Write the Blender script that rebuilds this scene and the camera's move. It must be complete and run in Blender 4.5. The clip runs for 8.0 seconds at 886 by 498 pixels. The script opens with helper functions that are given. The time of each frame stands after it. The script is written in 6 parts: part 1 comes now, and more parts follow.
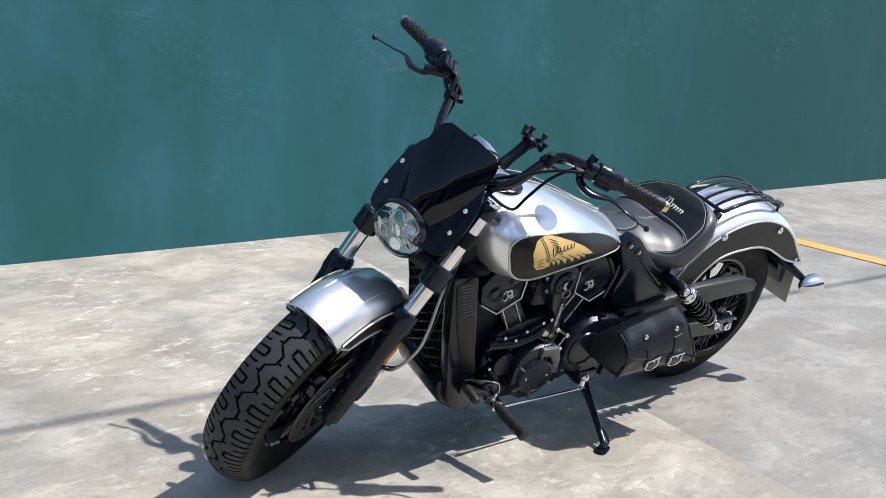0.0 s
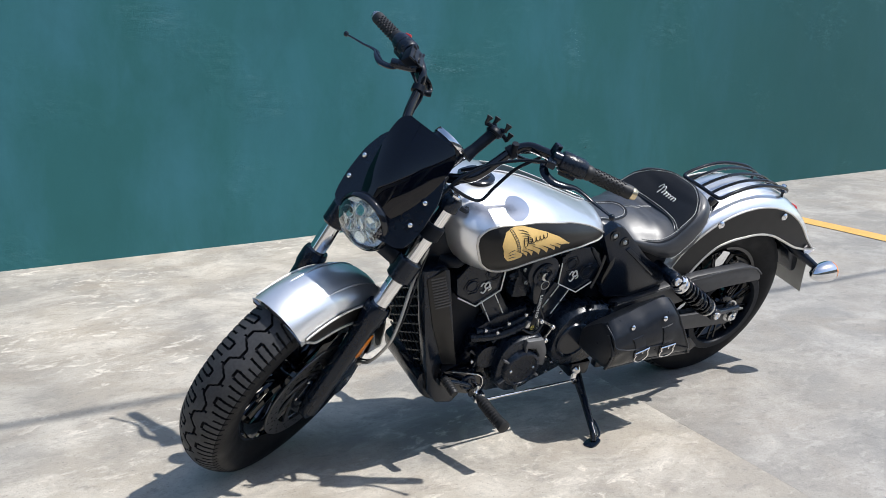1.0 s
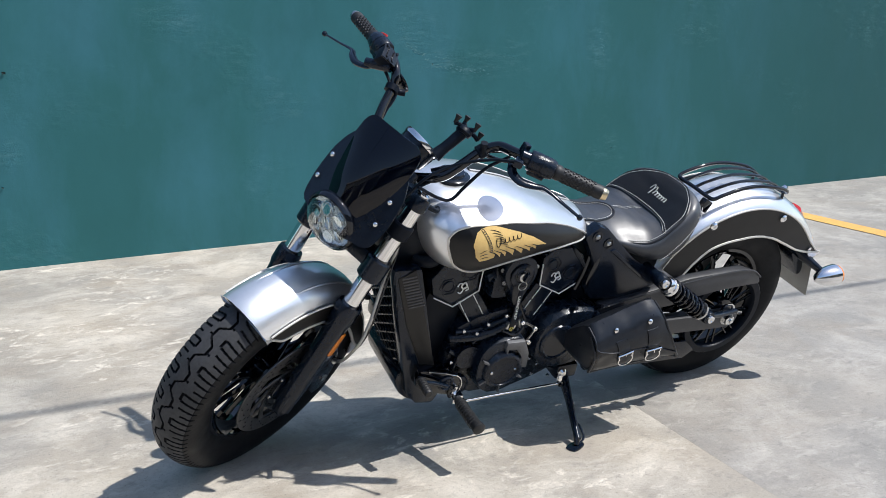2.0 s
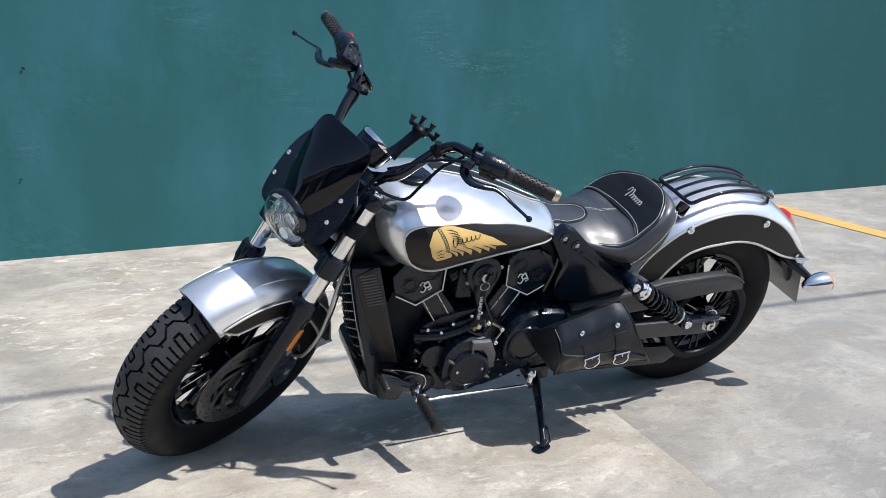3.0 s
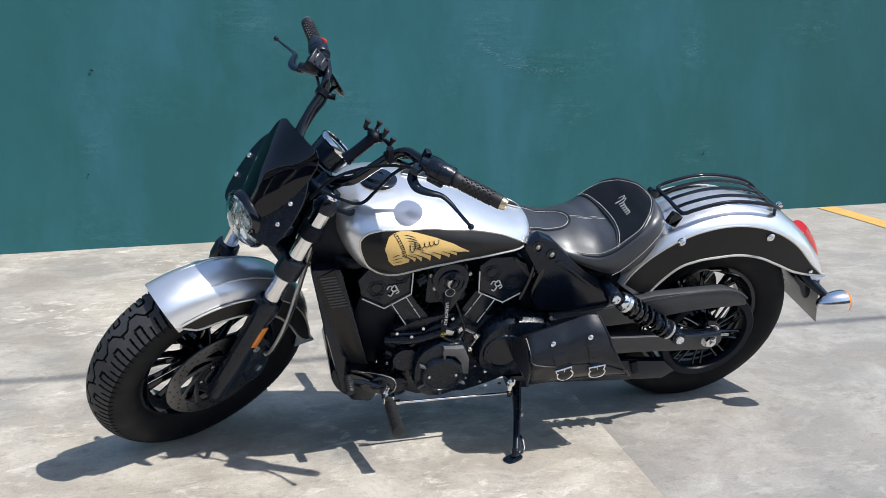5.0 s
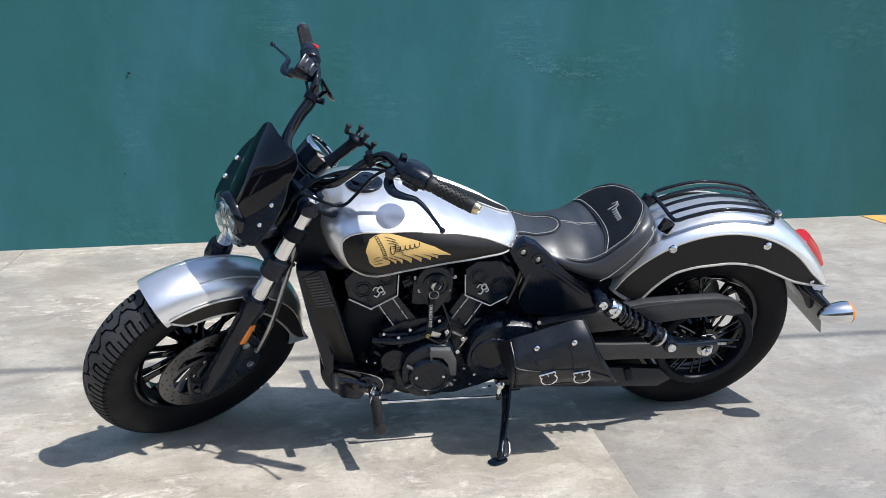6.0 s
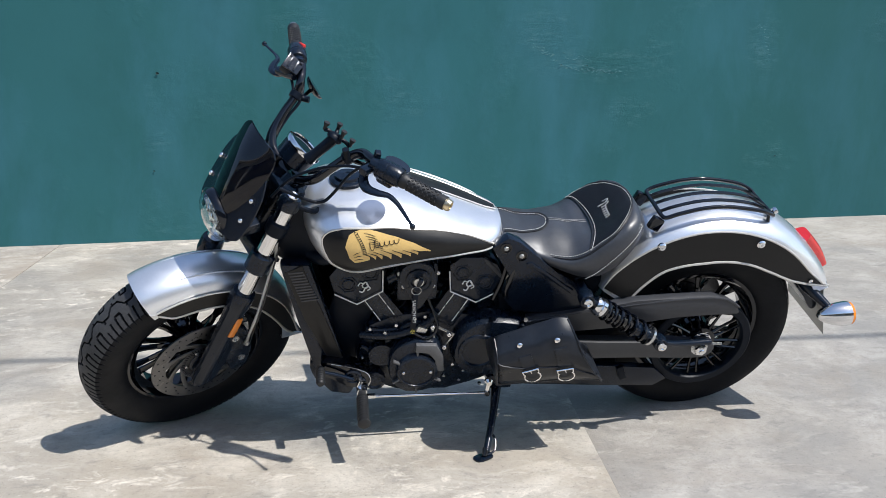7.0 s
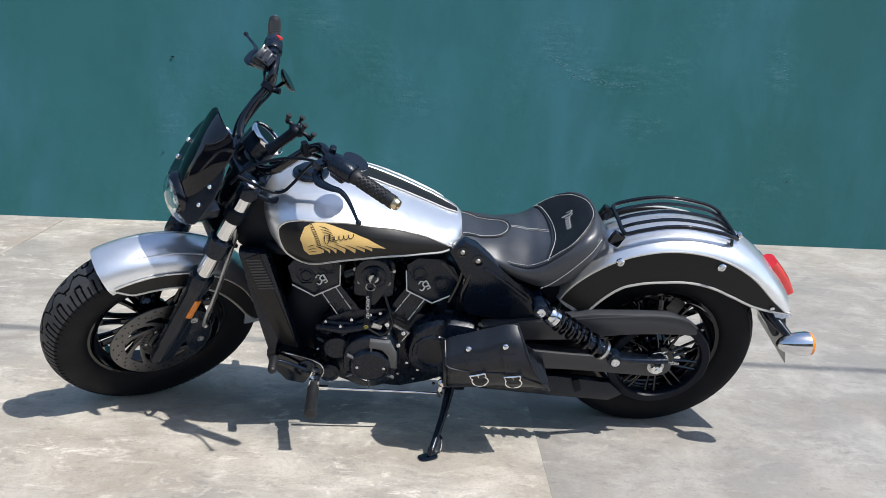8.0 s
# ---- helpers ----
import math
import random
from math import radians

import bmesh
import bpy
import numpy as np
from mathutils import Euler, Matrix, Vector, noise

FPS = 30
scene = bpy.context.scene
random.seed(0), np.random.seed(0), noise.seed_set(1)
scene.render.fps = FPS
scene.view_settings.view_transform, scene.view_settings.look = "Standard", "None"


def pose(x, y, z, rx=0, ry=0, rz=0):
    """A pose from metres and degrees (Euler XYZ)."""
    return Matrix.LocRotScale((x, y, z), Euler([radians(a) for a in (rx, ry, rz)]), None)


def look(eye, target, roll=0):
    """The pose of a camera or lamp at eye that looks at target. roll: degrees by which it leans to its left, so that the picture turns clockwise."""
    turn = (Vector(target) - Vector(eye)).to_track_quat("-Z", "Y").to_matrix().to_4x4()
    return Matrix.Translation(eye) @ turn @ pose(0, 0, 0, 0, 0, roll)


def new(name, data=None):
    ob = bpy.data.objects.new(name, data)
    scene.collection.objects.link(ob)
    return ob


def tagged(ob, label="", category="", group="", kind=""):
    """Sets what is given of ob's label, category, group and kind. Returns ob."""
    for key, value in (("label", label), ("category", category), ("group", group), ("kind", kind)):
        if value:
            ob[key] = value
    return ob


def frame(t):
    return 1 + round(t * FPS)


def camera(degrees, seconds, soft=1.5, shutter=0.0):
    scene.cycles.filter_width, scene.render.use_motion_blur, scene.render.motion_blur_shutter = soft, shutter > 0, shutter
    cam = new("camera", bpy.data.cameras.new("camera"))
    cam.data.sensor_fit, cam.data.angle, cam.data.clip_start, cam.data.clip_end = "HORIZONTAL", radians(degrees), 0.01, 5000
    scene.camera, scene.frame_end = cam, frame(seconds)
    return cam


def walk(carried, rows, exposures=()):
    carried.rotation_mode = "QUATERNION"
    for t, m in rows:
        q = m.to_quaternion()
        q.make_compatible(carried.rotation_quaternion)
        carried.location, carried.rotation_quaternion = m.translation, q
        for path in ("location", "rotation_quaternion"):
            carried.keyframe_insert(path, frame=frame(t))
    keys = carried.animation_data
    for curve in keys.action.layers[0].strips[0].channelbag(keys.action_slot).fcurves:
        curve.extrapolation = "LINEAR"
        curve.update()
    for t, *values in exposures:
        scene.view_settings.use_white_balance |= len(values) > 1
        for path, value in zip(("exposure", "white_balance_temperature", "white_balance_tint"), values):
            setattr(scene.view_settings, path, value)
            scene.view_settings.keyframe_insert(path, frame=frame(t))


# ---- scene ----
cam = camera(56.5, 8.0, soft=0.55)
PATH = [
    (0, (-0.207, 0.158, 1.119), (1.04, 1.655, 0.665), 3.6),
    (0.5, (-0.116, 0.089, 1.122), (1.068, 1.633, 0.661), 1.9),
    (1, (-0.018, 0.006, 1.12), (1.1, 1.597, 0.652), 1.4),
    (1.5, (0.07, -0.056, 1.118), (1.133, 1.574, 0.657), 1.7),
    (2.8, (0.298, -0.179, 1.126), (1.242, 1.518, 0.647), 0.6),
    (3, (0.343, -0.215, 1.129), (1.26, 1.498, 0.654), 1.4),
    (3.5, (0.427, -0.252, 1.14), (1.297, 1.485, 0.663), 3.1),
    (4, (0.518, -0.288, 1.15), (1.316, 1.482, 0.67), 2.4),
    (4.5, (0.607, -0.324, 1.153), (1.338, 1.474, 0.671), 1.8),
    (5, (0.708, -0.372, 1.153), (1.37, 1.453, 0.67), 1.2),
    (6.5, (0.982, -0.492, 1.172), (1.438, 1.394, 0.688), 0.9),
    (7, (1.079, -0.519, 1.17), (1.475, 1.38, 0.681), 0.6),
    (7.5, (1.181, -0.547, 1.174), (1.535, 1.358, 0.676), 2.4),
    (8, (1.281, -0.579, 1.181), (1.599, 1.335, 0.693), 4.4),
]
walk(cam, [(t, look(eye, target, roll)) for t, eye, target, roll in PATH])

# ---------------------------------------------------------------- sky, sun
SUN_WAY = Vector((-0.49, 0.40, -1.0)).normalized()
world = bpy.data.worlds.new("sky")
scene.world = world
world.use_nodes = True
wn = world.node_tree
wn.nodes.clear()
sky = wn.nodes.new("ShaderNodeTexSky")
sky.sky_type = "NISHITA"
sky.sun_disc = False
sky.sun_elevation = math.asin(-SUN_WAY.z)
sky.sun_rotation = math.atan2(-SUN_WAY.x, -SUN_WAY.y)
sky.dust_density = 0.8
wbg = wn.nodes.new("ShaderNodeBackground")
wbg.inputs["Strength"].default_value = 0.15
wout = wn.nodes.new("ShaderNodeOutputWorld")
wn.links.new(sky.outputs[0], wbg.inputs[0])
wn.links.new(wbg.outputs[0], wout.inputs[0])
sun_data = bpy.data.lights.new("sun", "SUN")
sun_data.energy, sun_data.angle, sun_data.color = 4.2, radians(0.6), (1.0, 0.975, 0.94)
sun = new("sun", sun_data)
sun.matrix_world = look((4, -4, 8), Vector((4, -4, 8)) + SUN_WAY)
scene.view_settings.exposure = 0.30


# ---------------------------------------------------------------- materials
def mat(name, color, rough=0.5, metal=0.0, vary=0.0, scale=8.0, bump=0.0, bump_scale=60.0, rough_vary=0.0, coat=0.0, coat_rough=0.05, spec=0.5):
    """A principled material: colour varied by two noises, roughness by another, and a fine relief."""
    m = bpy.data.materials.new(name)
    m.use_nodes = True
    nt = m.node_tree
    b = nt.nodes["Principled BSDF"]
    b.inputs["Base Color"].default_value = (*color, 1)
    b.inputs["Roughness"].default_value = rough
    b.inputs["Metallic"].default_value = metal
    b.inputs["Coat Weight"].default_value = coat
    b.inputs["Coat Roughness"].default_value = coat_rough
    b.inputs["Specular IOR Level"].default_value = spec
    tc = nt.nodes.new("ShaderNodeTexCoord")

    def noise_at(s, detail=4.0):
        n = nt.nodes.new("ShaderNodeTexNoise")
        n.inputs["Scale"].default_value = s
        n.inputs["Detail"].default_value = detail
        nt.links.new(tc.outputs["Object"], n.inputs["Vector"])
        return n.outputs["Fac"]

    if vary:
        add = nt.nodes.new("ShaderNodeMath")
        add.operation = "ADD"
        nt.links.new(noise_at(scale), add.inputs[0])
        nt.links.new(noise_at(scale * 9), add.inputs[1])
        mr = nt.nodes.new("ShaderNodeMapRange")
        mr.inputs["From Min"].default_value, mr.inputs["From Max"].default_value = 0.6, 1.4
        mr.inputs["To Min"].default_value, mr.inputs["To Max"].default_value = 1 - vary, 1 + vary
        nt.links.new(add.outputs[0], mr.inputs["Value"])
        mul = nt.nodes.new("ShaderNodeVectorMath")
        mul.operation = "SCALE"
        mul.inputs[0].default_value = color
        nt.links.new(mr.outputs[0], mul.inputs["Scale"])
        nt.links.new(mul.outputs[0], b.inputs["Base Color"])
    if rough_vary:
        mr = nt.nodes.new("ShaderNodeMapRange")
        mr.inputs["From Min"].default_value, mr.inputs["From Max"].default_value = 0.3, 0.7
        mr.inputs["To Min"].default_value, mr.inputs["To Max"].default_value = max(0.02, rough - rough_vary), rough + rough_vary
        nt.links.new(noise_at(scale * 2.3), mr.inputs["Value"])
        nt.links.new(mr.outputs[0], b.inputs["Roughness"])
    if bump:
        bp = nt.nodes.new("ShaderNodeBump")
        bp.inputs["Strength"].default_value = min(1.0, bump)
        bp.inputs["Distance"].default_value = 0.001
        nt.links.new(noise_at(bump_scale, 6.0), bp.inputs["Height"])
        nt.links.new(bp.outputs[0], b.inputs["Normal"])
    return m


SILVER = mat("silver_paint", (0.78, 0.80, 0.83), 0.35, 0.82, 0.03, 14, 0.03, 900, 0.03, 1.0, 0.02)
SILVER_EDGE = mat("silver_line", (0.66, 0.64, 0.6), 0.38, 0.6, 0.05, 20)
PANEL = mat("dark_panel", (0.0115, 0.011, 0.0105), 0.36, 0.0, 0.15, 10, 0.08, 500, 0.05, spec=0.3)
BLACK_GLOSS = mat("gloss_black", (0.0020, 0.003, 0.006), 0.05, 0.0, 0.2, 10, 0, 60, 0.02, spec=0.6)
SCREEN = mat("smoked_screen", (0.0006, 0.0012, 0.0044), 0.015, 0.0, 0.2, 10, spec=0.42)
BLACK_SATIN = mat("satin_black", (0.0044, 0.0092, 0.0188), 0.20, 0.0, 0.25, 16, 0.10, 600, 0.06, spec=0.36)
BLACK_MATT = mat("matt_black", (0.0028, 0.0058, 0.0120), 0.42, 0.0, 0.25, 20, 0.15, 320, 0.08, spec=0.16)
SOOT_BLACK = mat("soot_black", (0.0020, 0.0030, 0.0050), 0.75, 0.0, 0.25, 20, 0.15, 320, 0.08, spec=0.05)
GUARD = mat("dark_grey_guard", (0.036, 0.038, 0.044), 0.40, 0.0, 0.15, 16, 0.10, 500, 0.05, spec=0.5)
BLACK_CAST = mat("cast_black", (0.0050, 0.0098, 0.0195), 0.26, 0.0, 0.3, 22, 0.35, 620, 0.1, spec=0.36)
GUNMETAL = mat("gunmetal", (0.045, 0.048, 0.055), 0.22, 0.8, 0.2, 30, 0.1, 500, 0.08)
GREY_CAST = mat("grey_cast", (0.12, 0.124, 0.132), 0.38, 0.3, 0.2, 18, 0.2, 520, 0.08)
CLUTCH = mat("clutch_cast", (0.022, 0.025, 0.031), 0.36, 0.2, 0.2, 18, 0.2, 520, 0.08)
BRAID = mat("braided_hose", (0.42, 0.42, 0.41), 0.35, 0.7, 0.1, 60, 0.3, 700)
RUBBER = mat("tyre_rubber", (0.0055, 0.0066, 0.0090), 0.5, 0.0, 0.3, 9, 0.12, 300, 0.08, spec=0.15)
# worn tread grey, made paler for the sun on it
TREAD = mat("sunlit_tread", (0.046, 0.047, 0.050), 0.60, 0.0, 0.3, 14, 0.3, 260, 0.08, spec=0.3)
GRIP_RUBBER = mat("grip_rubber", (0.010, 0.011, 0.013), 0.55, 0.0, 0.2, 30, 0.2, 400)
CHROME = mat("chrome", (0.8, 0.8, 0.8), 0.07, 1.0, 0.02, 20, 0, 60, 0.03)
STEEL = mat("brushed_steel", (0.55, 0.55, 0.54), 0.28, 1.0, 0.08, 30, 0.1, 300, 0.06)
DISC_STEEL = mat("disc_steel", (0.165, 0.166, 0.17), 0.34, 1.0, 0.15, 40, 0.1, 300, 0.08)
INSERT = mat("dark_insert", (0.0065, 0.0075, 0.0095), 0.46, 0.0, 0.2, 14, 0.2, 500, 0.05, spec=0.3)
LEATHER = mat("black_leather", (0.0265, 0.0305, 0.0385), 0.42, 0.0, 0.25, 14, 0.22, 420, 0.06, spec=0.75)
LEATHER_SMOOTH = mat("smooth_vinyl", (0.012, 0.012, 0.014), 0.36, 0.0, 0.2, 12, 0.15, 420, 0.05)
BAG_LEATHER = mat("bag_leather", (0.0115, 0.0145, 0.0205), 0.34, 0.0, 0.25, 12, 0.22, 330, 0.07, spec=0.40)
THREAD = mat("white_thread", (0.5, 0.5, 0.49), 0.8)
GOLD = mat("gold_print", (0.72, 0.49, 0.18), 0.45, 0.1, 0.06, 30)
BRASS = mat("pale_brass", (0.72, 0.60, 0.40), 0.28, 1.0, 0.1, 40)
WHITE_MARK = mat("white_mark", (0.72, 0.72, 0.7), 0.5)
RED_SWITCH = mat("red_switch", (0.6, 0.03, 0.025), 0.4)
RED_LENS = mat("red_lens", (0.5, 0.012, 0.012), 0.1, 0.0, 0.15, 60, 0, 60, 0, 0.8)
AMBER = mat("amber_lens", (0.75, 0.22, 0.015), 0.15, 0.0, 0.1, 60, 0, 60, 0, 0.6)
YELLOW = mat("yellow_mark", (0.42, 0.36, 0.06), 0.5)
PLATE = mat("plate_metal", (0.34, 0.335, 0.315), 0.42, 0.3, 0.1, 30)
REFLECTOR = mat("headlight_reflector", (0.86, 0.92, 0.93), 0.06, 1.0)
LAMP_BOWL = mat("headlight_bowl", (0.66, 0.70, 0.71), 0.20, 0.9, 0.2, 60)
GLASS = bpy.data.materials.new("clear_glass")
GLASS.use_nodes = True
gb = GLASS.node_tree.nodes["Principled BSDF"]
gb.inputs["Base Color"].default_value = (0.95, 0.98, 0.98, 1)
gb.inputs["Roughness"].default_value = 0.03
gb.inputs["Transmission Weight"].default_value = 1.0
gb.inputs["IOR"].default_value = 1.45


# ---------------------------------------------------------------- ground and wall materials
WALL_Y = 4.487


def concrete(name, warm, grey, light, seed, flaked=0.95):
    m = bpy.data.materials.new(name)
    m.use_nodes = True
    nt = m.node_tree
    b = nt.nodes["Principled BSDF"]
    tc = nt.nodes.new("ShaderNodeTexCoord")

    def field(scale, stretch=(1, 1, 1), detail=6.0, rough=0.6, distort=0.0):
        mp = nt.nodes.new("ShaderNodeMapping")
        mp.inputs["Scale"].default_value = stretch
        mp.inputs["Location"].default_value = (seed, seed * 0.7, 0)
        nt.links.new(tc.outputs["Object"], mp.inputs["Vector"])
        n = nt.nodes.new("ShaderNodeTexNoise")
        n.inputs["Scale"].default_value = scale
        n.inputs["Detail"].default_value = detail
        n.inputs["Roughness"].default_value = rough
        n.inputs["Distortion"].default_value = distort
        nt.links.new(mp.outputs[0], n.inputs["Vector"])
        return n.outputs["Fac"]

    def ramp(fac, lo, hi):
        r = nt.nodes.new("ShaderNodeMapRange")
        r.inputs["From Min"].default_value, r.inputs["From Max"].default_value = lo, hi
        nt.links.new(fac, r.inputs["Value"])
        return r.outputs[0]

    def mix(fac, a, c):
        x = nt.nodes.new("ShaderNodeMix")
        x.data_type = "RGBA"
        if isinstance(fac, float):
            x.inputs["Factor"].default_value = fac
        else:
            nt.links.new(fac, x.inputs["Factor"])
        for sock, v in ((x.inputs["A"], a), (x.inputs["B"], c)):
            if isinstance(v, tuple):
                sock.default_value = (*v, 1)
            else:
                nt.links.new(v, sock)
        return x.outputs["Result"]

    def share(fac, k):
        x = nt.nodes.new("ShaderNodeMath")
        x.operation = "MULTIPLY"
        nt.links.new(fac, x.inputs[0])
        if isinstance(k, float):
            x.inputs[1].default_value = k
        else:
            nt.links.new(k, x.inputs[1])
        return x.outputs[0]

    # broad warm and grey clouds, worn pale laitance, brown stains, flaked skin, pores
    col = mix(ramp(field(0.9, (1, 1.15, 1), 5, 0.55, 0.4), 0.38, 0.62), grey, warm)
    col = mix(share(ramp(field(3.1, (1, 1.2, 1), 9, 0.66, 0.5), 0.44, 0.66), 0.75), col, light)
    col = mix(share(ramp(field(2.2, (1, 1.2, 1), 8, 0.68, 0.6), 0.50, 0.68), 0.55), col, (warm[0] * 0.74, warm[1] * 0.70, warm[2] * 0.66))
    col = mix(share(ramp(field(0.6, (1, 1, 1), 5, 0.55, 0.2), 0.48, 0.70), 0.5), col, tuple(c * 0.78 for c in grey))
    worn = ramp(field(1.5, (1, 1.1, 1), 6, 0.6, 0.4), 0.44, 0.60)
    flake = ramp(field(13.0, (0.75, 1.25, 1), 9, 0.74, 0.5), 0.53, 0.63)
    col = mix(share(share(flake, worn), flaked), col, tuple(min(1, c * 1.12) for c in light))
    col = mix(share(ramp(field(17.0, (0.8, 1.3, 1), 9, 0.74, 0.4), 0.54, 0.68), 0.55), col, tuple(c * 0.66 for c in grey))
    col = mix(share(ramp(field(55.0, (1, 1, 1), 6, 0.7), 0.50, 0.66), 0.22), col, tuple(c * 0.62 for c in grey))
    col = mix(share(ramp(field(150.0, (1, 1, 1), 3, 0.5), 0.62, 0.72), 0.55), col, tuple(c * 0.45 for c in grey))
    nt.links.new(col, b.inputs["Base Color"])
    rr = nt.nodes.new("ShaderNodeMapRange")
    rr.inputs["To Min"].default_value, rr.inputs["To Max"].default_value = 0.62, 0.9
    nt.links.new(field(6.0), rr.inputs["Value"])
    nt.links.new(rr.outputs[0], b.inputs["Roughness"])
    add = nt.nodes.new("ShaderNodeMath")
    add.operation = "ADD"
    nt.links.new(field(14.0, (1, 1.2, 1), 10, 0.75), add.inputs[0])
    nt.links.new(field(90.0, (1, 1, 1), 6, 0.7), add.inputs[1])
    bp = nt.nodes.new("ShaderNodeBump")
    bp.inputs["Strength"].default_value = 0.7
    bp.inputs["Distance"].default_value = 0.003
    nt.links.new(add.outputs[0], bp.inputs["Height"])
    nt.links.new(bp.outputs[0], b.inputs["Normal"])
    return m


def teal_plaster():
    m = bpy.data.materials.new("teal_painted_plaster")
    m.use_nodes = True
    nt = m.node_tree
    b = nt.nodes["Principled BSDF"]
    tc = nt.nodes.new("ShaderNodeTexCoord")

    def field(scale, stretch=(1, 1, 1), detail=6.0, rough=0.6, distort=0.0):
        mp = nt.nodes.new("ShaderNodeMapping")
        mp.inputs["Scale"].default_value = stretch
        nt.links.new(tc.outputs["Object"], mp.inputs["Vector"])
        n = nt.nodes.new("ShaderNodeTexNoise")
        n.inputs["Scale"].default_value = scale
        n.inputs["Detail"].default_value = detail
        n.inputs["Roughness"].default_value = rough
        n.inputs["Distortion"].default_value = distort
        nt.links.new(mp.outputs[0], n.inputs["Vector"])
        return n.outputs["Fac"]

    def ramp(fac, lo, hi, top=1.0):
        r = nt.nodes.new("ShaderNodeMapRange")
        r.inputs["From Min"].default_value, r.inputs["From Max"].default_value = lo, hi
        r.inputs["To Max"].default_value = top
        nt.links.new(fac, r.inputs["Value"])
        return r.outputs[0]

    def mix(fac, a, c):
        x = nt.nodes.new("ShaderNodeMix")
        x.data_type = "RGBA"
        nt.links.new(fac, x.inputs["Factor"])
        for sock, v in ((x.inputs["A"], a), (x.inputs["B"], c)):
            if isinstance(v, tuple):
                sock.default_value = (*v, 1)
            else:
                nt.links.new(v, sock)
        return x.outputs["Result"]

    col = mix(ramp(field(0.55, (1, 1, 0.5), 4), 0.38, 0.64), TEAL_A, TEAL_B)
    col = mix(ramp(field(1.6, (1.2, 1, 0.45), 9, 0.64, 0.3), 0.46, 0.68, 0.75), col, TEAL_C)
    col = mix(ramp(field(2.8, (1.2, 1, 0.8), 9, 0.68, 0.3), 0.50, 0.74, 0.30), col, tuple(0.76 * x for x in TEAL_A))
    # colour darkens along x towards the wall's right end, edge broken by noise
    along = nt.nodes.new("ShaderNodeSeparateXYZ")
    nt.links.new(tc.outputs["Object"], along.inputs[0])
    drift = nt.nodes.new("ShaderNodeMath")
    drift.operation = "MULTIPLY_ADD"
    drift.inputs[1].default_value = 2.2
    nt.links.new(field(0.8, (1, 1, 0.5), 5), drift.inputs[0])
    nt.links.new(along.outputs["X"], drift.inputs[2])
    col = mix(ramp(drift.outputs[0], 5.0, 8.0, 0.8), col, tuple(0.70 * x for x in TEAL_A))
    patch = ramp(field(1.3, (1, 1, 1.2), 6, 0.6, 0.3), 0.54, 0.68)
    for sx, sz, rx, rz in ((3.10, 1.04, 0.55, 0.13), (2.75, 1.22, 0.25, 0.20), (4.25, 1.17, 0.16, 0.26), (5.22, 1.30, 0.34, 0.15), (4.40, 0.45, 0.12, 0.12), (3.35, 0.75, 0.22, 0.14), (1.25, 1.25, 0.22, 0.16), (0.44, 0.58, 0.10, 0.10)):
        away = nt.nodes.new("ShaderNodeVectorMath")
        away.operation = "SUBTRACT"
        away.inputs[1].default_value = (sx, WALL_Y, sz)
        nt.links.new(tc.outputs["Object"], away.inputs[0])
        share = nt.nodes.new("ShaderNodeVectorMath")
        share.operation = "MULTIPLY"
        share.inputs[1].default_value = (1 / rx, 0, 1 / rz)
        nt.links.new(away.outputs[0], share.inputs[0])
        far = nt.nodes.new("ShaderNodeVectorMath")
        far.operation = "LENGTH"
        nt.links.new(share.outputs[0], far.inputs[0])
        spot = nt.nodes.new("ShaderNodeMapRange")
        spot.inputs["From Min"].default_value, spot.inputs["From Max"].default_value = 1.0, 0.35
        nt.links.new(far.outputs["Value"], spot.inputs["Value"])
        both = nt.nodes.new("ShaderNodeMath")
        both.operation = "MAXIMUM"
        nt.links.new(patch, both.inputs[0])
        nt.links.new(spot.outputs[0], both.inputs[1])
        patch = both.outputs[0]
    flecks = ramp(field(17.0, (0.5, 1, 1.7), 9, 0.80), 0.51, 0.63)
    scuff = nt.nodes.new("ShaderNodeMath")
    scuff.operation = "MULTIPLY"
    nt.links.new(patch, scuff.inputs[0])
    nt.links.new(flecks, scuff.inputs[1])
    soft = nt.nodes.new("ShaderNodeMath")
    soft.operation = "MULTIPLY"
    soft.inputs[1].default_value = 0.36
    nt.links.new(scuff.outputs[0], soft.inputs[0])
    col = mix(soft.outputs[0], col, TEAL_D)
    nt.links.new(col, b.inputs["Base Color"])
    rr = nt.nodes.new("ShaderNodeMapRange")
    rr.inputs["To Min"].default_value, rr.inputs["To Max"].default_value = 0.5, 0.7
    nt.links.new(field(2.5), rr.inputs["Value"])
    nt.links.new(rr.outputs[0], b.inputs["Roughness"])
    b.inputs["Specular IOR Level"].default_value = 0.10
    rough_bit = nt.nodes.new("ShaderNodeMath")
    rough_bit.operation = "MULTIPLY"
    nt.links.new(patch, rough_bit.inputs[0])
    nt.links.new(field(20.0, (0.45, 1, 2.0), 10, 0.78), rough_bit.inputs[1])
    waves = nt.nodes.new("ShaderNodeMath")
    waves.operation = "MULTIPLY_ADD"
    waves.inputs[1].default_value = 1.2
    nt.links.new(field(2.2, (1, 1, 0.8), 4, 0.5), waves.inputs[0])
    nt.links.new(rough_bit.outputs[0], waves.inputs[2])
    grain = nt.nodes.new("ShaderNodeMath")
    grain.operation = "MULTIPLY_ADD"
    grain.inputs[1].default_value = 0.10
    nt.links.new(field(120.0, (1, 1, 1), 4, 0.6), grain.inputs[0])
    nt.links.new(waves.outputs[0], grain.inputs[2])
    bp = nt.nodes.new("ShaderNodeBump")
    bp.inputs["Strength"].default_value = 0.6
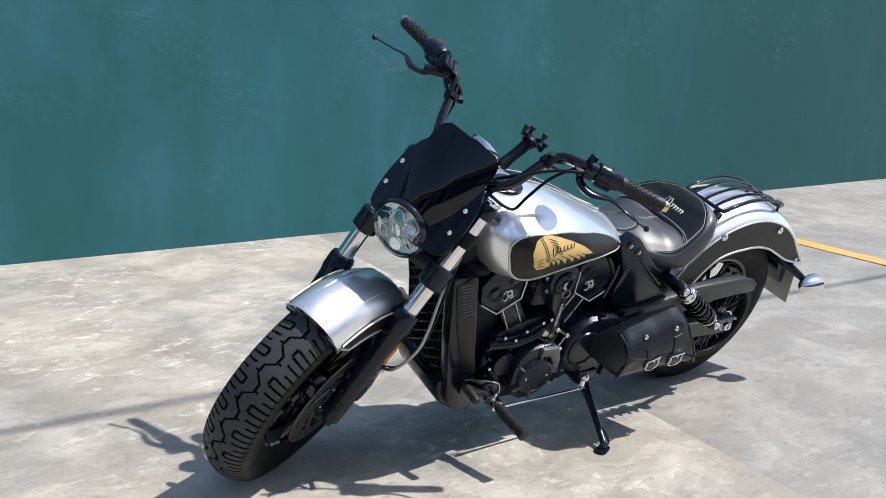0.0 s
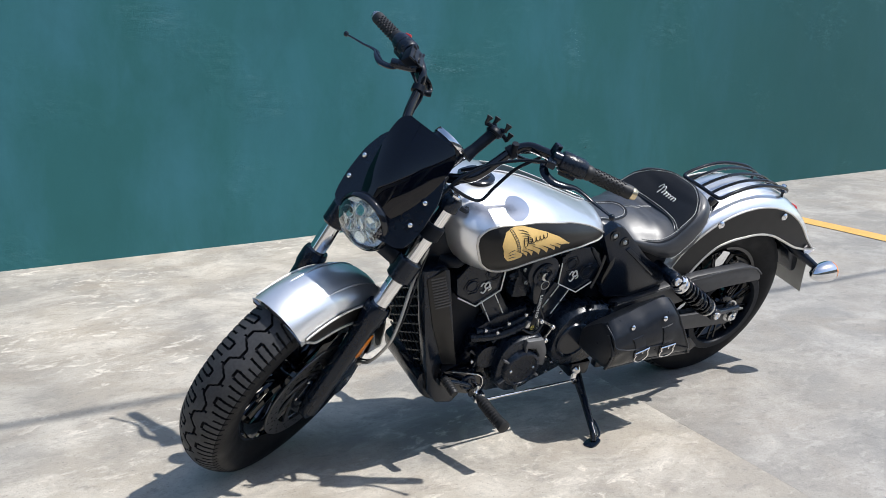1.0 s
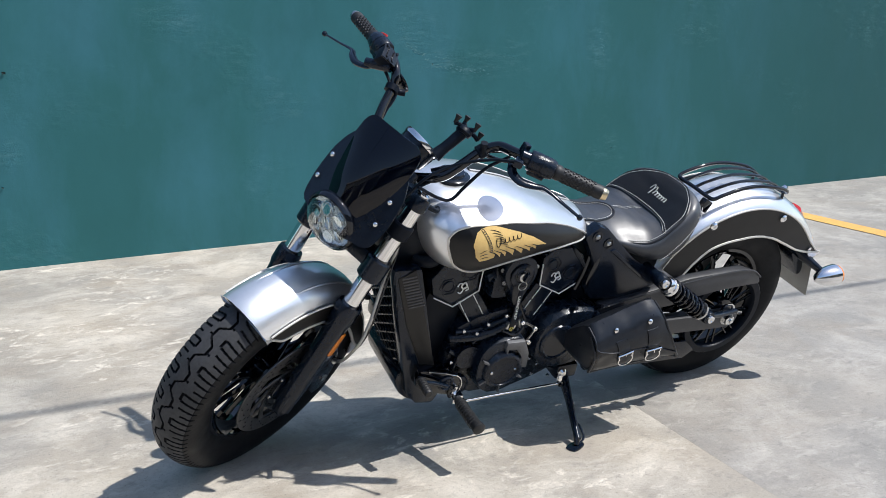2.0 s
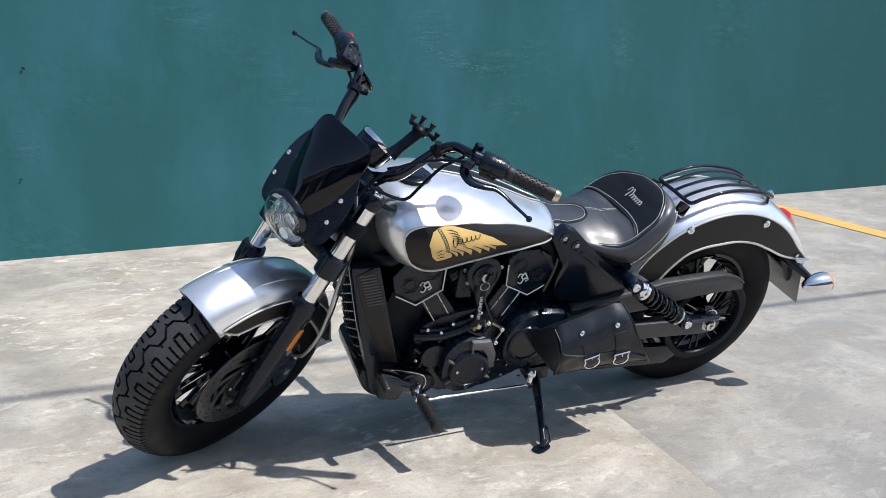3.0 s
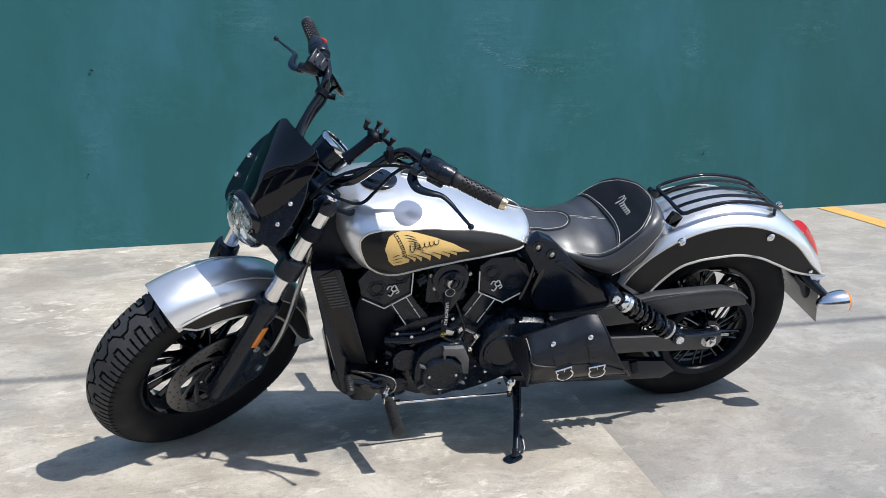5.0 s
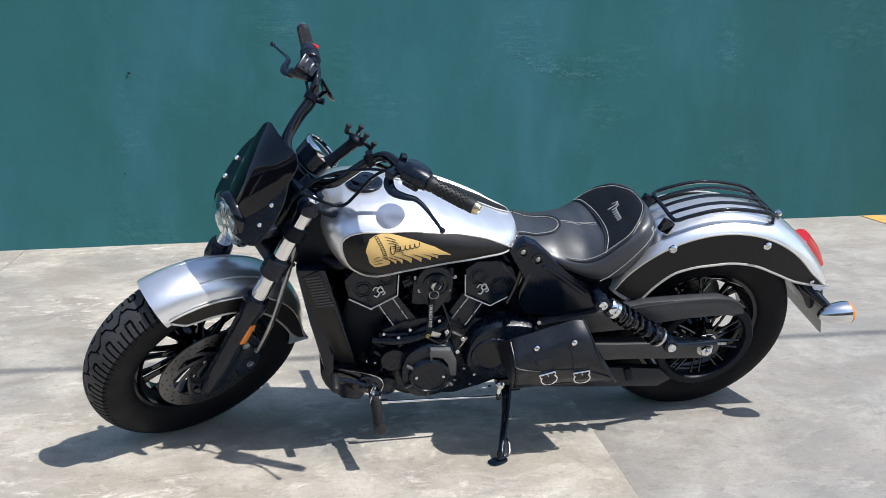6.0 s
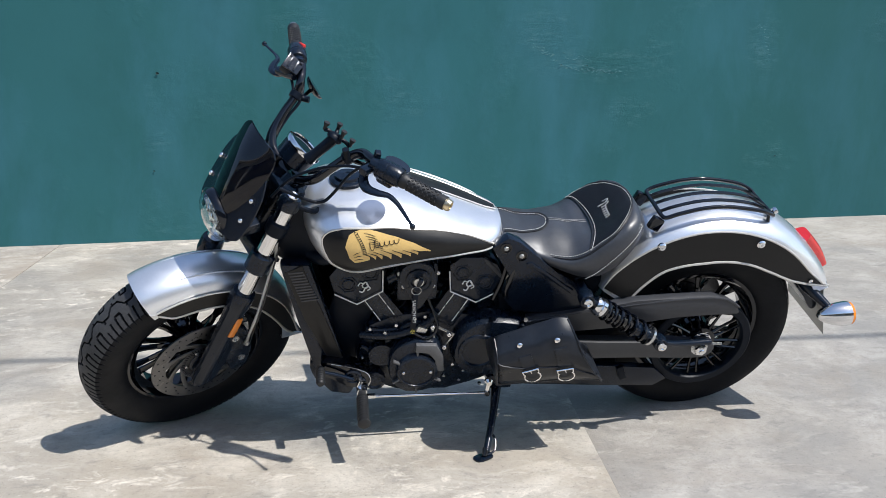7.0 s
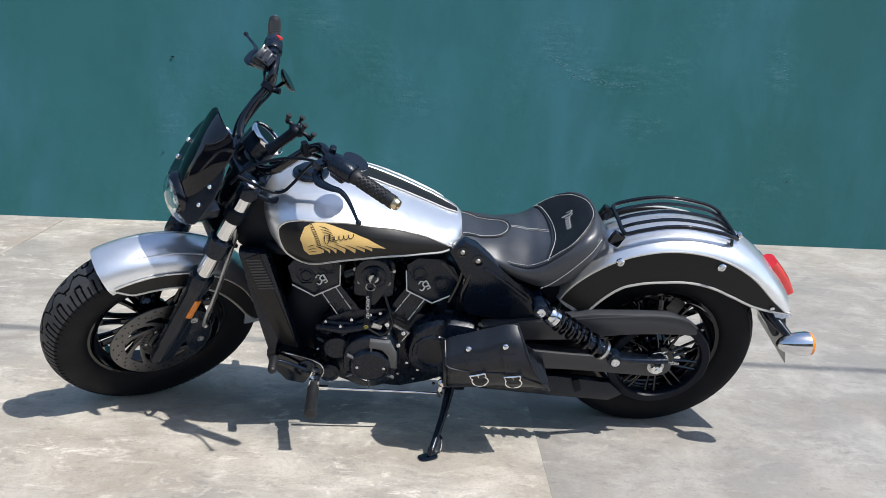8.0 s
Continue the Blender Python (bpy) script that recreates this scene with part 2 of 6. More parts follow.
    bp.inputs["Distance"].default_value = 0.006
    nt.links.new(grain.outputs[0], bp.inputs["Height"])
    nt.links.new(bp.outputs[0], b.inputs["Normal"])
    return m


TEAL_A, TEAL_B = (0.0275, 0.111, 0.115), (0.031, 0.125, 0.139)
TEAL_C, TEAL_D = (0.043, 0.147, 0.182), (0.098, 0.215, 0.235)
CONCRETE = concrete("warm_concrete", (0.385, 0.334, 0.275), (0.258, 0.248, 0.232), (0.575, 0.532, 0.466), 3.1)
CONCRETE_PALE = concrete("pale_worn_concrete", (0.418, 0.370, 0.302), (0.282, 0.268, 0.244), (0.630, 0.580, 0.500), 5.7)
CONCRETE_GREY = concrete("grey_concrete", (0.352, 0.324, 0.284), (0.258, 0.249, 0.232), (0.470, 0.442, 0.398), 9.4, 0.45)
JOINT = mat("joint_dirt", (0.16, 0.145, 0.125), 0.9, 0, 0.3, 6, 0.6, 80)
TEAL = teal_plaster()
FLAKE = mat("lifted_flake", (0.066, 0.182, 0.195), 0.8, 0, 0.25, 30)
CHIP = mat("bare_chip", (0.012, 0.03, 0.03), 0.8)
ROAD_YELLOW = mat("road_yellow", (0.66, 0.38, 0.105), 0.7, 0, 0.22, 7, 0.5, 120)
PALE_WALL = mat("pale_plaster", (0.55, 0.53, 0.5), 0.8, 0, 0.08, 3, 0.4, 40)


# ---------------------------------------------------------------- mesh helpers
def finish(name, bm, material, smooth=40):
    bmesh.ops.recalc_face_normals(bm, faces=bm.faces)
    me = bpy.data.meshes.new(name)
    for f in bm.faces:
        f.smooth = True
    bm.to_mesh(me)
    bm.free()
    me.set_sharp_from_angle(angle=radians(smooth))
    me.materials.append(material)
    return me


def part(name, bm, material, parent, label="", steer=False, smooth=40):
    """Links a bmesh as one mesh object under a thing or a part; steer: turned with the fork."""
    ob = new(name, finish(name, bm, material, smooth))
    ob.parent = parent
    if steer:
        ob.matrix_local = STEER
    return tagged(ob, label) if label else ob


def spline(pts, n=6):
    """A smooth line through the points (Catmull-Rom)."""
    p = [Vector(q) for q in pts]
    if len(p) < 3:
        return p
    p = [2 * p[0] - p[1]] + p + [2 * p[-1] - p[-2]]
    out = []
    for i in range(1, len(p) - 2):
        for k in range(n):
            t = k / n
            a, b, c, d = p[i - 1], p[i], p[i + 1], p[i + 2]
            out.append(0.5 * ((2 * b) + (c - a) * t + (2 * a - 5 * b + 4 * c - d) * t * t + (3 * b - a - 3 * c + d) * t ** 3))
    out.append(p[-2])
    return out


def rings_to(bm, rings, closed=True, caps=True):
    vs = [[bm.verts.new(q) for q in ring] for ring in rings]
    for a, b in zip(vs, vs[1:]):
        n = len(a)
        for i in range(n if closed else n - 1):
            j = (i + 1) % n
            bm.faces.new((a[i], a[j], b[j], b[i]))
    if caps and closed:
        bm.faces.new(vs[0][::-1])
        bm.faces.new(vs[-1])
    return vs


def loft(rings, closed=True, caps=True, bm=None):
    bm = bm or bmesh.new()
    rings_to(bm, rings, closed, caps)
    return bm


def tube(pts, r, n=10, smooth_n=0, bm=None, loop=False, flat=1.0):
    """A round bar along the points; r one radius or one for each point; flat squeezes it."""
    bm = bm or bmesh.new()
    p = spline(pts, smooth_n) if smooth_n else [Vector(q) for q in pts]
    if isinstance(r, (int, float)):
        rad = [r] * len(p)
    else:
        rad = [float(np.interp(i / (len(p) - 1), np.linspace(0, 1, len(r)), r)) for i in range(len(p))]
    up = Vector((0.1, 0.2, 1)).normalized()
    t0 = (p[1] - p[0]).normalized()
    if abs(t0.dot(up)) > 0.9:
        up = Vector((1, 0.1, 0))
    side = t0.cross(up).normalized()
    rings = []
    m = len(p)
    for i, q in enumerate(p):
        if loop:
            t = (p[(i + 1) % m] - p[i - 1]).normalized()
        else:
            t = (p[min(i + 1, m - 1)] - p[max(i - 1, 0)]).normalized()
        side = (side - t * side.dot(t)).normalized()
        other = t.cross(side)
        rings.append([q + rad[i] * (math.cos(a) * side + flat * math.sin(a) * other) for a in (2 * math.pi * k / n for k in range(n))])
    if loop:
        rings_to(bm, rings + [rings[0]], True, False)
        bmesh.ops.remove_doubles(bm, verts=bm.verts, dist=1e-6)
    else:
        rings_to(bm, rings, True, True)
    return bm


def lathe(profile, n=32, origin=(0, 0, 0), axis=(0, 1, 0), caps=True, bm=None, closed_profile=False):
    """Turns (radius, along) round the axis through the origin."""
    bm = bm or bmesh.new()
    a = Vector(axis).normalized()
    u = a.orthogonal().normalized()
    v = a.cross(u)
    o = Vector(origin)
    prof = list(profile) + ([profile[0]] if closed_profile else [])
    rings = [[o + a * h + r * (math.cos(t) * u + math.sin(t) * v) for t in (2 * math.pi * k / n for k in range(n))] for r, h in prof]
    rings_to(bm, rings, True, caps and not closed_profile)
    if closed_profile:
        bmesh.ops.remove_doubles(bm, verts=bm.verts, dist=1e-6)
    return bm


def bevelled(bm, width, segments=2, angle=25):
    if width > 0:
        es = [e for e in bm.edges if len(e.link_faces) == 2 and e.calc_face_angle(0) > radians(angle)]
        bmesh.ops.bevel(bm, geom=es, offset=width, segments=segments, profile=0.6, affect="EDGES", clamp_overlap=True)
    return bm


def slab(poly, y0, y1, bevel=0.004, bm=None, taper=1.0):
    """A plate: the outline in (x, z), from y0 to y1; taper shrinks the y0 side about its middle."""
    own = bmesh.new()
    cx = sum(p[0] for p in poly) / len(poly)
    cz = sum(p[1] for p in poly) / len(poly)
    a = [own.verts.new((cx + (x - cx) * taper, y0, cz + (z - cz) * taper)) for x, z in poly]
    b = [own.verts.new((x, y1, z)) for x, z in poly]
    own.faces.new(a)
    own.faces.new(b[::-1])
    n = len(poly)
    for i in range(n):
        j = (i + 1) % n
        own.faces.new((a[i], b[i], b[j], a[j]))
    bmesh.ops.recalc_face_normals(own, faces=own.faces)
    bevelled(own, bevel)
    return merged(bm, own)


def box(c, size, bevel=0.003, turn=(0, 0, 0), bm=None):
    own = bmesh.new()
    bmesh.ops.create_cube(own, size=1.0)
    bmesh.ops.scale(own, vec=size, verts=own.verts)
    bevelled(own, bevel)
    own.transform(pose(*c, *turn))
    return merged(bm, own)


def merged(bm, own):
    if bm is None:
        return own
    me = bpy.data.meshes.new("tmp")
    own.to_mesh(me)
    own.free()
    bm.from_mesh(me)
    bpy.data.meshes.remove(me)
    return bm


def smoothed(poly, n=5):
    """The closed outline with its corners rounded."""
    p = [Vector((x, z, 0)) for x, z in poly]
    m = len(p)
    out = []
    for i in range(m):
        a, b, c, d = p[i - 1], p[i], p[(i + 1) % m], p[(i + 2) % m]
        for k in range(n):
            t = k / n
            q = 0.5 * ((2 * b) + (c - a) * t + (2 * a - 5 * b + 4 * c - d) * t * t + (3 * b - a - 3 * c + d) * t ** 3)
            out.append((q.x, q.y))
    return out


def bolt(c, r=0.007, h=0.005, axis=(0, -1, 0), bm=None):
    return lathe([(r, 0), (r, h * 0.6), (r * 0.75, h), (r * 0.4, h), (r * 0.35, h * 0.6)], 10, c, axis, True, bm)


def interp(x, xs, ys):
    return float(np.interp(x, xs, ys))


def curve(x, xs, ys):
    """A smooth line through the values that does not overshoot them."""
    if x <= xs[0]:
        return float(ys[0])
    if x >= xs[-1]:
        return float(ys[-1])
    i = max(k for k in range(len(xs) - 1) if xs[k] <= x)
    n = len(xs)

    def step(k):
        return (ys[k + 1] - ys[k]) / (xs[k + 1] - xs[k])

    def slope(k):
        if k == 0:
            return step(0)
        if k == n - 1:
            return step(n - 2)
        p, q = step(k - 1), step(k)
        return 0.0 if p * q <= 0 else 2 * p * q / (p + q)

    h = xs[i + 1] - xs[i]
    t = (x - xs[i]) / h
    return ys[i] * (1 + 2 * t) * (1 - t) ** 2 + slope(i) * h * t * (1 - t) ** 2 + ys[i + 1] * t * t * (3 - 2 * t) + slope(i + 1) * h * t * t * (t - 1)


# ---------------------------------------------------------------- the yard


def joint_x(x0, y):
    """The slab joints run a little askew to the wall."""
    return x0 + (0.09 if x0 < 0 else 0.132) * (y - 1.5)


def unevenness(x, z):
    return 0.006 * noise.noise((x * 0.9, z * 0.9, 0)) + 0.003 * noise.noise((x * 3, z * 3, 4))


def setting():
    bm = bmesh.new()
    for q in ((-400, -400), (400, -400), (400, 400), (-400, 400)):
        bm.verts.new((*q, -0.012))
    bm.faces.new(bm.verts)
    ground = tagged(new("ground", finish("ground", bm, JOINT)), "dusty sunlit concrete yard ground under the slabs", "ground", kind="structure")
    joints = [-15.6, -13.1, -10.6, -8.1, -5.55, -3.04, -0.415, 1.975, 5.11, 7.6, 10.1, 12.6, 15.1, 17.6]
    rows = [-12.0, -7.5, -3.0, WALL_Y + 0.05]
    main = 1.975
    for i, (a, b) in enumerate(zip(joints, joints[1:])):
        for lo, hi in zip(rows, rows[1:]):
            bm = bmesh.new()
            # the casts on either side of the main joint meet flush, the other joints gape
            g = 0.0015
            ga, gb = (0.0002 if q == main else 0.003 for q in (a, b))
            quad = [(joint_x(a, lo) + ga, lo + g), (joint_x(b, lo) - gb, lo + g), (joint_x(b, hi) - gb, hi - g), (joint_x(a, hi) + ga, hi - g)]
            top = [bm.verts.new((x, y, 0)) for x, y in quad]
            bot = [bm.verts.new((x, y, -0.02)) for x, y in quad]
            bm.faces.new(top)
            bm.faces.new(bot[::-1])
            for k in range(4):
                bm.faces.new((top[k], bot[k], bot[(k + 1) % 4], top[(k + 1) % 4]))
            bmesh.ops.recalc_face_normals(bm, faces=bm.faces)
            if main not in (a, b):
                bevelled(bm, 0.003, 1)
            ob = new("slab", finish("slab", bm, CONCRETE_GREY if a > 1.0 else CONCRETE_PALE if a > -1.0 else CONCRETE))
            ob.parent = ground
    # painted bay line on the slabs
    bm = bmesh.new()
    rng = random.Random(4)
    left, right = [], []
    for k in range(41):
        y = -6.0 + k * (WALL_Y + 6.0 - 0.02) / 40
        x = 5.34 + 0.12 * (y - 2.6)
        left.append(bm.verts.new((x - 0.085 + rng.uniform(-0.004, 0.004), y, 0.004)))
        right.append(bm.verts.new((x + 0.085 + rng.uniform(-0.004, 0.004), y, 0.004)))
    for k in range(40):
        bm.faces.new((left[k], right[k], right[k + 1], left[k + 1]))
    tagged(new("bay_line", finish("bay_line", bm, ROAD_YELLOW)), "worn yellow painted bay line on concrete", "road marking", kind="structure")
    # the teal wall, with a slightly uneven face
    bm = bmesh.new()
    nx, nz = 300, 40
    x0, x1, h = -9.0, 16.0, 2.6
    grid = []
    for iz in range(nz + 1):
        row = []
        for ix in range(nx + 1):
            x, z = x0 + (x1 - x0) * ix / nx, h * iz / nz
            row.append(bm.verts.new((x, WALL_Y + unevenness(x, z), z)))
        grid.append(row)
    for a, b in zip(grid, grid[1:]):
        for i in range(nx):
            bm.faces.new((a[i], a[i + 1], b[i + 1], b[i]))
    back = [bm.verts.new(q) for q in ((x0, WALL_Y + 0.2, 0), (x1, WALL_Y + 0.2, 0), (x1, WALL_Y + 0.2, h), (x0, WALL_Y + 0.2, h))]
    bm.faces.new(back[::-1])
    bm.faces.new([v for v in grid[-1]] + [back[2], back[3]])
    bm.faces.new([r[0] for r in grid] + [back[3], back[0]])
    bm.faces.new([r[-1] for r in grid[::-1]] + [back[1], back[2]])
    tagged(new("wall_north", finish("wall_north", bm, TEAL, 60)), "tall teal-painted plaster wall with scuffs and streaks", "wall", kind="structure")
    wall = bpy.data.objects["wall_north"]
    rng = random.Random(11)
    for x, z, r in ((0.456, 0.976, 0.010), (2.86, 1.035, 0.006), (3.03, 1.030, 0.004), (0.40, 0.42, 0.006), (4.41, 0.44, 0.007)):
        bm = bmesh.new()
        ring = [bm.verts.new((x + r * rng.uniform(0.6, 1.3) * math.cos(t), WALL_Y - 0.0065, z + r * rng.uniform(0.5, 0.9) * math.sin(t))) for t in (2 * math.pi * k / 9 for k in range(9))]
        deep = bm.verts.new((x, WALL_Y - 0.0005, z))
        for k in range(9):
            bm.faces.new((ring[k], ring[(k + 1) % 9], deep))
        part("plaster_chip", bm, CHIP, wall)
    # a crooked line of lifted plaster flakes
    bm = bmesh.new()
    for (xa, za), (xb, zb), n in (((2.656, 1.179), (2.87, 1.03), 30), ((2.87, 1.03), (3.27, 0.985), 54), ((2.75, 1.11), (3.05, 1.07), 14), ((4.22, 1.30), (4.30, 1.08), 20)):
        for k in range(n):
            f = (k + rng.random()) / n
            x, z = xa + (xb - xa) * f + rng.gauss(0, 0.012), za + (zb - za) * f + rng.gauss(0, 0.010)
            w, h = rng.uniform(0.003, 0.011), rng.uniform(0.001, 0.003)
            t = rng.uniform(-0.5, 0.4)
            y = WALL_Y + unevenness(x, z) - rng.uniform(0.0008, 0.0018)
            ring = [bm.verts.new((x + w * math.cos(a) * math.cos(t) - h * math.sin(a) * math.sin(t), y, z + w * math.cos(a) * math.sin(t) + h * math.sin(a) * math.cos(t))) for a in (2 * math.pi * j / 6 for j in range(6))]
            deep = [bm.verts.new((v.co.x, y + 0.004, v.co.z)) for v in ring]
            bm.faces.new(ring)
            for j in range(6):
                bm.faces.new((ring[j], deep[j], deep[(j + 1) % 6], ring[(j + 1) % 6]))
    tagged(part("plaster_flakes", bm, FLAKE, wall, "pale lifted plaster flakes"), kind="stuff")
    # plain unseen open-fronted sheds behind the camera, added to darken reflections in the gloss
    for name, x, y, turn, n in (("added_shed_south", 2.0, -7.5, 0, 9), ("added_shed_west", -8.5, -2.0, 90, 3)):
        bm = bmesh.new()
        half = 1.6 * n
        for k in range(n + 1):
            box((-half + 3.2 * k, 0, 1.45), (0.45, 0.4, 2.9), 0.01, bm=bm)
        box((0, 0, 3.15), (2 * half + 0.45, 0.4, 0.6), 0.01, bm=bm)
        box((0, 1.6, 3.52), (2 * half + 1.2, 5.2, 0.12), 0.01, bm=bm)
        box((0, 4.0, 1.72), (2 * half + 0.45, 0.3, 3.44), 0.01, bm=bm)
        for e in (-1, 1):
            box((e * (half + 0.075), 2.1, 1.72), (0.3, 3.8, 3.44), 0.01, bm=bm)
        bm.transform(pose(x, y, 0, 0, 0, 180 if turn == 0 else turn))
        tagged(new(name, finish(name, bm, PALE_WALL)), "unseen pale plastered open-fronted shed added to shape reflections", "wall", kind="structure")


setting()


# ---------------------------------------------------------------- the motorcycle
# Own axes: x to the rear, y to its right side, z up; origin under the rear wheel.
RAKE = radians(29)
HEAD = Vector((math.sin(RAKE), 0, math.cos(RAKE)))
PIVOT = Vector((-1.562, 0, 0.32)) - 0.05 * Vector((-math.cos(RAKE), 0, math.sin(RAKE)))
STEER = Matrix.Translation(PIVOT) @ Matrix.Rotation(radians(30.3), 4, HEAD) @ Matrix.Translation(-PIVOT)
BIKE_AT = pose(2.3854, 1.9066, 0.0, 18.39, 0, -4.53)
FC = Vector((-1.565, 0, 0.322))
RC = Vector((-0.004, 0, 0.326))

bike = new("motorcycle")
bike.matrix_world = BIKE_AT
bike.empty_display_size = 0.1
tagged(bike, "silver and black cruiser motorcycle leaning on its side stand", "motorcycle")


def tyre(centre, radius, hw, pitches, flip):
    """A tyre with its zigzag groove and shoulder slots cut into the tread."""
    segs = pitches * 44
    prof = []
    for y, r in ((0.62, 0.200), (0.74, 0.206), (0.86, 0.222), (0.95, 0.244), (1.0, 0.266), (0.985, 0.283)):
        prof.append((-y * hw, r * radius / 0.32, None))
    for k in range(73):
        v = -0.94 + 1.88 * k / 72
        prof.append((v * hw, radius - 0.030 * abs(v) ** 2.2, v))
    for y, r in ((0.985, 0.283), (1.0, 0.266), (0.95, 0.244), (0.86, 0.222), (0.74, 0.206), (0.62, 0.200)):
        prof.append((y * hw, r * radius / 0.32, None))

    open_to = 0.95 if hw < 0.07 else 0.82

    def cut(u, v):
        tri = abs(((u + 0.25) % 1.0) * 2 - 1) * 2 - 1
        zig = 0.15 * max(-1, min(1, tri * 2.4))
        if abs(v - zig) < 0.044:
            return 1.0
        side = 1 if v > zig else -1
        w = abs(v)
        ph = (u + (0.0 if side > 0 else 0.5)) % 1.0

        def off(p):
            return abs((ph - p - 0.13 * w + 0.5) % 1.0 - 0.5)

        # a hairpin of two cross grooves that meet in a bend, and single grooves between
        if 0.40 < w < open_to and abs(off(0.27) - 0.125) < 0.028:
            return 1.0
        if 0.33 < w < 0.40 and off(0.27) < 0.125:
            return 1.0
        if 0.46 < w < open_to and off(0.645) < 0.028:
            return 1.0
        if 0.62 < w < open_to and off(0.895) < 0.024:
            return 1.0
        if 0.15 < w < 0.30 and off(0.80) < 0.028:
            return 0.8
        return 0.0

    rings = []
    for i in range(segs):
        a = 2 * math.pi * i / segs
        ring = []
        for y, r, v in prof:
            if v is not None:
                r = r - 0.007 * cut((i / 44 * flip) % 1.0, v)
            ring.append((centre.x + r * math.cos(a), y, centre.z + r * math.sin(a)))
        rings.append(ring)
    bm = bmesh.new()
    vs = [[bm.verts.new(q) for q in ring] for ring in rings]
    for i in range(segs):
        a, b = vs[i], vs[(i + 1) % segs]
        for k in range(len(a) - 1):
            # block tops take the sunlit grey, grooves stay dark as painted shade
            f = bm.faces.new((a[k], a[k + 1], b[k + 1], b[k]))
            v = prof[k][2]
            f.material_index = 1 if 6 < k < len(a) - 8 and v is not None and cut((i / 44 * flip) % 1.0, v) == 0.0 else 0
    return bm


def rim(centre, hw, hub_hw):
    bm = lathe([(0.196, -hw), (0.214, -hw - 0.004), (0.216, -hw), (0.205, -hw + 0.01), (0.190, -hw + 0.02), (0.178, -0.015), (0.178, 0.015), (0.190, hw - 0.02), (0.205, hw - 0.01), (0.216, hw), (0.214, hw + 0.004), (0.196, hw), (0.186, hw - 0.018), (0.170, 0.018), (0.170, -0.018), (0.186, -hw + 0.018)], 72, centre, (0, 1, 0), closed_profile=True)
    lathe([(0.03, -hub_hw), (0.045, -hub_hw + 0.004), (0.05, -hub_hw * 0.6), (0.04, -0.02), (0.04, 0.02), (0.05, hub_hw * 0.6), (0.045, hub_hw - 0.004), (0.03, hub_hw)], 32, centre, (0, 1, 0), bm=bm)
    return bm


def spoke(centre, a, hub_hw):
    """A forked cast spoke from hub to rim."""
    bm = bmesh.new()
    for d in (-1, 1):
        pts = []
        for r, off, y in ((0.038, 0.0, hub_hw * 0.45), (0.09, 0.03 * d, hub_hw * 0.3), (0.135, 0.06 * d, 0.006), (0.178, 0.085 * d, 0.0)):
            t = a + off * 1.35
            pts.append((centre.x + r * math.cos(t), -y * d * 0.5, centre.z + r * math.sin(t)))
        tube(pts, [0.0085, 0.0065, 0.006, 0.008], 6, 3, bm, flat=1.5)
    return bm


def wheel(name, centre, radius, hw, pitches, steer, hub_hw, label):
    w = part(name, rim(centre, hw * 0.66, hub_hw), BLACK_GLOSS, bike, label, steer)
    t = part("tyre", tyre(centre, radius, hw, pitches, 1), RUBBER, w, "black block-tread rubber tyre", smooth=32)
    t.data.materials.append(TREAD)
    for k in range(10):
        part("spoke", spoke(centre, 2 * math.pi * (k + 0.3) / 10, hub_hw), BLACK_GLOSS, w)
    return w


front_wheel = wheel("front_wheel", FC, 0.320, 0.066, 25, True, 0.055, "black cast front wheel turned on its fork")
rear_wheel = wheel("rear_wheel", RC, 0.325, 0.075, 25, False, 0.09, "black cast rear wheel")


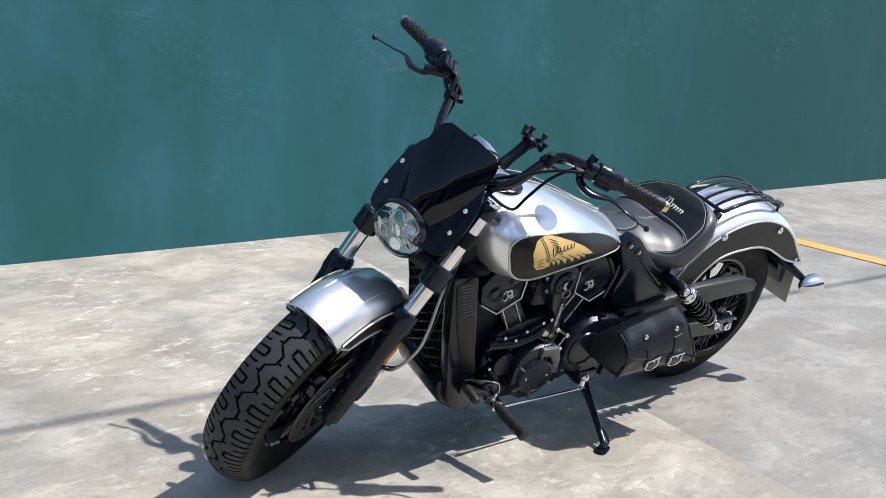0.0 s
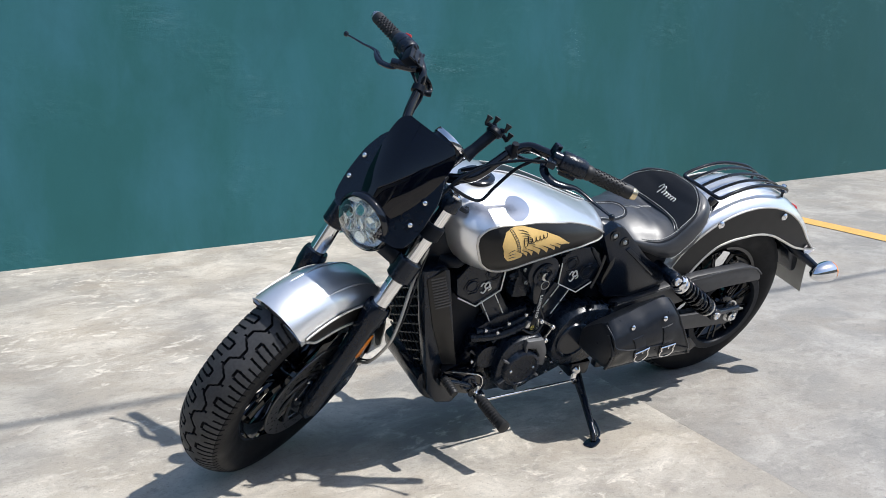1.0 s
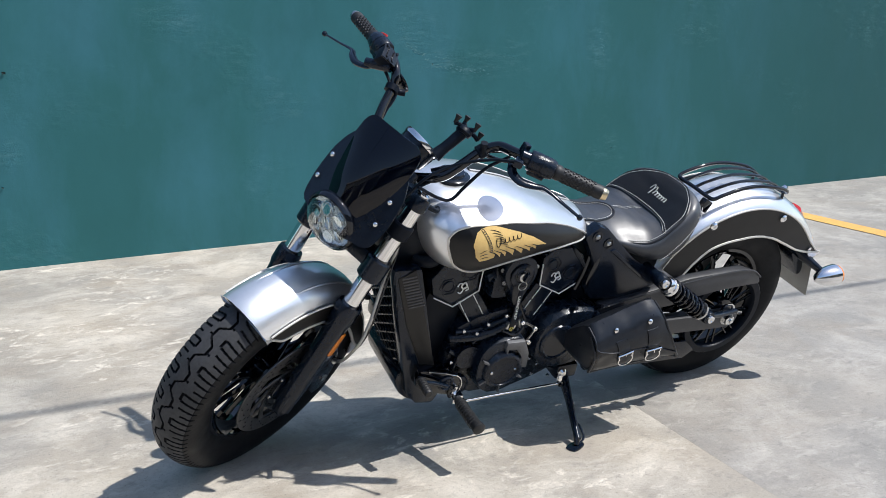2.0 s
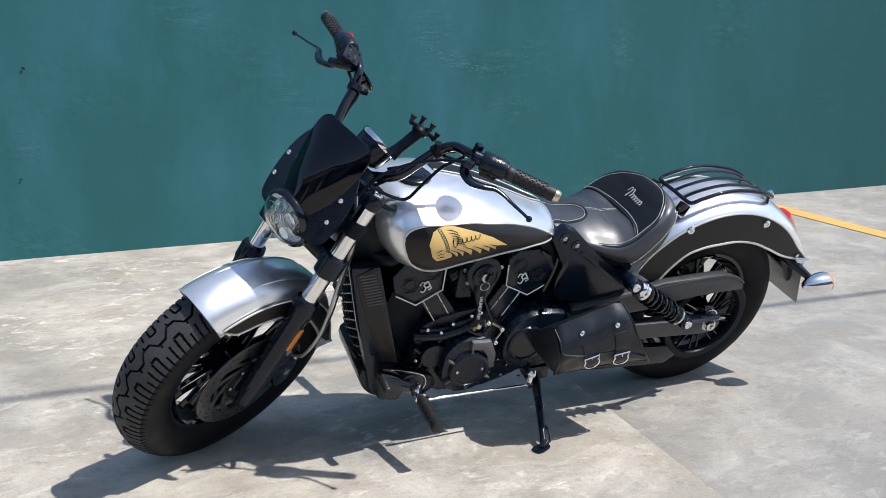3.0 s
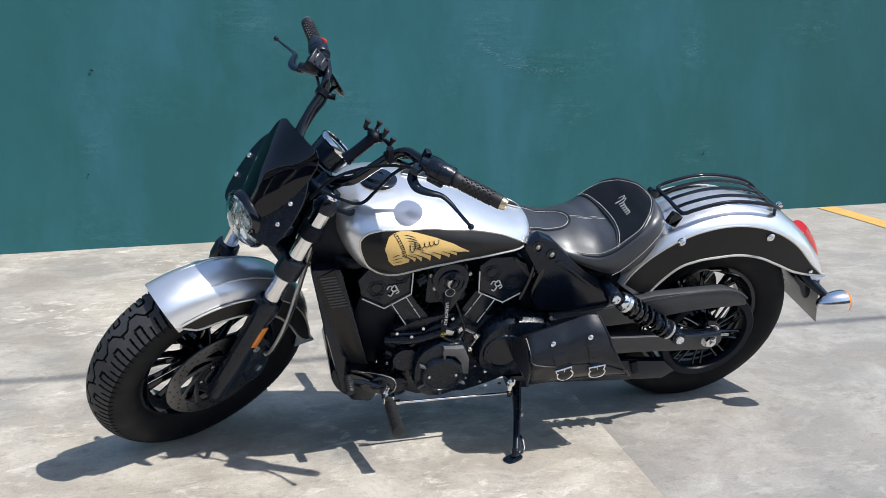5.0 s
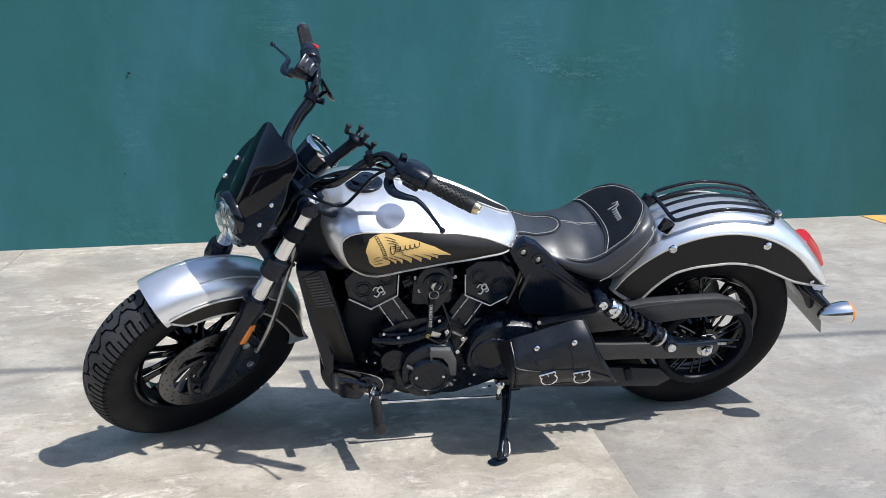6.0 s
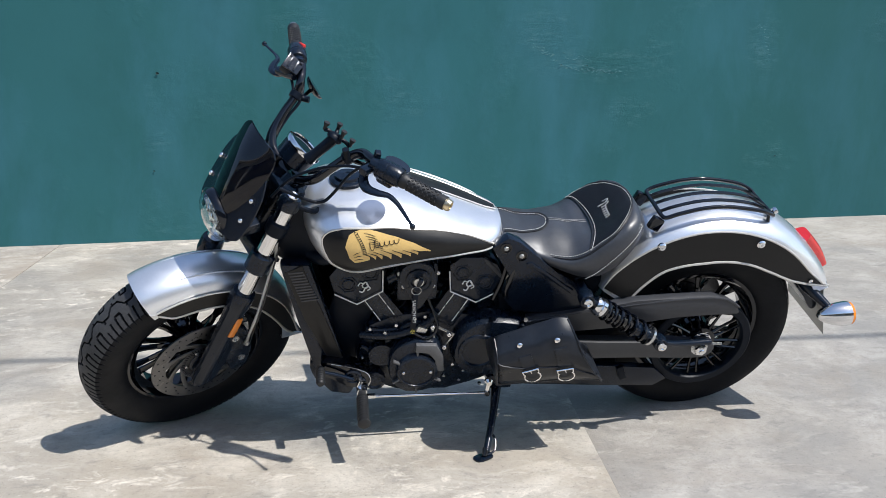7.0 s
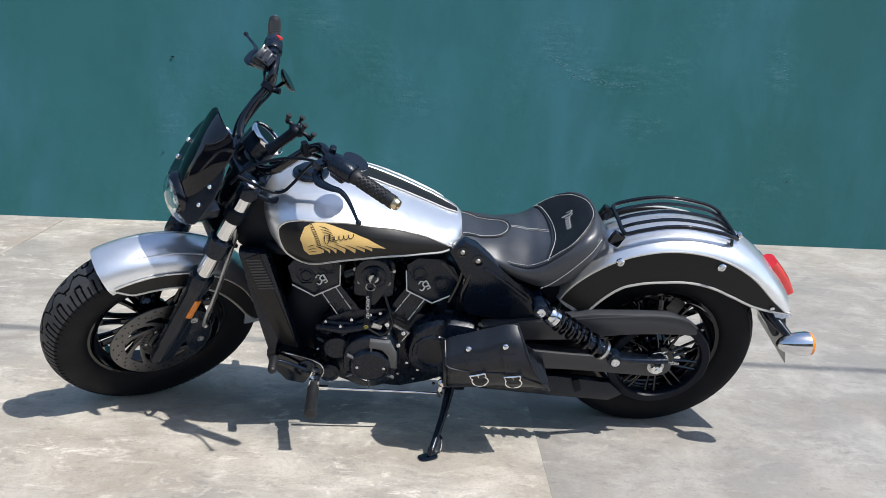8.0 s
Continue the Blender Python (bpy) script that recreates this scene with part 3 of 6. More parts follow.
def brake_disc(centre, y, parent):
    bm = lathe([(0.108, y), (0.1485, y), (0.149, y - 0.001), (0.149, y - 0.004), (0.1485, y - 0.005), (0.108, y - 0.005)], 96, centre, (0, 1, 0), closed_profile=True)
    # swept arms between the ring and the hub
    for k in range(9):
        a = 2 * math.pi * k / 9
        mid = [(0.060, 0.0), (0.072, 0.20), (0.085, 0.42), (0.098, 0.60), (0.111, 0.74)]
        wide = [0.011, 0.0065, 0.0055, 0.0065, 0.011]
        left = [((r - w * 0.6) * math.cos(a + t + w / r), (r - w * 0.6) * math.sin(a + t + w / r)) for (r, t), w in zip(mid, wide)]
        right = [((r + w * 0.6) * math.cos(a + t - w / r), (r + w * 0.6) * math.sin(a + t - w / r)) for (r, t), w in zip(mid, wide)]
        part("disc_arm", slab([(centre.x + p, centre.z + q) for p, q in left + right[::-1]], y - 0.0046, y - 0.0004, 0.0008), DISC_STEEL, parent)
    part("disc_ring", lathe([(0.040, y), (0.066, y), (0.066, y - 0.0055), (0.040, y - 0.0055)], 48, centre, (0, 1, 0), closed_profile=True), DISC_STEEL, parent)
    d = part("brake_disc", bm, DISC_STEEL, parent, "drilled steel brake disc with swept arms")
    bm = bmesh.new()
    for k in range(54):
        a = 2 * math.pi * k / 54
        r = (0.117, 0.128, 0.139)[k % 3]
        lathe([(0.0026, 0), (0.0026, 0.0008)], 8, (centre.x + r * math.cos(a), y - 0.005, centre.z + r * math.sin(a)), (0, -1, 0), bm=bm)
    tagged(part("drilling", bm, BLACK_MATT, d), kind="stuff")
    bm = bmesh.new()
    for k in range(48):
        a = 2 * math.pi * k / 48
        box((centre.x + 0.057 * math.cos(a), y - 0.0058, centre.z + 0.057 * math.sin(a)), (0.010, 0.001, 0.0026), 0, (0, -math.degrees(a), 0), bm)
    tagged(part("sensor_ring", bm, BLACK_MATT, d), kind="stuff")
    part("disc_hub", lathe([(0.012, 0.004), (0.034, 0.006), (0.039, 0.010), (0.039, 0.016)], 32, (centre.x, y - 0.016, centre.z), (0, 1, 0)), BLACK_SATIN, d)
    for k in range(5):
        a = 2 * math.pi * (k + 0.5) / 5
        part("disc_bolt", bolt((centre.x + 0.047 * math.cos(a), y - 0.0055, centre.z + 0.047 * math.sin(a)), 0.0055, 0.003), STEEL, d)


brake_disc(FC, -0.078, front_wheel)
rear_disc = lathe([(0.06, 0.088), (0.146, 0.088), (0.146, 0.093), (0.06, 0.093)], 64, RC, (0, 1, 0), closed_profile=True)
part("brake_disc", rear_disc, DISC_STEEL, rear_wheel, "steel rear brake disc")
part("disc_carrier", lathe([(0.03, 0.070), (0.085, 0.080), (0.085, 0.087), (0.03, 0.080)], 48, RC, (0, 1, 0), closed_profile=True), BLACK_SATIN, rear_wheel)
part("axle", lathe([(0.012, -0.13), (0.02, -0.128), (0.02, -0.09), (0.012, -0.085), (0.012, 0.13)], 20, FC, (0, 1, 0)), BLACK_SATIN, front_wheel)


def fender_shell(centre, angles, crown, low, hw, drop, thick=0.0035, round_n=12, square=1.0):
    """A mudguard: at each angle (degrees from the rear, over the top) a rounded crown and two side skirts."""
    rings = []
    for a in angles:
        t = radians(a)
        R, lo = crown(a), low(a)
        sh = R - drop

        def section(o):
            pts = [(-hw + o, lo), (-hw + o, lo + (sh - lo) * 0.5), (-hw + o, sh)]
            for k in range(1, round_n):
                f = math.pi * k / round_n
                pts.append((-(hw - o) * math.copysign(abs(math.cos(f)) ** square, math.cos(f)), sh + (drop - o) * math.sin(f) ** square))
            pts += [(hw - o, sh), (hw - o, lo + (sh - lo) * 0.5), (hw - o, lo)]
            return pts

        outer, inner = section(0), section(thick)
        rings.append([(centre.x + r * math.cos(t), y, centre.z + r * math.sin(t)) for y, r in outer + inner[::-1]])
    return loft(rings, True, True)


def side_strip(centre, y, angles, low, high, proud=0.003, n=5):
    """A thin panel on a mudguard's flank between two radii."""
    rings = []
    for a in angles:
        t = radians(a)
        lo, hi = low(a), high(a)
        out = [(lo + (hi - lo) * k / n, y) for k in range(n + 1)]
        s = -1 if y < 0 else 1
        back = [(r, y - s * proud * 1.2) for r, _ in out[::-1]]
        rings.append([(centre.x + r * math.cos(t), yy, centre.z + r * math.sin(t)) for r, yy in out + back])
    return loft(rings, True, True)


def arc_line(centre, y, angles, rad, r, bm=None):
    return tube([(centre.x + rad(a) * math.cos(radians(a)), y, centre.z + rad(a) * math.sin(radians(a))) for a in angles], r, 8, 0, bm)


# front mudguard, turned with the fork
def ff_crown(a):
    return curve(a, [-8, 5, 30, 60, 90, 112], [0.326, 0.326, 0.326, 0.330, 0.338, 0.347])


def ff_low(a):
    return curve(a, [-8, -3, 8, 30, 75, 96, 104, 109, 113.5], [0.325, 0.275, 0.246, 0.230, 0.226, 0.231, 0.240, 0.268, 0.304])


def ff_panel(a):
    return curve(a, [-8, 0, 20, 60, 90, 104, 112], [0.315, 0.295, 0.285, 0.283, 0.287, 0.290, 0.293])


ff_angles = [-8 + 121.5 * k / 54 for k in range(55)]
front_mudguard = part("front_mudguard", fender_shell(FC, ff_angles, ff_crown, ff_low, 0.082, 0.072, square=0.9), SILVER, bike, "silver front mudguard with black flanks", True, 50)
for s in (-1, 1):
    ang = [-4 + 114.5 * k / 50 for k in range(51)]
    part("side_panel", side_strip(FC, s * 0.0845, ang, lambda a: ff_low(a) + 0.006, lambda a: max(ff_panel(a), ff_low(a) + 0.008)), PANEL, front_mudguard, "black mudguard flank")
    bm = arc_line(FC, s * 0.0845, ang, lambda a: ff_low(a) + 0.004, 0.0035)
    part("piping", bm, SILVER_EDGE, front_mudguard)
    part("piping", arc_line(FC, s * 0.0845, ang, lambda a: max(ff_panel(a), ff_low(a) + 0.008) + 0.002, 0.0028), SILVER_EDGE, front_mudguard)
# raised ribs along the crown
for s in (-1, 1):
    part("crown_rib", arc_line(FC, s * 0.042, [35 + 66 * k / 24 for k in range(25)], lambda a: ff_crown(a) - 0.0088, [0.0003, 0.0032, 0.0036, 0.0032, 0.0003]), SILVER, front_mudguard)


# rear mudguard
def rf_crown(a):
    return curve(a, [19, 30, 45, 70, 95, 120, 150], [0.440, 0.437, 0.431, 0.430, 0.434, 0.434, 0.430])


def rf_low(a):
    return curve(a, [19, 24, 29, 32, 36, 41, 46, 54, 65, 98, 115, 124, 135, 143, 150], [0.425, 0.420, 0.410, 0.388, 0.358, 0.333, 0.316, 0.303, 0.296, 0.298, 0.312, 0.320, 0.317, 0.314, 0.312])


def rf_panel(a):
    return curve(a, [19, 29, 33, 45, 60, 85, 105, 125, 140, 150], [0.430, 0.412, 0.394, 0.378, 0.384, 0.398, 0.409, 0.416, 0.418, 0.412])


rf_angles = [28.8 + 121.2 * k / 84 for k in range(85)]
rear_mudguard = part("rear_mudguard", fender_shell(RC, rf_angles, rf_crown, rf_low, 0.126, 0.07, 0.004, 13, 0.8), SILVER, bike, "silver rear mudguard with black flanks", False, 50)
for s in (-1, 1):
    ang = [30.5 + 117.5 * k / 60 for k in range(61)]
    part("side_panel", side_strip(RC, s * 0.1295, ang, lambda a: rf_low(a) + 0.007, lambda a: max(rf_panel(a), rf_low(a) + 0.008)), PANEL, rear_mudguard, "black mudguard flank")
    part("piping", arc_line(RC, s * 0.1295, ang, lambda a: rf_low(a) + 0.004, 0.0042), SILVER_EDGE, rear_mudguard)
    part("piping", arc_line(RC, s * 0.1295, ang, lambda a: max(rf_panel(a), rf_low(a) + 0.008) + 0.002, 0.003), SILVER_EDGE, rear_mudguard)
    for x, z in ((-0.206, 0.686), (0.092, 0.688)):
        part("screw", lathe([(0.013, 0), (0.013, 0.005), (0.009, 0.009), (0.004, 0.009), (0.003, 0.006)], 16, (x, s * 0.130, z), (0, s, 0)), CHROME, rear_mudguard, "chrome dome screw")
part("screw", lathe([(0.007, 0), (0.007, 0.004), (0.004, 0.006)], 12, (0.285, -0.131, 0.553), (0, -1, 0)), CHROME, rear_mudguard)

# luggage rack over the rear mudguard
RAIL = [(-0.188, 0.083, 0.753), (-0.155, 0.086, 0.766), (-0.085, 0.086, 0.783), (-0.012, 0.086, 0.787), (0.084, 0.085, 0.7735), (0.130, 0.078, 0.756)]
near = [(x, -y, z) for x, y, z in RAIL]
rack = part("luggage_rack", tube([(-0.197, 0.0, 0.752), (-0.197, -0.064, 0.751)] + near + [(0.146, -0.058, 0.741), (0.152, 0.0, 0.737), (0.146, 0.058, 0.741)] + RAIL[::-1] + [(-0.197, 0.064, 0.751), (-0.197, 0.0, 0.752)], 0.0062, 10, 6), BLACK_GLOSS, bike, "black bent-tube luggage rack")
for y in (-0.046, 0.0, 0.046):
    part("rack_bar", tube([(-0.197, y, 0.752), (-0.155, y, 0.768), (-0.085, y, 0.784), (-0.012, y, 0.787), (0.084, y, 0.773), (0.150, y, 0.738)], 0.0052, 8, 5), BLACK_GLOSS, rack)
for y in (-0.075, 0.075):
    part("rack_bracket", box((-0.214, y, 0.730), (0.034, 0.022, 0.040), 0.005, (0, 25, 0)), BLACK_GLOSS, rack)
    part("rack_foot", tube([(0.128, y * 0.9, 0.748), (0.136, y * 0.92, 0.700)], 0.005, 8), BLACK_GLOSS, rack)
part("rack_knob", lathe([(0.006, 0), (0.011, 0.004), (0.011, 0.014), (0.006, 0.018)], 14, (0.150, -0.045, 0.744), (1, 0, 0.6)), CHROME, rack)


# fuel tank
TX = [-1.216, -1.205, -1.185, -1.14, -1.06, -0.95, -0.85, -0.75, -0.70, -0.672, -0.658]
TW = [0.07, 0.118, 0.160, 0.196, 0.212, 0.208, 0.190, 0.158, 0.133, 0.102, 0.065]
TT = [0.813, 0.827, 0.840, 0.852, 0.854, 0.836, 0.803, 0.764, 0.744, 0.736, 0.731]
TB = [0.760, 0.732, 0.690, 0.642, 0.619, 0.645, 0.661, 0.664, 0.665, 0.672, 0.684]


def tank_at(x):
    w, t, b = curve(x, TX, TW), curve(x, TX, TT), curve(x, TX, TB)
    return w, t, b, b + (t - b) * 0.48


def tank_side(x, z):
    """Half width of the tank at x and height z."""
    w, t, b, m = tank_at(x)
    h = (t - m) if z > m else (m - b)
    f = min(1.0, abs(z - m) / h)
    e = 2.12 if z > m else 2.6
    return w * (1 - f ** e) ** (1 / e)


def tank():
    xs = spline([(x, 0, 0) for x in TX], 5)
    rings = []
    for q in xs:
        w, t, b, m = tank_at(q.x)
        ring = []
        for k in range(56):
            a = 2 * math.pi * k / 56
            c, s = math.cos(a), math.sin(a)
            e = 2.12 if s > 0 else 2.6
            y = w * math.copysign(abs(c) ** (2 / e), c)
            z = m + ((t - m) if s > 0 else (m - b)) * math.copysign(abs(s) ** (2 / e), s)
            ring.append((q.x, y, z))
        rings.append(ring)
    return loft(rings)


fuel_tank = part("fuel_tank", tank(), SILVER, bike, "silver teardrop fuel tank with black flank panels", smooth=60)

PX = [-1.160, -1.152, -1.135, -1.09, -1.0, -0.88, -0.78, -0.715, -0.690]
PU = [0.768, 0.780, 0.790, 0.797, 0.796, 0.779, 0.750, 0.721, 0.705]
PL = [0.748, 0.722, 0.690, 0.664, 0.685, 0.700, 0.701, 0.697, 0.699]


def on_tank(x, z, out, s=-1):
    return (x, s * (tank_side(x, z) + out), z)


def tank_patch(xs, low, high, out, s, n=8):
    """A sheet that lies on the tank's flank."""
    bm = bmesh.new()
    rows = []
    for x in xs:
        lo, hi = low(x), high(x)
        rows.append([bm.verts.new(on_tank(x, lo + (hi - lo) * k / n, out, s)) for k in range(n + 1)])
    for a, b in zip(rows, rows[1:]):
        for k in range(n):
            bm.faces.new((a[k], a[k + 1], b[k + 1], b[k]))
    return bm


for s in (-1, 1):
    xs = [PX[0] + (PX[-1] - PX[0]) * k / 60 for k in range(61)]
    panel = part("tank_panel", tank_patch(xs, lambda x: curve(x, PX, PL), lambda x: curve(x, PX, PU), 0.003, s), PANEL, fuel_tank, "dark flank panel with a thin pale border", smooth=60)
    rimline = [on_tank(x, curve(x, PX, PU), 0.003, s) for x in xs] + [on_tank(x, curve(x, PX, PL), 0.003, s) for x in xs[::-1]]
    part("piping", tube(rimline, 0.0034, 6, 0, loop=True), SILVER_EDGE, panel)
    # gilt wing emblem as a plain shape: a rounded lobe in front, feathers swept back
    EX = [-1.100, -1.096, -1.090, -1.0766, -1.058, -1.037, -1.016, -0.9655, -0.922, -0.8746]
    EU = [0.757, 0.770, 0.784, 0.7915, 0.796, 0.795, 0.7905, 0.777, 0.761, 0.7333]
    EL = [0.752, 0.744, 0.722, 0.709, 0.712, 0.7185, 0.718, 0.7195, 0.7245, 0.7325]
    tips = [-1.037, -1.0204, -1.0044, -0.9802, -0.9541, -0.929, -0.9097, -0.8746]

    def feather(x):
        base = interp(x, EX, EL)
        for p, q in zip(tips, tips[1:]):
            if p < x <= q:
                f = (x - p) / (q - p)
                return base + interp(p, [-1.037, -0.98, -0.91], [0.012, 0.017, 0.010]) * max(0.0, 1 - f * 1.15) ** 0.7
        return base

    part("emblem", tank_patch([EX[0] + 0.2254 * k / 220 for k in range(221)], feather, lambda x: interp(x, EX, EU), 0.0045, s, 6), GOLD, panel, "plain gilt feathered emblem shape")
    bm = bmesh.new()
    # dark slits between the feathers, a beaded band, quills over it and a line of plain script waves
    for k, x in enumerate(tips[:-1]):
        lo = feather(x + 0.0008)
        L = interp(k, [0, 3, 6], [0.022, 0.030, 0.020])
        tube([on_tank(x + 0.0012 - L * f, lo - 0.001 + L * 0.42 * f, 0.005, s) for f in (0, 0.33, 0.66, 1.0)], [0.0016, 0.0011, 0.0008, 0.0003], 5, 0, bm)
    for k in range(6):
        x, z = -1.052 + 0.0045 * k, 0.788 - 0.0062 * k
        tube([on_tank(x + 0.030 * q, z - 0.001 * q - 0.007 * q * q, 0.005, s) for q in (0, 0.35, 0.7, 1.0)], [0.0003, 0.0009, 0.0009, 0.0003], 5, 0, bm)
    for k in range(12):
        f = k / 11
        x, z = -1.0766 + 0.0253 * f + 0.004 * math.sin(math.pi * f), 0.790 - 0.055 * f
        tube([on_tank(x, z, 0.005, s), on_tank(x + 0.0055, z + 0.0012, 0.005, s)], 0.0009, 4, 0, bm)
    for dx in (-0.0012, 0.0068):
        tube([on_tank(-1.0766 + dx + 0.0253 * f + 0.004 * math.sin(math.pi * f), 0.790 - 0.055 * f, 0.005, s) for f in (0, 0.25, 0.5, 0.75, 1.0)], 0.0006, 4, 0, bm)
    for x0, z0, x1, z1 in ((-1.080, 0.733, -1.062, 0.742), (-1.079, 0.725, -1.058, 0.731), (-1.077, 0.717, -1.055, 0.721)):
        tube([on_tank(x0, z0, 0.005, s), on_tank((x0 + x1) / 2, (z0 + z1) / 2 + 0.0015, 0.005, s), on_tank(x1, z1, 0.005, s)], [0.0004, 0.0010, 0.0004], 4, 0, bm)
    wave = []
    for k in range(97):
        f = k / 96
        rise = interp(f, [0, 0.10, 0.22, 0.26, 1.0], [0.006, 0.0125, 0.0125, 0.0058, 0.0048])
        wave.append(on_tank(-1.040 + 0.080 * f + 0.0030 * math.cos(f * 40), 0.7575 + 0.011 * f + rise * math.sin(f * 40), 0.0052, s))
    tube(wave, 0.0009, 5, 0, bm)
    part("emblem_mark", bm, PANEL, panel)

# dark stripe and filler cap on the tank's top
bm = bmesh.new()
rows = []
for k in range(41):
    x = -1.02 + 0.352 * k / 40
    w, t, b, m = tank_at(x)
    hw = curve(x, [-1.02, -0.95, -0.75, -0.69, -0.668], [0.034, 0.040, 0.033, 0.022, 0.014])
    row = []
    for j in range(9):
        y = 0.010 + hw * j / 4
        row.append(bm.verts.new((x, y, m + (t - m) * (1 - (abs(y) / w) ** 2.12) ** (1 / 2.12) + 0.003)))
    rows.append(row)
for a, b in zip(rows, rows[1:]):
    for j in range(8):
        bm.faces.new((a[j], a[j + 1], b[j + 1], b[j]))
stripe_edge = [r[0].co.copy() for r in rows] + [v.co.copy() for v in rows[-1][1:]] + [r[-1].co.copy() for r in rows[-2::-1]]
stripe = part("tank_stripe", bm, PANEL, fuel_tank, "dark stripe along the tank top", smooth=60)
part("piping", tube(stripe_edge, 0.002, 6), SILVER_EDGE, stripe)
part("filler_cap", lathe([(0.05, -0.004), (0.05, 0.004), (0.044, 0.008), (0.036, 0.008), (0.034, 0.016), (0.012, 0.018), (0.01, 0.015)], 32, (-1.09, -0.02, 0.853), (0, 0, 1)), BLACK_SATIN, fuel_tank, "round black filler cap")


# seat
SX = [-0.668, -0.655, -0.60, -0.54, -0.48, -0.43, -0.385, -0.345, -0.315, -0.29, -0.268, -0.250, -0.238]
SW = [0.055, 0.080, 0.112, 0.140, 0.163, 0.172, 0.174, 0.170, 0.160, 0.143, 0.117, 0.085, 0.05]
SC = [0.708, 0.712, 0.698, 0.680, 0.684, 0.712, 0.754, 0.780, 0.792, 0.790, 0.776, 0.752, 0.735]
SB = [0.690, 0.680, 0.655, 0.628, 0.604, 0.584, 0.580, 0.600, 0.632, 0.660, 0.682, 0.70, 0.71]

# the seat is hollowed in front of its raised back and crowned at its nose
BX = [-0.60, -0.54, -0.51, -0.48, -0.45, -0.43, -0.41, -0.39, -0.344, -0.315, -0.29, -0.268]
BD = [0.0, -0.022, -0.025, -0.020, 0.0, 0.012, 0.033, 0.050, 0.045, 0.03, 0.012, 0.0]


def seat_top(x, y):
    w, c, b = curve(x, SX, SW), curve(x, SX, SC), curve(x, SX, SB)
    m = b + (c - b) * 0.45
    f = min(1.0, abs(y) / w)
    bowl = curve(x, BX, BD) * max(0.0, 1 - (f / 0.86) ** 2)
    return m + (c - m) * (1 - f ** 2.8) ** (1 / 2.4) - bowl


def seat():
    rings = []
    for q in spline([(x, 0, 0) for x in SX], 5):
        x = q.x
        w, c, b = curve(x, SX, SW), curve(x, SX, SC), curve(x, SX, SB)
        m = b + (c - b) * 0.45
        ring = []
        for k in range(25):
            y = w * math.cos(math.pi * (1 - k / 24)) 
            ring.append((x, y, seat_top(x, y)))
        for k in range(1, 12):
            a = -math.pi * k / 12
            ring.append((x, w * math.cos(a) * (0.9 + 0.1 * abs(math.cos(a))), m + (m - b) * math.copysign(abs(math.sin(a)) ** 0.5, math.sin(a))))
        rings.append(ring)
    return loft(rings)


saddle = part("seat", seat(), LEATHER, bike, "black leather solo seat with a raised back and pale stitching", smooth=60)


def seat_line(pts, lift=0.0015):
    return [(x, y, seat_top(x, y) + lift) for x, y in pts]


def stitches(pts, parent, step=0.0085, r=0.0011):
    """A dashed row of thread along the line."""
    p = [Vector(q) for q in pts]
    bm = bmesh.new()
    run, start = 0.0, p[0]
    for a, b in zip(p, p[1:]):
        run += (b - a).length
        if run >= step:
            mid = start.lerp(b, 0.72)
            tube([start, mid], r, 5, 0, bm)
            start, run = b, 0.0
    tagged(part("stitching", bm, THREAD, parent, "pale thread stitching"), kind="stuff")


def flat_spline(pts, n=8):
    return [(q.x, q.y) for q in spline([(x, y, 0) for x, y in pts], n)]


cross = [(-0.388 - 0.039 * (y / 0.156) ** 2, y) for y in (0.153 * (-1 + 2 * k / 60) for k in range(61))]
part("seam", tube(seat_line(cross), [0.0004, 0.003, 0.0034, 0.0034, 0.0034, 0.003, 0.0004], 6), LEATHER_SMOOTH, saddle)
stitches(seat_line([(x + 0.007, y) for x, y in cross], 0.0015), saddle, 0.005)
half = [(-0.525, -0.137), (-0.50, -0.146), (-0.465, -0.1535), (-0.42, -0.157), (-0.361, -0.150), (-0.330, -0.126), (-0.305, -0.094), (-0.284, -0.050)]
back_rim = flat_spline(half + [(-0.276, 0.0)] + [(x, -y) for x, y in half[:2:-1]])
part("seam", tube(seat_line(back_rim), [0.0004, 0.003, 0.0034, 0.0034, 0.0034, 0.003, 0.0004], 6), LEATHER_SMOOTH, saddle)
stitches(seat_line([(x - 0.003, y * 0.957) for x, y in back_rim], 0.0018), saddle, 0.005)
bm = bmesh.new()
rows = []
for k in range(41):
    y = 0.149 * (-1 + 2 * k / 40)
    x0 = -0.388 - 0.039 * (y / 0.156) ** 2 + 0.004
    x1 = interp(abs(y), [0.0, 0.050, 0.094, 0.126, 0.150], [-0.276, -0.284, -0.305, -0.330, -0.361]) - 0.001
    rows.append([bm.verts.new((x, y, seat_top(x, y) + 0.0009)) for x in (x0 + (x1 - x0) * j / 14 for j in range(15))])
for a, b in zip(rows, rows[1:]):
    for j in range(14):
        bm.faces.new((a[j], a[j + 1], b[j + 1], b[j]))
part("back_insert", bm, INSERT, saddle, "darker insert in the seat back", smooth=60)
half = [(-0.650, -0.066), (-0.62, -0.060), (-0.57, -0.052), (-0.535, -0.043), (-0.518, -0.024)]
tongue = flat_spline(half + [(-0.513, 0.0)] + [(x, -y) for x, y in half[::-1]])
part("seam", tube(seat_line(tongue), 0.003, 6), LEATHER_SMOOTH, saddle)
stitches(seat_line([(x - 0.005, y * 0.90) for x, y in tongue], 0.0018), saddle, 0.005)
for y in (-0.004, 0.004):
    stitches(seat_line([(-0.508 + 0.114 * k / 40, y) for k in range(41)], 0.0012), saddle, 0.005, 0.0009)
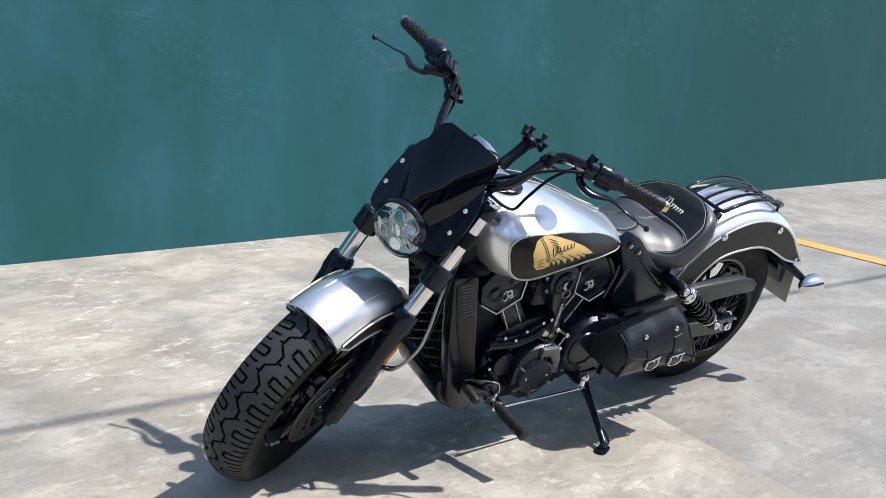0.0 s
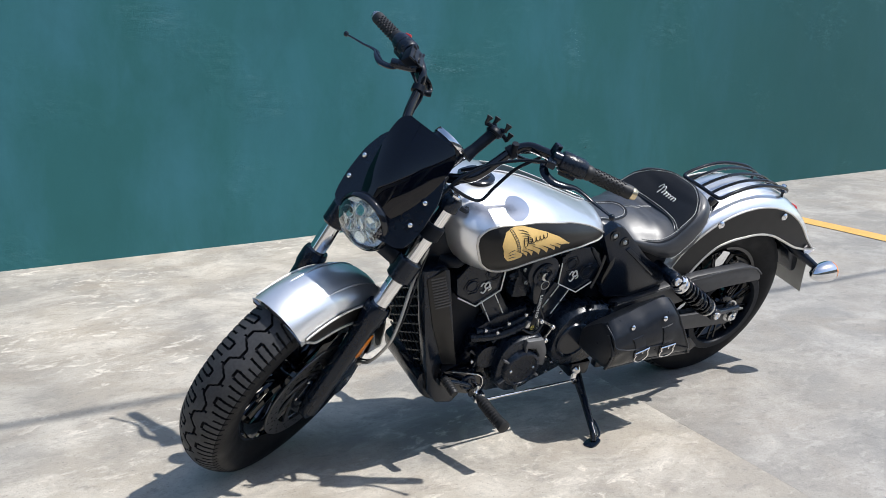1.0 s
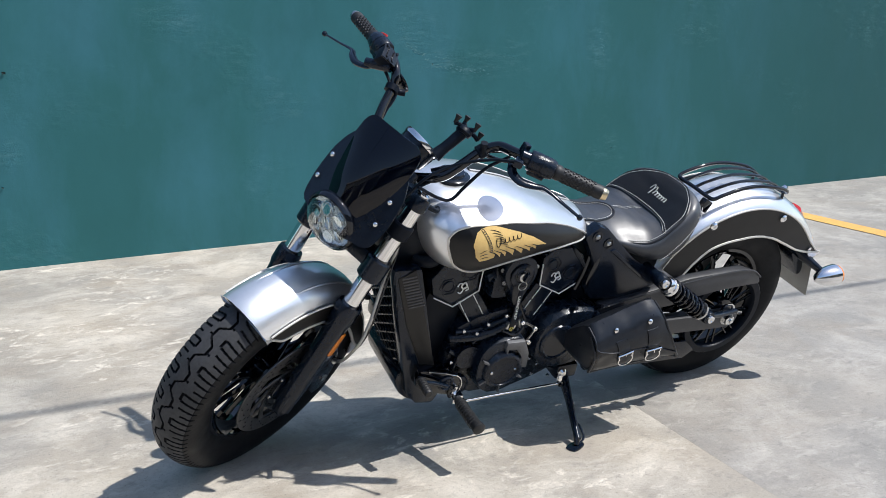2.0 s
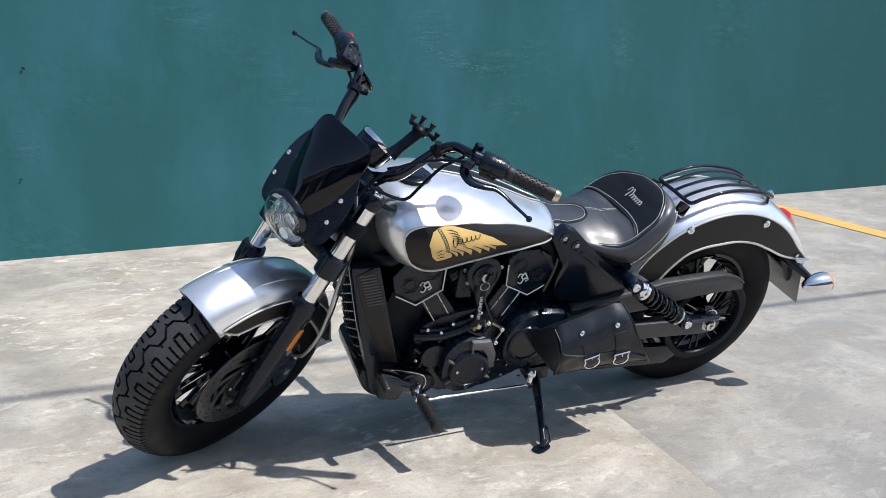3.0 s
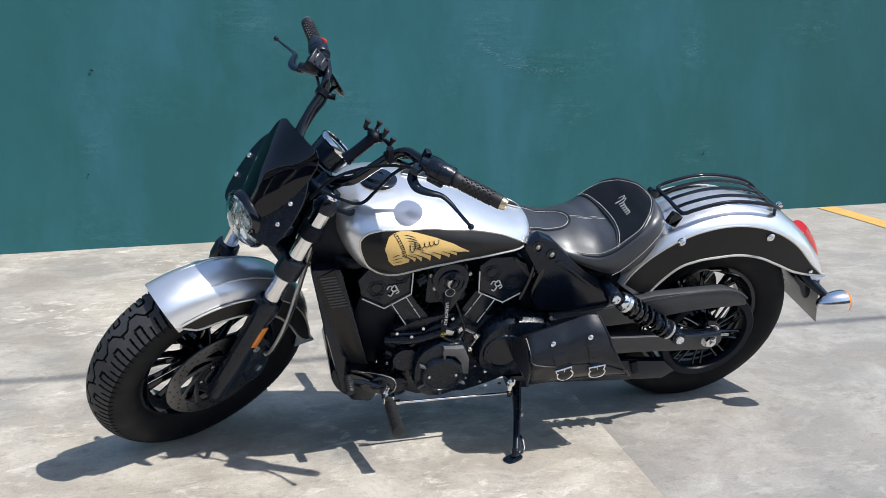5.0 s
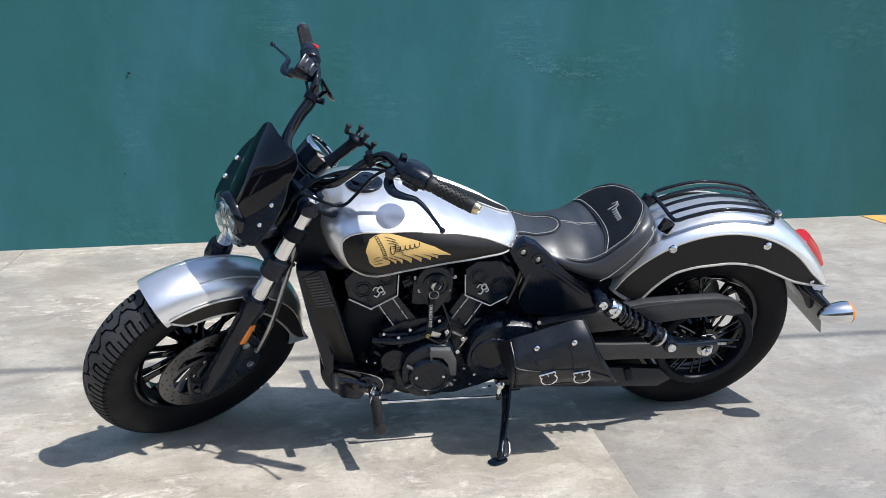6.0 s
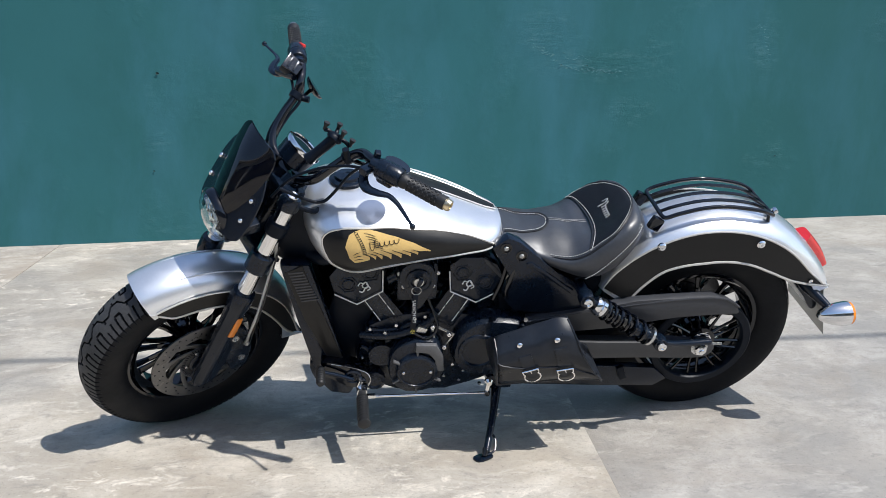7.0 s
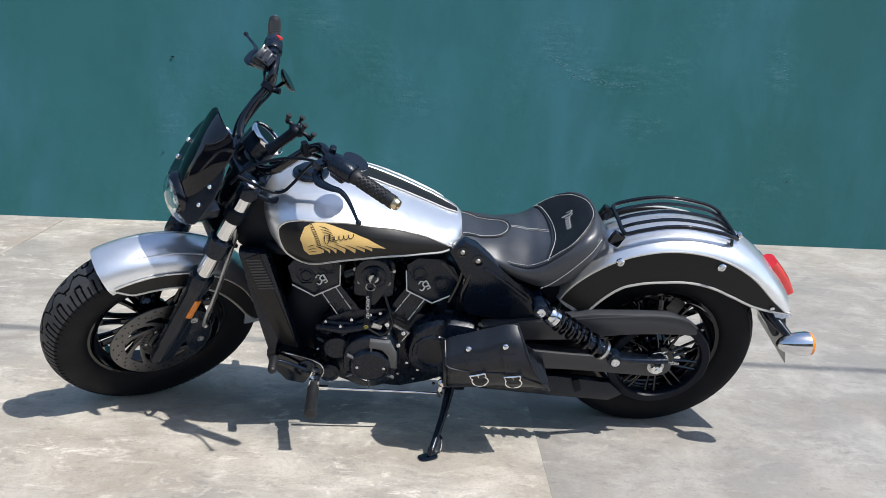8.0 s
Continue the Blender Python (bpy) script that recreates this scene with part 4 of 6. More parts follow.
# the lower band round the back has its own row of thread
for s in (-1,):
    band = spline([(-0.430, s * 0.1745, 0.612), (-0.400, s * 0.1755, 0.632), (-0.348, s * 0.1725, 0.683), (-0.300, s * 0.1545, 0.728), (-0.270, s * 0.121, 0.752)], 8)
    stitches(band, saddle, 0.005)
badge = []
for k in range(91):
    f = k / 90
    swing = 0.014 if f < 0.22 else 0.0058
    badge.append((-0.343 - 0.006 * f + swing * math.sin(f * 44.0), 0.034 - 0.082 * f + 0.0035 * math.cos(f * 44)))
part("seat_badge", tube(seat_line(badge, 0.0028), 0.0013, 6), SILVER_EDGE, saddle, "silver squiggle badge, a plain wavy line")


# ---------------------------------------------------------------- fork, lamp, screen (all turned with the bars)
def fork_at(z, s):
    """A point on the fork leg's axis at height z."""
    return Vector((-1.579 + (z - 0.30) * 0.4725, s * 0.112, z))


def fork_piece(z0, z1, prof, s, n=24, bm=None):
    """Turned pieces along the leg: (radius, share of the way)."""
    a, b = fork_at(z0, s), fork_at(z1, s)
    return lathe([(r, f * (b - a).length) for r, f in prof], n, a, b - a, True, bm)


for s in (-1, 1):
    leg = part("fork_slider", fork_piece(0.30, 0.605, [(0.012, -0.08), (0.024, -0.05), (0.026, 0.1), (0.027, 0.6), (0.030, 0.82), (0.034, 0.86), (0.034, 0.97), (0.031, 1.0), (0.024, 1.0)], s), BLACK_SATIN, bike, "satin black lower fork leg", True)
    bm = slab(smoothed([(-1.605, 0.275), (-1.555, 0.275), (-1.50, 0.36), (-1.468, 0.46), (-1.49, 0.50), (-1.535, 0.42), (-1.60, 0.32)], 3), s * 0.098, s * 0.126, 0.004)
    part("leg_casting", bm, BLACK_SATIN, leg)
    part("pinch_bolt", bolt((-1.581, s * 0.127, 0.298), 0.009, 0.006, (0, s, 0)), STEEL, leg)
    tube_leg = part("fork_tube", fork_piece(0.59, 0.90, [(0.0225, 0), (0.0225, 1.0)], s), CHROME, bike, "bright chromed fork tube", True)
    part("fork_cap", fork_piece(0.872, 0.905, [(0.028, 0), (0.029, 0.1), (0.029, 0.75), (0.024, 1.0), (0.018, 1.0), (0.016, 0.85)], s), BLACK_SATIN, tube_leg)
    part("cap_top", fork_piece(0.9045, 0.913, [(0.018, 0), (0.018, 0.7), (0.012, 1.0), (0.006, 0.6)], s), CHROME, tube_leg)
    part("clamp_ring", fork_piece(0.795, 0.832, [(0.026, 0), (0.03, 0.1), (0.03, 0.9), (0.026, 1.0)], s), BLACK_MATT, tube_leg)
    part("lower_clamp", fork_piece(0.678, 0.735, [(0.029, 0), (0.034, 0.08), (0.034, 0.92), (0.029, 1.0)], s), BLACK_SATIN, tube_leg)
    part("reflector", box((-1.478, s * 0.139, 0.497), (0.020, 0.007, 0.072), 0.003, (0, 26, 0)), AMBER, leg, "amber side reflector")
    part("reflector_mount", box((-1.477, s * 0.132, 0.497), (0.026, 0.010, 0.082), 0.003, (0, 26, 0)), BLACK_SATIN, leg)
yoke = part("fork_yoke", box((-1.365, 0, 0.708), (0.075, 0.20, 0.04), 0.008, (0, 25, 0)), BLACK_SATIN, bike, "black fork yoke", True)
part("upper_yoke", box((-1.285, 0, 0.892), (0.07, 0.20, 0.028), 0.008, (0, 25, 0)), BLACK_SATIN, yoke)
part("steering_stem", tube([(-1.335, 0, 0.70), (-1.245, 0, 0.893)], 0.03, 20), BLACK_SATIN, yoke)

caliper = part("brake_caliper", slab(smoothed([(-1.525, 0.42), (-1.475, 0.47), (-1.437, 0.44), (-1.428, 0.37), (-1.45, 0.30), (-1.49, 0.285), (-1.505, 0.33)], 4), -0.125, -0.062, 0.006), BLACK_CAST, bike, "black front brake caliper", True)
for x, z in ((-1.475, 0.43), (-1.462, 0.335)):
    part("caliper_bolt", lathe([(0.011, 0), (0.011, 0.003), (0.006, 0.003), (0.006, 0.001)], 14, (x, -0.125, z), (0, -1, 0)), STEEL, caliper)
hose = [(-1.444, -0.120, 0.393), (-1.458, -0.160, 0.440), (-1.449, -0.184, 0.525), (-1.423, -0.176, 0.580), (-1.393, -0.156, 0.638), (-1.366, -0.138, 0.690), (-1.351, -0.13, 0.722), (-1.342, -0.125, 0.784), (-1.30, -0.06, 0.86)]
part("brake_hose", tube(hose, 0.0043, 8, 6), BRAID, caliper, "pale braided brake hose")
part("sensor_cable", tube([(x + 0.012, y - 0.002, z + 0.006 * k) for k, (x, y, z) in enumerate(hose[:-2])], 0.0024, 8, 6), BLACK_GLOSS, caliper)
for x, z in ((-1.352, 0.712),):
    part("hose_clip", box((x, -0.13, z), (0.022, 0.010, 0.010), 0.002, (0, 20, 0)), BLACK_MATT, caliper)
part("hose_union", lathe([(0.006, 0), (0.007, 0.004), (0.007, 0.012), (0.004, 0.014)], 12, (-1.446, -0.128, 0.388), (0.5, 0, 0.8)), STEEL, caliper)

# headlight
HL = Vector((-1.445, 0.005, 0.801))
HLAX = Vector((-1, 0, -0.10)).normalized()
lamp = part("headlight", lathe([(0.03, -0.085), (0.055, -0.07), (0.068, -0.03), (0.072, 0.0), (0.074, 0.012), (0.0735, 0.018), (0.070, 0.020), (0.0685, 0.012), (0.06, -0.006), (0.02, -0.014)], 48, HL, HLAX), BLACK_GLOSS, bike, "round black headlight with a clear lens", True)
part("reflector_bowl", lathe([(0.0655, 0.012), (0.060, 0.002), (0.03, -0.010), (0.002, -0.012)], 40, HL, HLAX), LAMP_BOWL, lamp)
u = HLAX.orthogonal().normalized()
v = HLAX.cross(u)
rng = random.Random(7)
for k, (a, rr) in enumerate([(0, 0.0)] + [(60 * i + 30, 0.039) for i in range(6)]):
    c = HL + HLAX * 0.012 + rr * (math.cos(radians(a)) * u + math.sin(radians(a)) * v)
    way = (HLAX + rng.uniform(-0.45, 0.45) * u + rng.uniform(-0.45, 0.45) * v).normalized()
    cell = part("lamp_cell", lathe([(0.0178, 0.0085), (0.0170, 0.0095), (0.0150, 0.001), (0.0105, -0.006), (0.005, -0.009)], 8, c, way), REFLECTOR, lamp, "bright faceted lamp cell", smooth=12)
    part("cell_rim", lathe([(0.0172, 0.0075), (0.0186, 0.0085), (0.0186, 0.0102), (0.0174, 0.0106)], 20, c, HLAX, closed_profile=True), STEEL, lamp)
    part("projector_lens", lathe([(0.0065, -0.008), (0.0065, -0.001), (0.0045, 0.002), (0.002, 0.003)], 12, c, HLAX), GUNMETAL, cell)
lens = part("lens", lathe([(0.0695, 0.016), (0.066, 0.026), (0.055, 0.0355), (0.038, 0.0425), (0.018, 0.0465), (0.001, 0.0475), (0.001, 0.0455), (0.018, 0.0445), (0.038, 0.0405), (0.054, 0.0335), (0.064, 0.0245), (0.0675, 0.014)], 48, HL, HLAX, caps=False), GLASS, lamp, "clear domed lens")
lens.visible_shadow = False
part("lamp_bracket", box((-1.40, 0, 0.80), (0.06, 0.17, 0.03), 0.006), BLACK_SATIN, lamp)
part("lamp_visor", lathe([(0.0745, -0.006), (0.0775, 0.004), (0.0775, 0.012), (0.0735, 0.0195), (0.0715, 0.018), (0.0735, 0.008)], 40, HL, HLAX, caps=False, closed_profile=True), BLACK_GLOSS, lamp)


# fly screen above the lamp
def screen_point(f, g):
    """f from the lamp (0) to the top edge (1); g from one side (-1) to the other (1)."""
    hw = curve(f, [0, 0.12, 0.26, 0.45, 0.7, 0.85, 0.94, 1.0], [0.050, 0.062, 0.073, 0.085, 0.094, 0.093, 0.087, 0.068])
    xc = curve(f, [0, 0.3, 0.65, 1.0], [-1.474, -1.447, -1.405, -1.350])
    y = g * hw * (1.0 if g < 0 else interp(f, [0.3, 0.6, 1.0], [1.0, 0.93, 0.93]))
    e = abs(y) / 0.115
    back = curve(f, [0, 0.5, 1.0], [0.054, 0.042, 0.018]) * e ** 2
    return (xc + back + 0.016, y - 0.006, 0.866 + 0.176 * f - interp(f, [0, 1], [0.044, 0.010]) * e ** 1.8)


def sheet(fn, n, m, thick, normal_in):
    """A thin curved sheet with its own thickness."""
    bm = bmesh.new()
    a = [[bm.verts.new(fn(i / n, -1 + 2 * j / m)) for j in range(m + 1)] for i in range(n + 1)]
    b = [[bm.verts.new(Vector(fn(i / n, -1 + 2 * j / m)) + Vector(normal_in) * thick) for j in range(m + 1)] for i in range(n + 1)]
    for i in range(n):
        for j in range(m):
            bm.faces.new((a[i][j], a[i][j + 1], a[i + 1][j + 1], a[i + 1][j]))
            bm.faces.new((b[i][j], b[i + 1][j], b[i + 1][j + 1], b[i][j + 1]))
    for i in range(n):
        for j in (0, m):
            bm.faces.new((a[i][j], a[i + 1][j], b[i + 1][j], b[i][j]))
    for j in range(m):
        for i in (0, n):
            bm.faces.new((a[i][j], a[i][j + 1], b[i][j + 1], b[i][j]))
    return bm


screen = part("fly_screen", sheet(screen_point, 28, 36, 0.004, (0.8, 0, -0.5)), SCREEN, bike, "dark glossy fly screen over the headlight", True, 60)
def flange_point(s):
    def at(f, g):
        z = 0.806 + 0.190 * f
        lo = 0.045
        hi = curve(z, [0.806, 0.812, 0.835, 0.87, 0.92, 0.955, 0.98, 0.996], [0.096, 0.108, 0.116, 0.119, 0.115, 0.104, 0.090, 0.070])
        hi *= 1.06 if s < 0 else 0.95
        y = lo + (hi - lo) * (g + 1) / 2
        return (-1.396 + (z - 0.9155) * 0.61 + (y - 0.098) * 0.30, s * y, z)
    return at


for s in (-1, 1):
    flange = part("screen_flange", sheet(flange_point(s), 28, 8, 0.004, (0.85, 0, -0.52)), BLACK_SATIN, screen, "satin black screen side flange", smooth=50)
    for y, z in ((0.097, 0.9155), (0.099, 0.8627)):
        x = -1.396 + (z - 0.9155) * 0.61 + (y - 0.098) * 0.30
        part("screen_screw", lathe([(0.0070, 0), (0.0068, 0.003), (0.004, 0.006), (0.001, 0.0068)], 14, (x - 0.001, s * y, z), (-0.85, s * 0.25, 0.52)), CHROME, flange)

# instrument
GC = Vector((-1.219, -0.014, 0.966))
GA = Vector((0.70, -0.10, 0.70)).normalized()
gauge = part("instrument", lathe([(0.03, -0.055), (0.046, -0.045), (0.05, -0.01), (0.050, 0.004), (0.048, 0.009), (0.044, 0.009), (0.043, 0.003), (0.01, 0.002)], 36, GC, GA), BLACK_SATIN, bike, "round instrument in a bright bezel", True)
part("bezel", lathe([(0.0525, -0.002), (0.054, 0.005), (0.0515, 0.011), (0.046, 0.012), (0.044, 0.008)], 36, GC, GA, caps=False), CHROME, gauge)
part("dial", lathe([(0.0435, 0.006), (0.02, 0.0062), (0.001, 0.0062)], 32, GC, GA, caps=False), BLACK_GLOSS, gauge, "dark glossy dial face")

# bars, from the riser out to each grip
BAR = [(-1.262, -0.05, 0.905), (-1.248, -0.088, 0.925), (-1.229, -0.113, 0.945), (-1.192, -0.129, 0.980), (-1.157, -0.142, 1.010), (-1.131, -0.167, 1.034), (-1.130, -0.212, 1.047), (-1.122, -0.264, 1.053), (-1.104, -0.312, 1.051), (-1.045, -0.4216, 1.040)]
FAR_BAR = [(-1.262, 0.05, 0.905), (-1.262, 0.085, 0.922), (-1.245, 0.112, 0.942), (-1.206, 0.137, 0.975), (-1.159, 0.158, 1.007), (-1.139, 0.172, 1.038), (-1.117, 0.207, 1.053)] + [(-1.099, 0.26, 1.056), (-1.086, 0.32, 1.054), (-1.048, 0.415, 1.050)]
# each grip's inner and outer end
GRIPS = {-1: ((-1.104, -0.312, 1.051), (-1.045, -0.4216, 1.040)), 1: ((-1.092, 0.298, 1.056), (-1.049, 0.410, 1.051))}
BARS = STEER @ Matrix.Translation((-1.15, 0, 1.05)) @ Matrix.Rotation(radians(-2.0), 4, "X") @ Matrix.Translation((1.15, 0, -1.05))
handlebar = part("handlebar", tube(BAR, 0.0127, 14, 6), BLACK_GLOSS, bike, "black bent handlebar", True)
handlebar.matrix_local = BARS
part("bar_half", tube(FAR_BAR, 0.0114, 14, 6), BLACK_GLOSS, handlebar)
part("bar_middle", tube([(-1.262, -0.05, 0.905), (-1.265, 0, 0.902), (-1.262, 0.05, 0.905)], 0.0125, 12, 4), BLACK_GLOSS, handlebar)
for run in (BAR[2:8],):
    part("wiring_loom", tube([(x + 0.010, y * 0.93, z - 0.017) for x, y, z in run], 0.0062, 10, 6), BLACK_GLOSS, handlebar, "black sheathed wiring along the bar")
for s in (-1, 1):
    part("riser", tube([(-1.285, s * 0.045, 0.895), (-1.262, s * 0.047, 0.915)], 0.02, 14), BLACK_SATIN, handlebar)


def grip(s):
    a, b = (Vector(q) for q in GRIPS[s])
    d = b - a
    L = d.length
    bm = lathe([(0.0165, 0), (0.019, 0.004), (0.019, 0.014), (0.0165, 0.018), (0.0165, L - 0.018), (0.0175, L - 0.014), (0.0175, L), (0.012, L)], 20, a, d)
    g = part("grip", bm, GRIP_RUBBER, handlebar, "black rubber grip with raised diamonds")
    bm = bmesh.new()
    ax = d.normalized()
    u1 = ax.orthogonal().normalized()
    v1 = ax.cross(u1)
    for i in range(12):
        for k in range(10):
            t = 2 * math.pi * (k + 0.5 * (i % 2)) / 10
            c = a + ax * (0.024 + i * (L - 0.048) / 11) + 0.0165 * (math.cos(t) * u1 + math.sin(t) * v1)
            n = (math.cos(t) * u1 + math.sin(t) * v1)
            w = ax.cross(n)
            q = [c + ax * 0.0042, c + w * 0.0042, c - ax * 0.0042, c - w * 0.0042]
            top = [bm.verts.new(c + (p - c) * 0.6 + n * 0.002) for p in q]
            low = [bm.verts.new(p - n * 0.001) for p in q]
            bm.faces.new(top)
            for j in range(4):
                bm.faces.new((low[j], low[(j + 1) % 4], top[(j + 1) % 4], top[j]))
    tagged(part("grip_relief", bm, GRIP_RUBBER, g), kind="stuff")
    e = part("bar_end", lathe([(0.0150, 0.0), (0.0152, 0.003), (0.0152, 0.008), (0.0140, 0.010), (0.0130, 0.014), (0.009, 0.014), (0.008, 0.004)], 20, b, d), BRASS if s < 0 else STEEL, handlebar, "bright bar end")
    # switch housing
    m0 = a - ax * 0.062
    bm = lathe([(0.016, -0.004), (0.0235, -0.002), (0.0258, 0.002), (0.0262, 0.026), (0.0250, 0.027), (0.0250, 0.029), (0.0262, 0.030), (0.0258, 0.050), (0.0235, 0.056), (0.0225, 0.062), (0.018, 0.064)], 28, m0, d)
    box(tuple(m0 + ax * 0.027 + Vector((-0.004, 0, -0.016))), (0.034, 0.044, 0.026), 0.006, (0, 0, -s * 21), bm)
    h = part("switch_housing", bm, BLACK_CAST, handlebar, "black handlebar switch housing")
    for j, up in ((0.016, 0.35), (0.042, -0.35)):
        part("housing_screw", lathe([(0.0055, 0), (0.0055, 0.002), (0.003, 0.002), (0.003, 0.0005)], 12, m0 + ax * j + 0.0258 * Vector((-0.94, 0, up)).normalized(), (-0.94, 0, up)), GUNMETAL, h)
    if s > 0:
        part("stop_switch", box(tuple(m0 + ax * 0.045 + Vector((0.016, 0, 0.016))), (0.014, 0.018, 0.014), 0.003, (0, 30, 20)), RED_SWITCH, h, "red stop switch")
    else:
        for j in range(3):
            part("button", box(tuple(m0 + ax * (0.015 + 0.016 * j) + Vector((0.021, 0, 0.012))), (0.008, 0.010, 0.008), 0.002, (0, 30, 0)), BLACK_MATT, h)
    # perch and lever
    p0 = m0 + ax * -0.012
    bm = lathe([(0.0145, -0.012), (0.018, -0.010), (0.018, 0.010), (0.0145, 0.012)], 16, p0, d)
    box(tuple(p0 + Vector((-0.022, 0, -0.006))), (0.04, 0.022, 0.018), 0.004, (0, 10, -s * 20), bm)
    perch = part("lever_perch", bm, BLACK_SATIN, handlebar)
    yy = 1 if s > 0 else -1
    lv = [(-1.150, yy * 0.226, 1.034), (-1.170, yy * 0.246, 1.024), (-1.176, yy * 0.276, 1.020), (-1.161, yy * 0.303, 1.021), (-1.142, yy * 0.322, 1.0205), (-1.134, yy * 0.346, 1.016), (-1.133, yy * 0.371, 1.012), (-1.136, yy * 0.402, 1.0115), (-1.1386, yy * 0.431, 1.011)]
    if s > 0:
        lv = [(x + 0.010 * k / 8, y + 0.008 * k / 8, z - 0.010 * k / 8) for k, (x, y, z) in enumerate(lv)]
    lever = part("lever", tube(lv, [0.0095, 0.0125, 0.0125, 0.0100, 0.0075, 0.0060, 0.0050, 0.0046, 0.0044], 10, 5, flat=0.55), BLACK_SATIN, handlebar, "black hand lever with a ball end")
    bm = bmesh.new()
    bmesh.ops.create_uvsphere(bm, u_segments=12, v_segments=8, radius=0.0075, matrix=pose(*lv[-1]))
    part("ball_end", bm, BLACK_SATIN, lever)


grip(-1)
grip(1)
# right: brake reservoir; left: mirror socket
bm = slab([(-0.022, -0.018), (0.018, -0.014), (0.022, 0.012), (-0.020, 0.012)], -0.022, 0.022, 0.005)
bm.transform(pose(-1.150, 0.208, 1.066, 38, -20, 32))
res = part("brake_reservoir", bm, BLACK_MATT, handlebar, "black brake fluid reservoir with a ribbed lid")
bm = slab([(-0.022, 0.012), (0.024, 0.012), (0.024, 0.017), (-0.022, 0.017)], -0.024, 0.024, 0.0025, taper=0.86)
for yy in (-0.012, 0.012):
    box((0.001, yy * 0.8, 0.0185), (0.032, 0.006, 0.004), 0.0015, bm=bm)
for xx, yy in ((-0.017, 0.0), (0.019, -0.017), (0.019, 0.017)):
    lathe([(0.004, 0), (0.004, 0.003), (0.002, 0.003)], 10, (xx, yy, 0.017), (0, 0, 1), bm=bm)
bm.transform(pose(-1.150, 0.208, 1.066, 38, -20, 32))
part("reservoir_lid", bm, GUNMETAL, res, "dark metal lid with two ribs")
part("master_cylinder", tube([(-1.150, 0.185, 1.050), (-1.168, 0.25, 1.032)], 0.013, 12), BLACK_SATIN, res)
part("mirror_socket", box((-1.128, -0.232, 1.067), (0.016, 0.019, 0.036), 0.004, (0, 12, -25)), BLACK_SATIN, handlebar)
# a round mirror folded down behind each bar
for s, at, way in ((1, (-1.086, 0.192, 0.992), (0.86, -0.16, 0.48)), (-1, (-1.048, -0.2064, 0.999), (0.43, -0.02, 0.89))):
    q = Vector(at)
    mir = part("mirror", lathe([(0.006, -0.016), (0.022, -0.012), (0.034, -0.005), (0.036, 0.0), (0.0355, 0.002), (0.033, 0.002)], 32, q, way), BLACK_GLOSS, handlebar, "small round black mirror folded down")
    part("mirror_glass", lathe([(0.033, 0.0015), (0.001, 0.0018)], 32, q, way, caps=False), CHROME, mir, "mirror glass")
    foot = Vector((-1.158, 0.157, 1.002) if s > 0 else (-1.157, -0.142, 1.006))
    back = q - Vector(way).normalized() * 0.014
    part("mirror_stem", tube([foot, foot.lerp(back, 0.5) + Vector((0, 0, -0.008)), back], [0.0065, 0.005, 0.006], 8, 4), BLACK_GLOSS, mir)
for s in (-1, 1):
    clamp = part("bar_clamp", lathe([(0.0145, -0.010), (0.018, -0.008), (0.018, 0.008), (0.0145, 0.010)], 16, (-1.159, 0.158, 1.007) if s > 0 else (-1.157, -0.142, 1.010), (0.7, s * 0.35, 0.6)), BLACK_MATT, handlebar)
    part("clamp_lug", tube([(-1.159, 0.158, 1.007), (-1.142, 0.146, 0.999), (-1.130, 0.136, 0.999)] if s > 0 else [(-1.159, -0.150, 1.008), (-1.165, -0.149, 1.026), (-1.168, -0.148, 1.044)], [0.010, 0.008, 0.009], 10, 4), BLACK_MATT, clamp)

# phone holder: ball arm and spring claw
holder = part("phone_holder", tube([(-1.232, -0.070, 0.975), (-1.212, -0.074, 0.992), (-1.195, -0.078, 1.008), (-1.168, -0.083, 1.032)], [0.017, 0.0140, 0.0140, 0.015], 14, 5), BLACK_MATT, None)
holder.matrix_world = BIKE_AT @ STEER
tagged(holder, "black four-claw phone holder on a ball arm at the handlebar", "phone holder")
CLAW = Vector((-1.163, -0.084, 1.038))
part("holder_plate", lathe([(0.018, -0.010), (0.022, -0.004), (0.020, 0.004), (0.012, 0.010)], 16, CLAW, (0.7, 0.1, 0.7)), BLACK_MATT, holder)
for e in ((-1.184, -0.062, 1.054), (-1.158, -0.106, 1.050), (-1.150, -0.068, 1.044), (-1.136, -0.112, 1.020)):
    e = Vector(e)
    claw = part("claw_arm", tube([CLAW, CLAW.lerp(e, 0.6) + Vector((0.002, 0, 0.004)), e], 0.0055, 8, 3), BLACK_MATT, holder)
    part("claw_pad", lathe([(0.0045, 0), (0.005, 0.010), (0.008, 0.018), (0.008, 0.021)], 12, e, (0.45, 0, 1)), GRIP_RUBBER, claw)

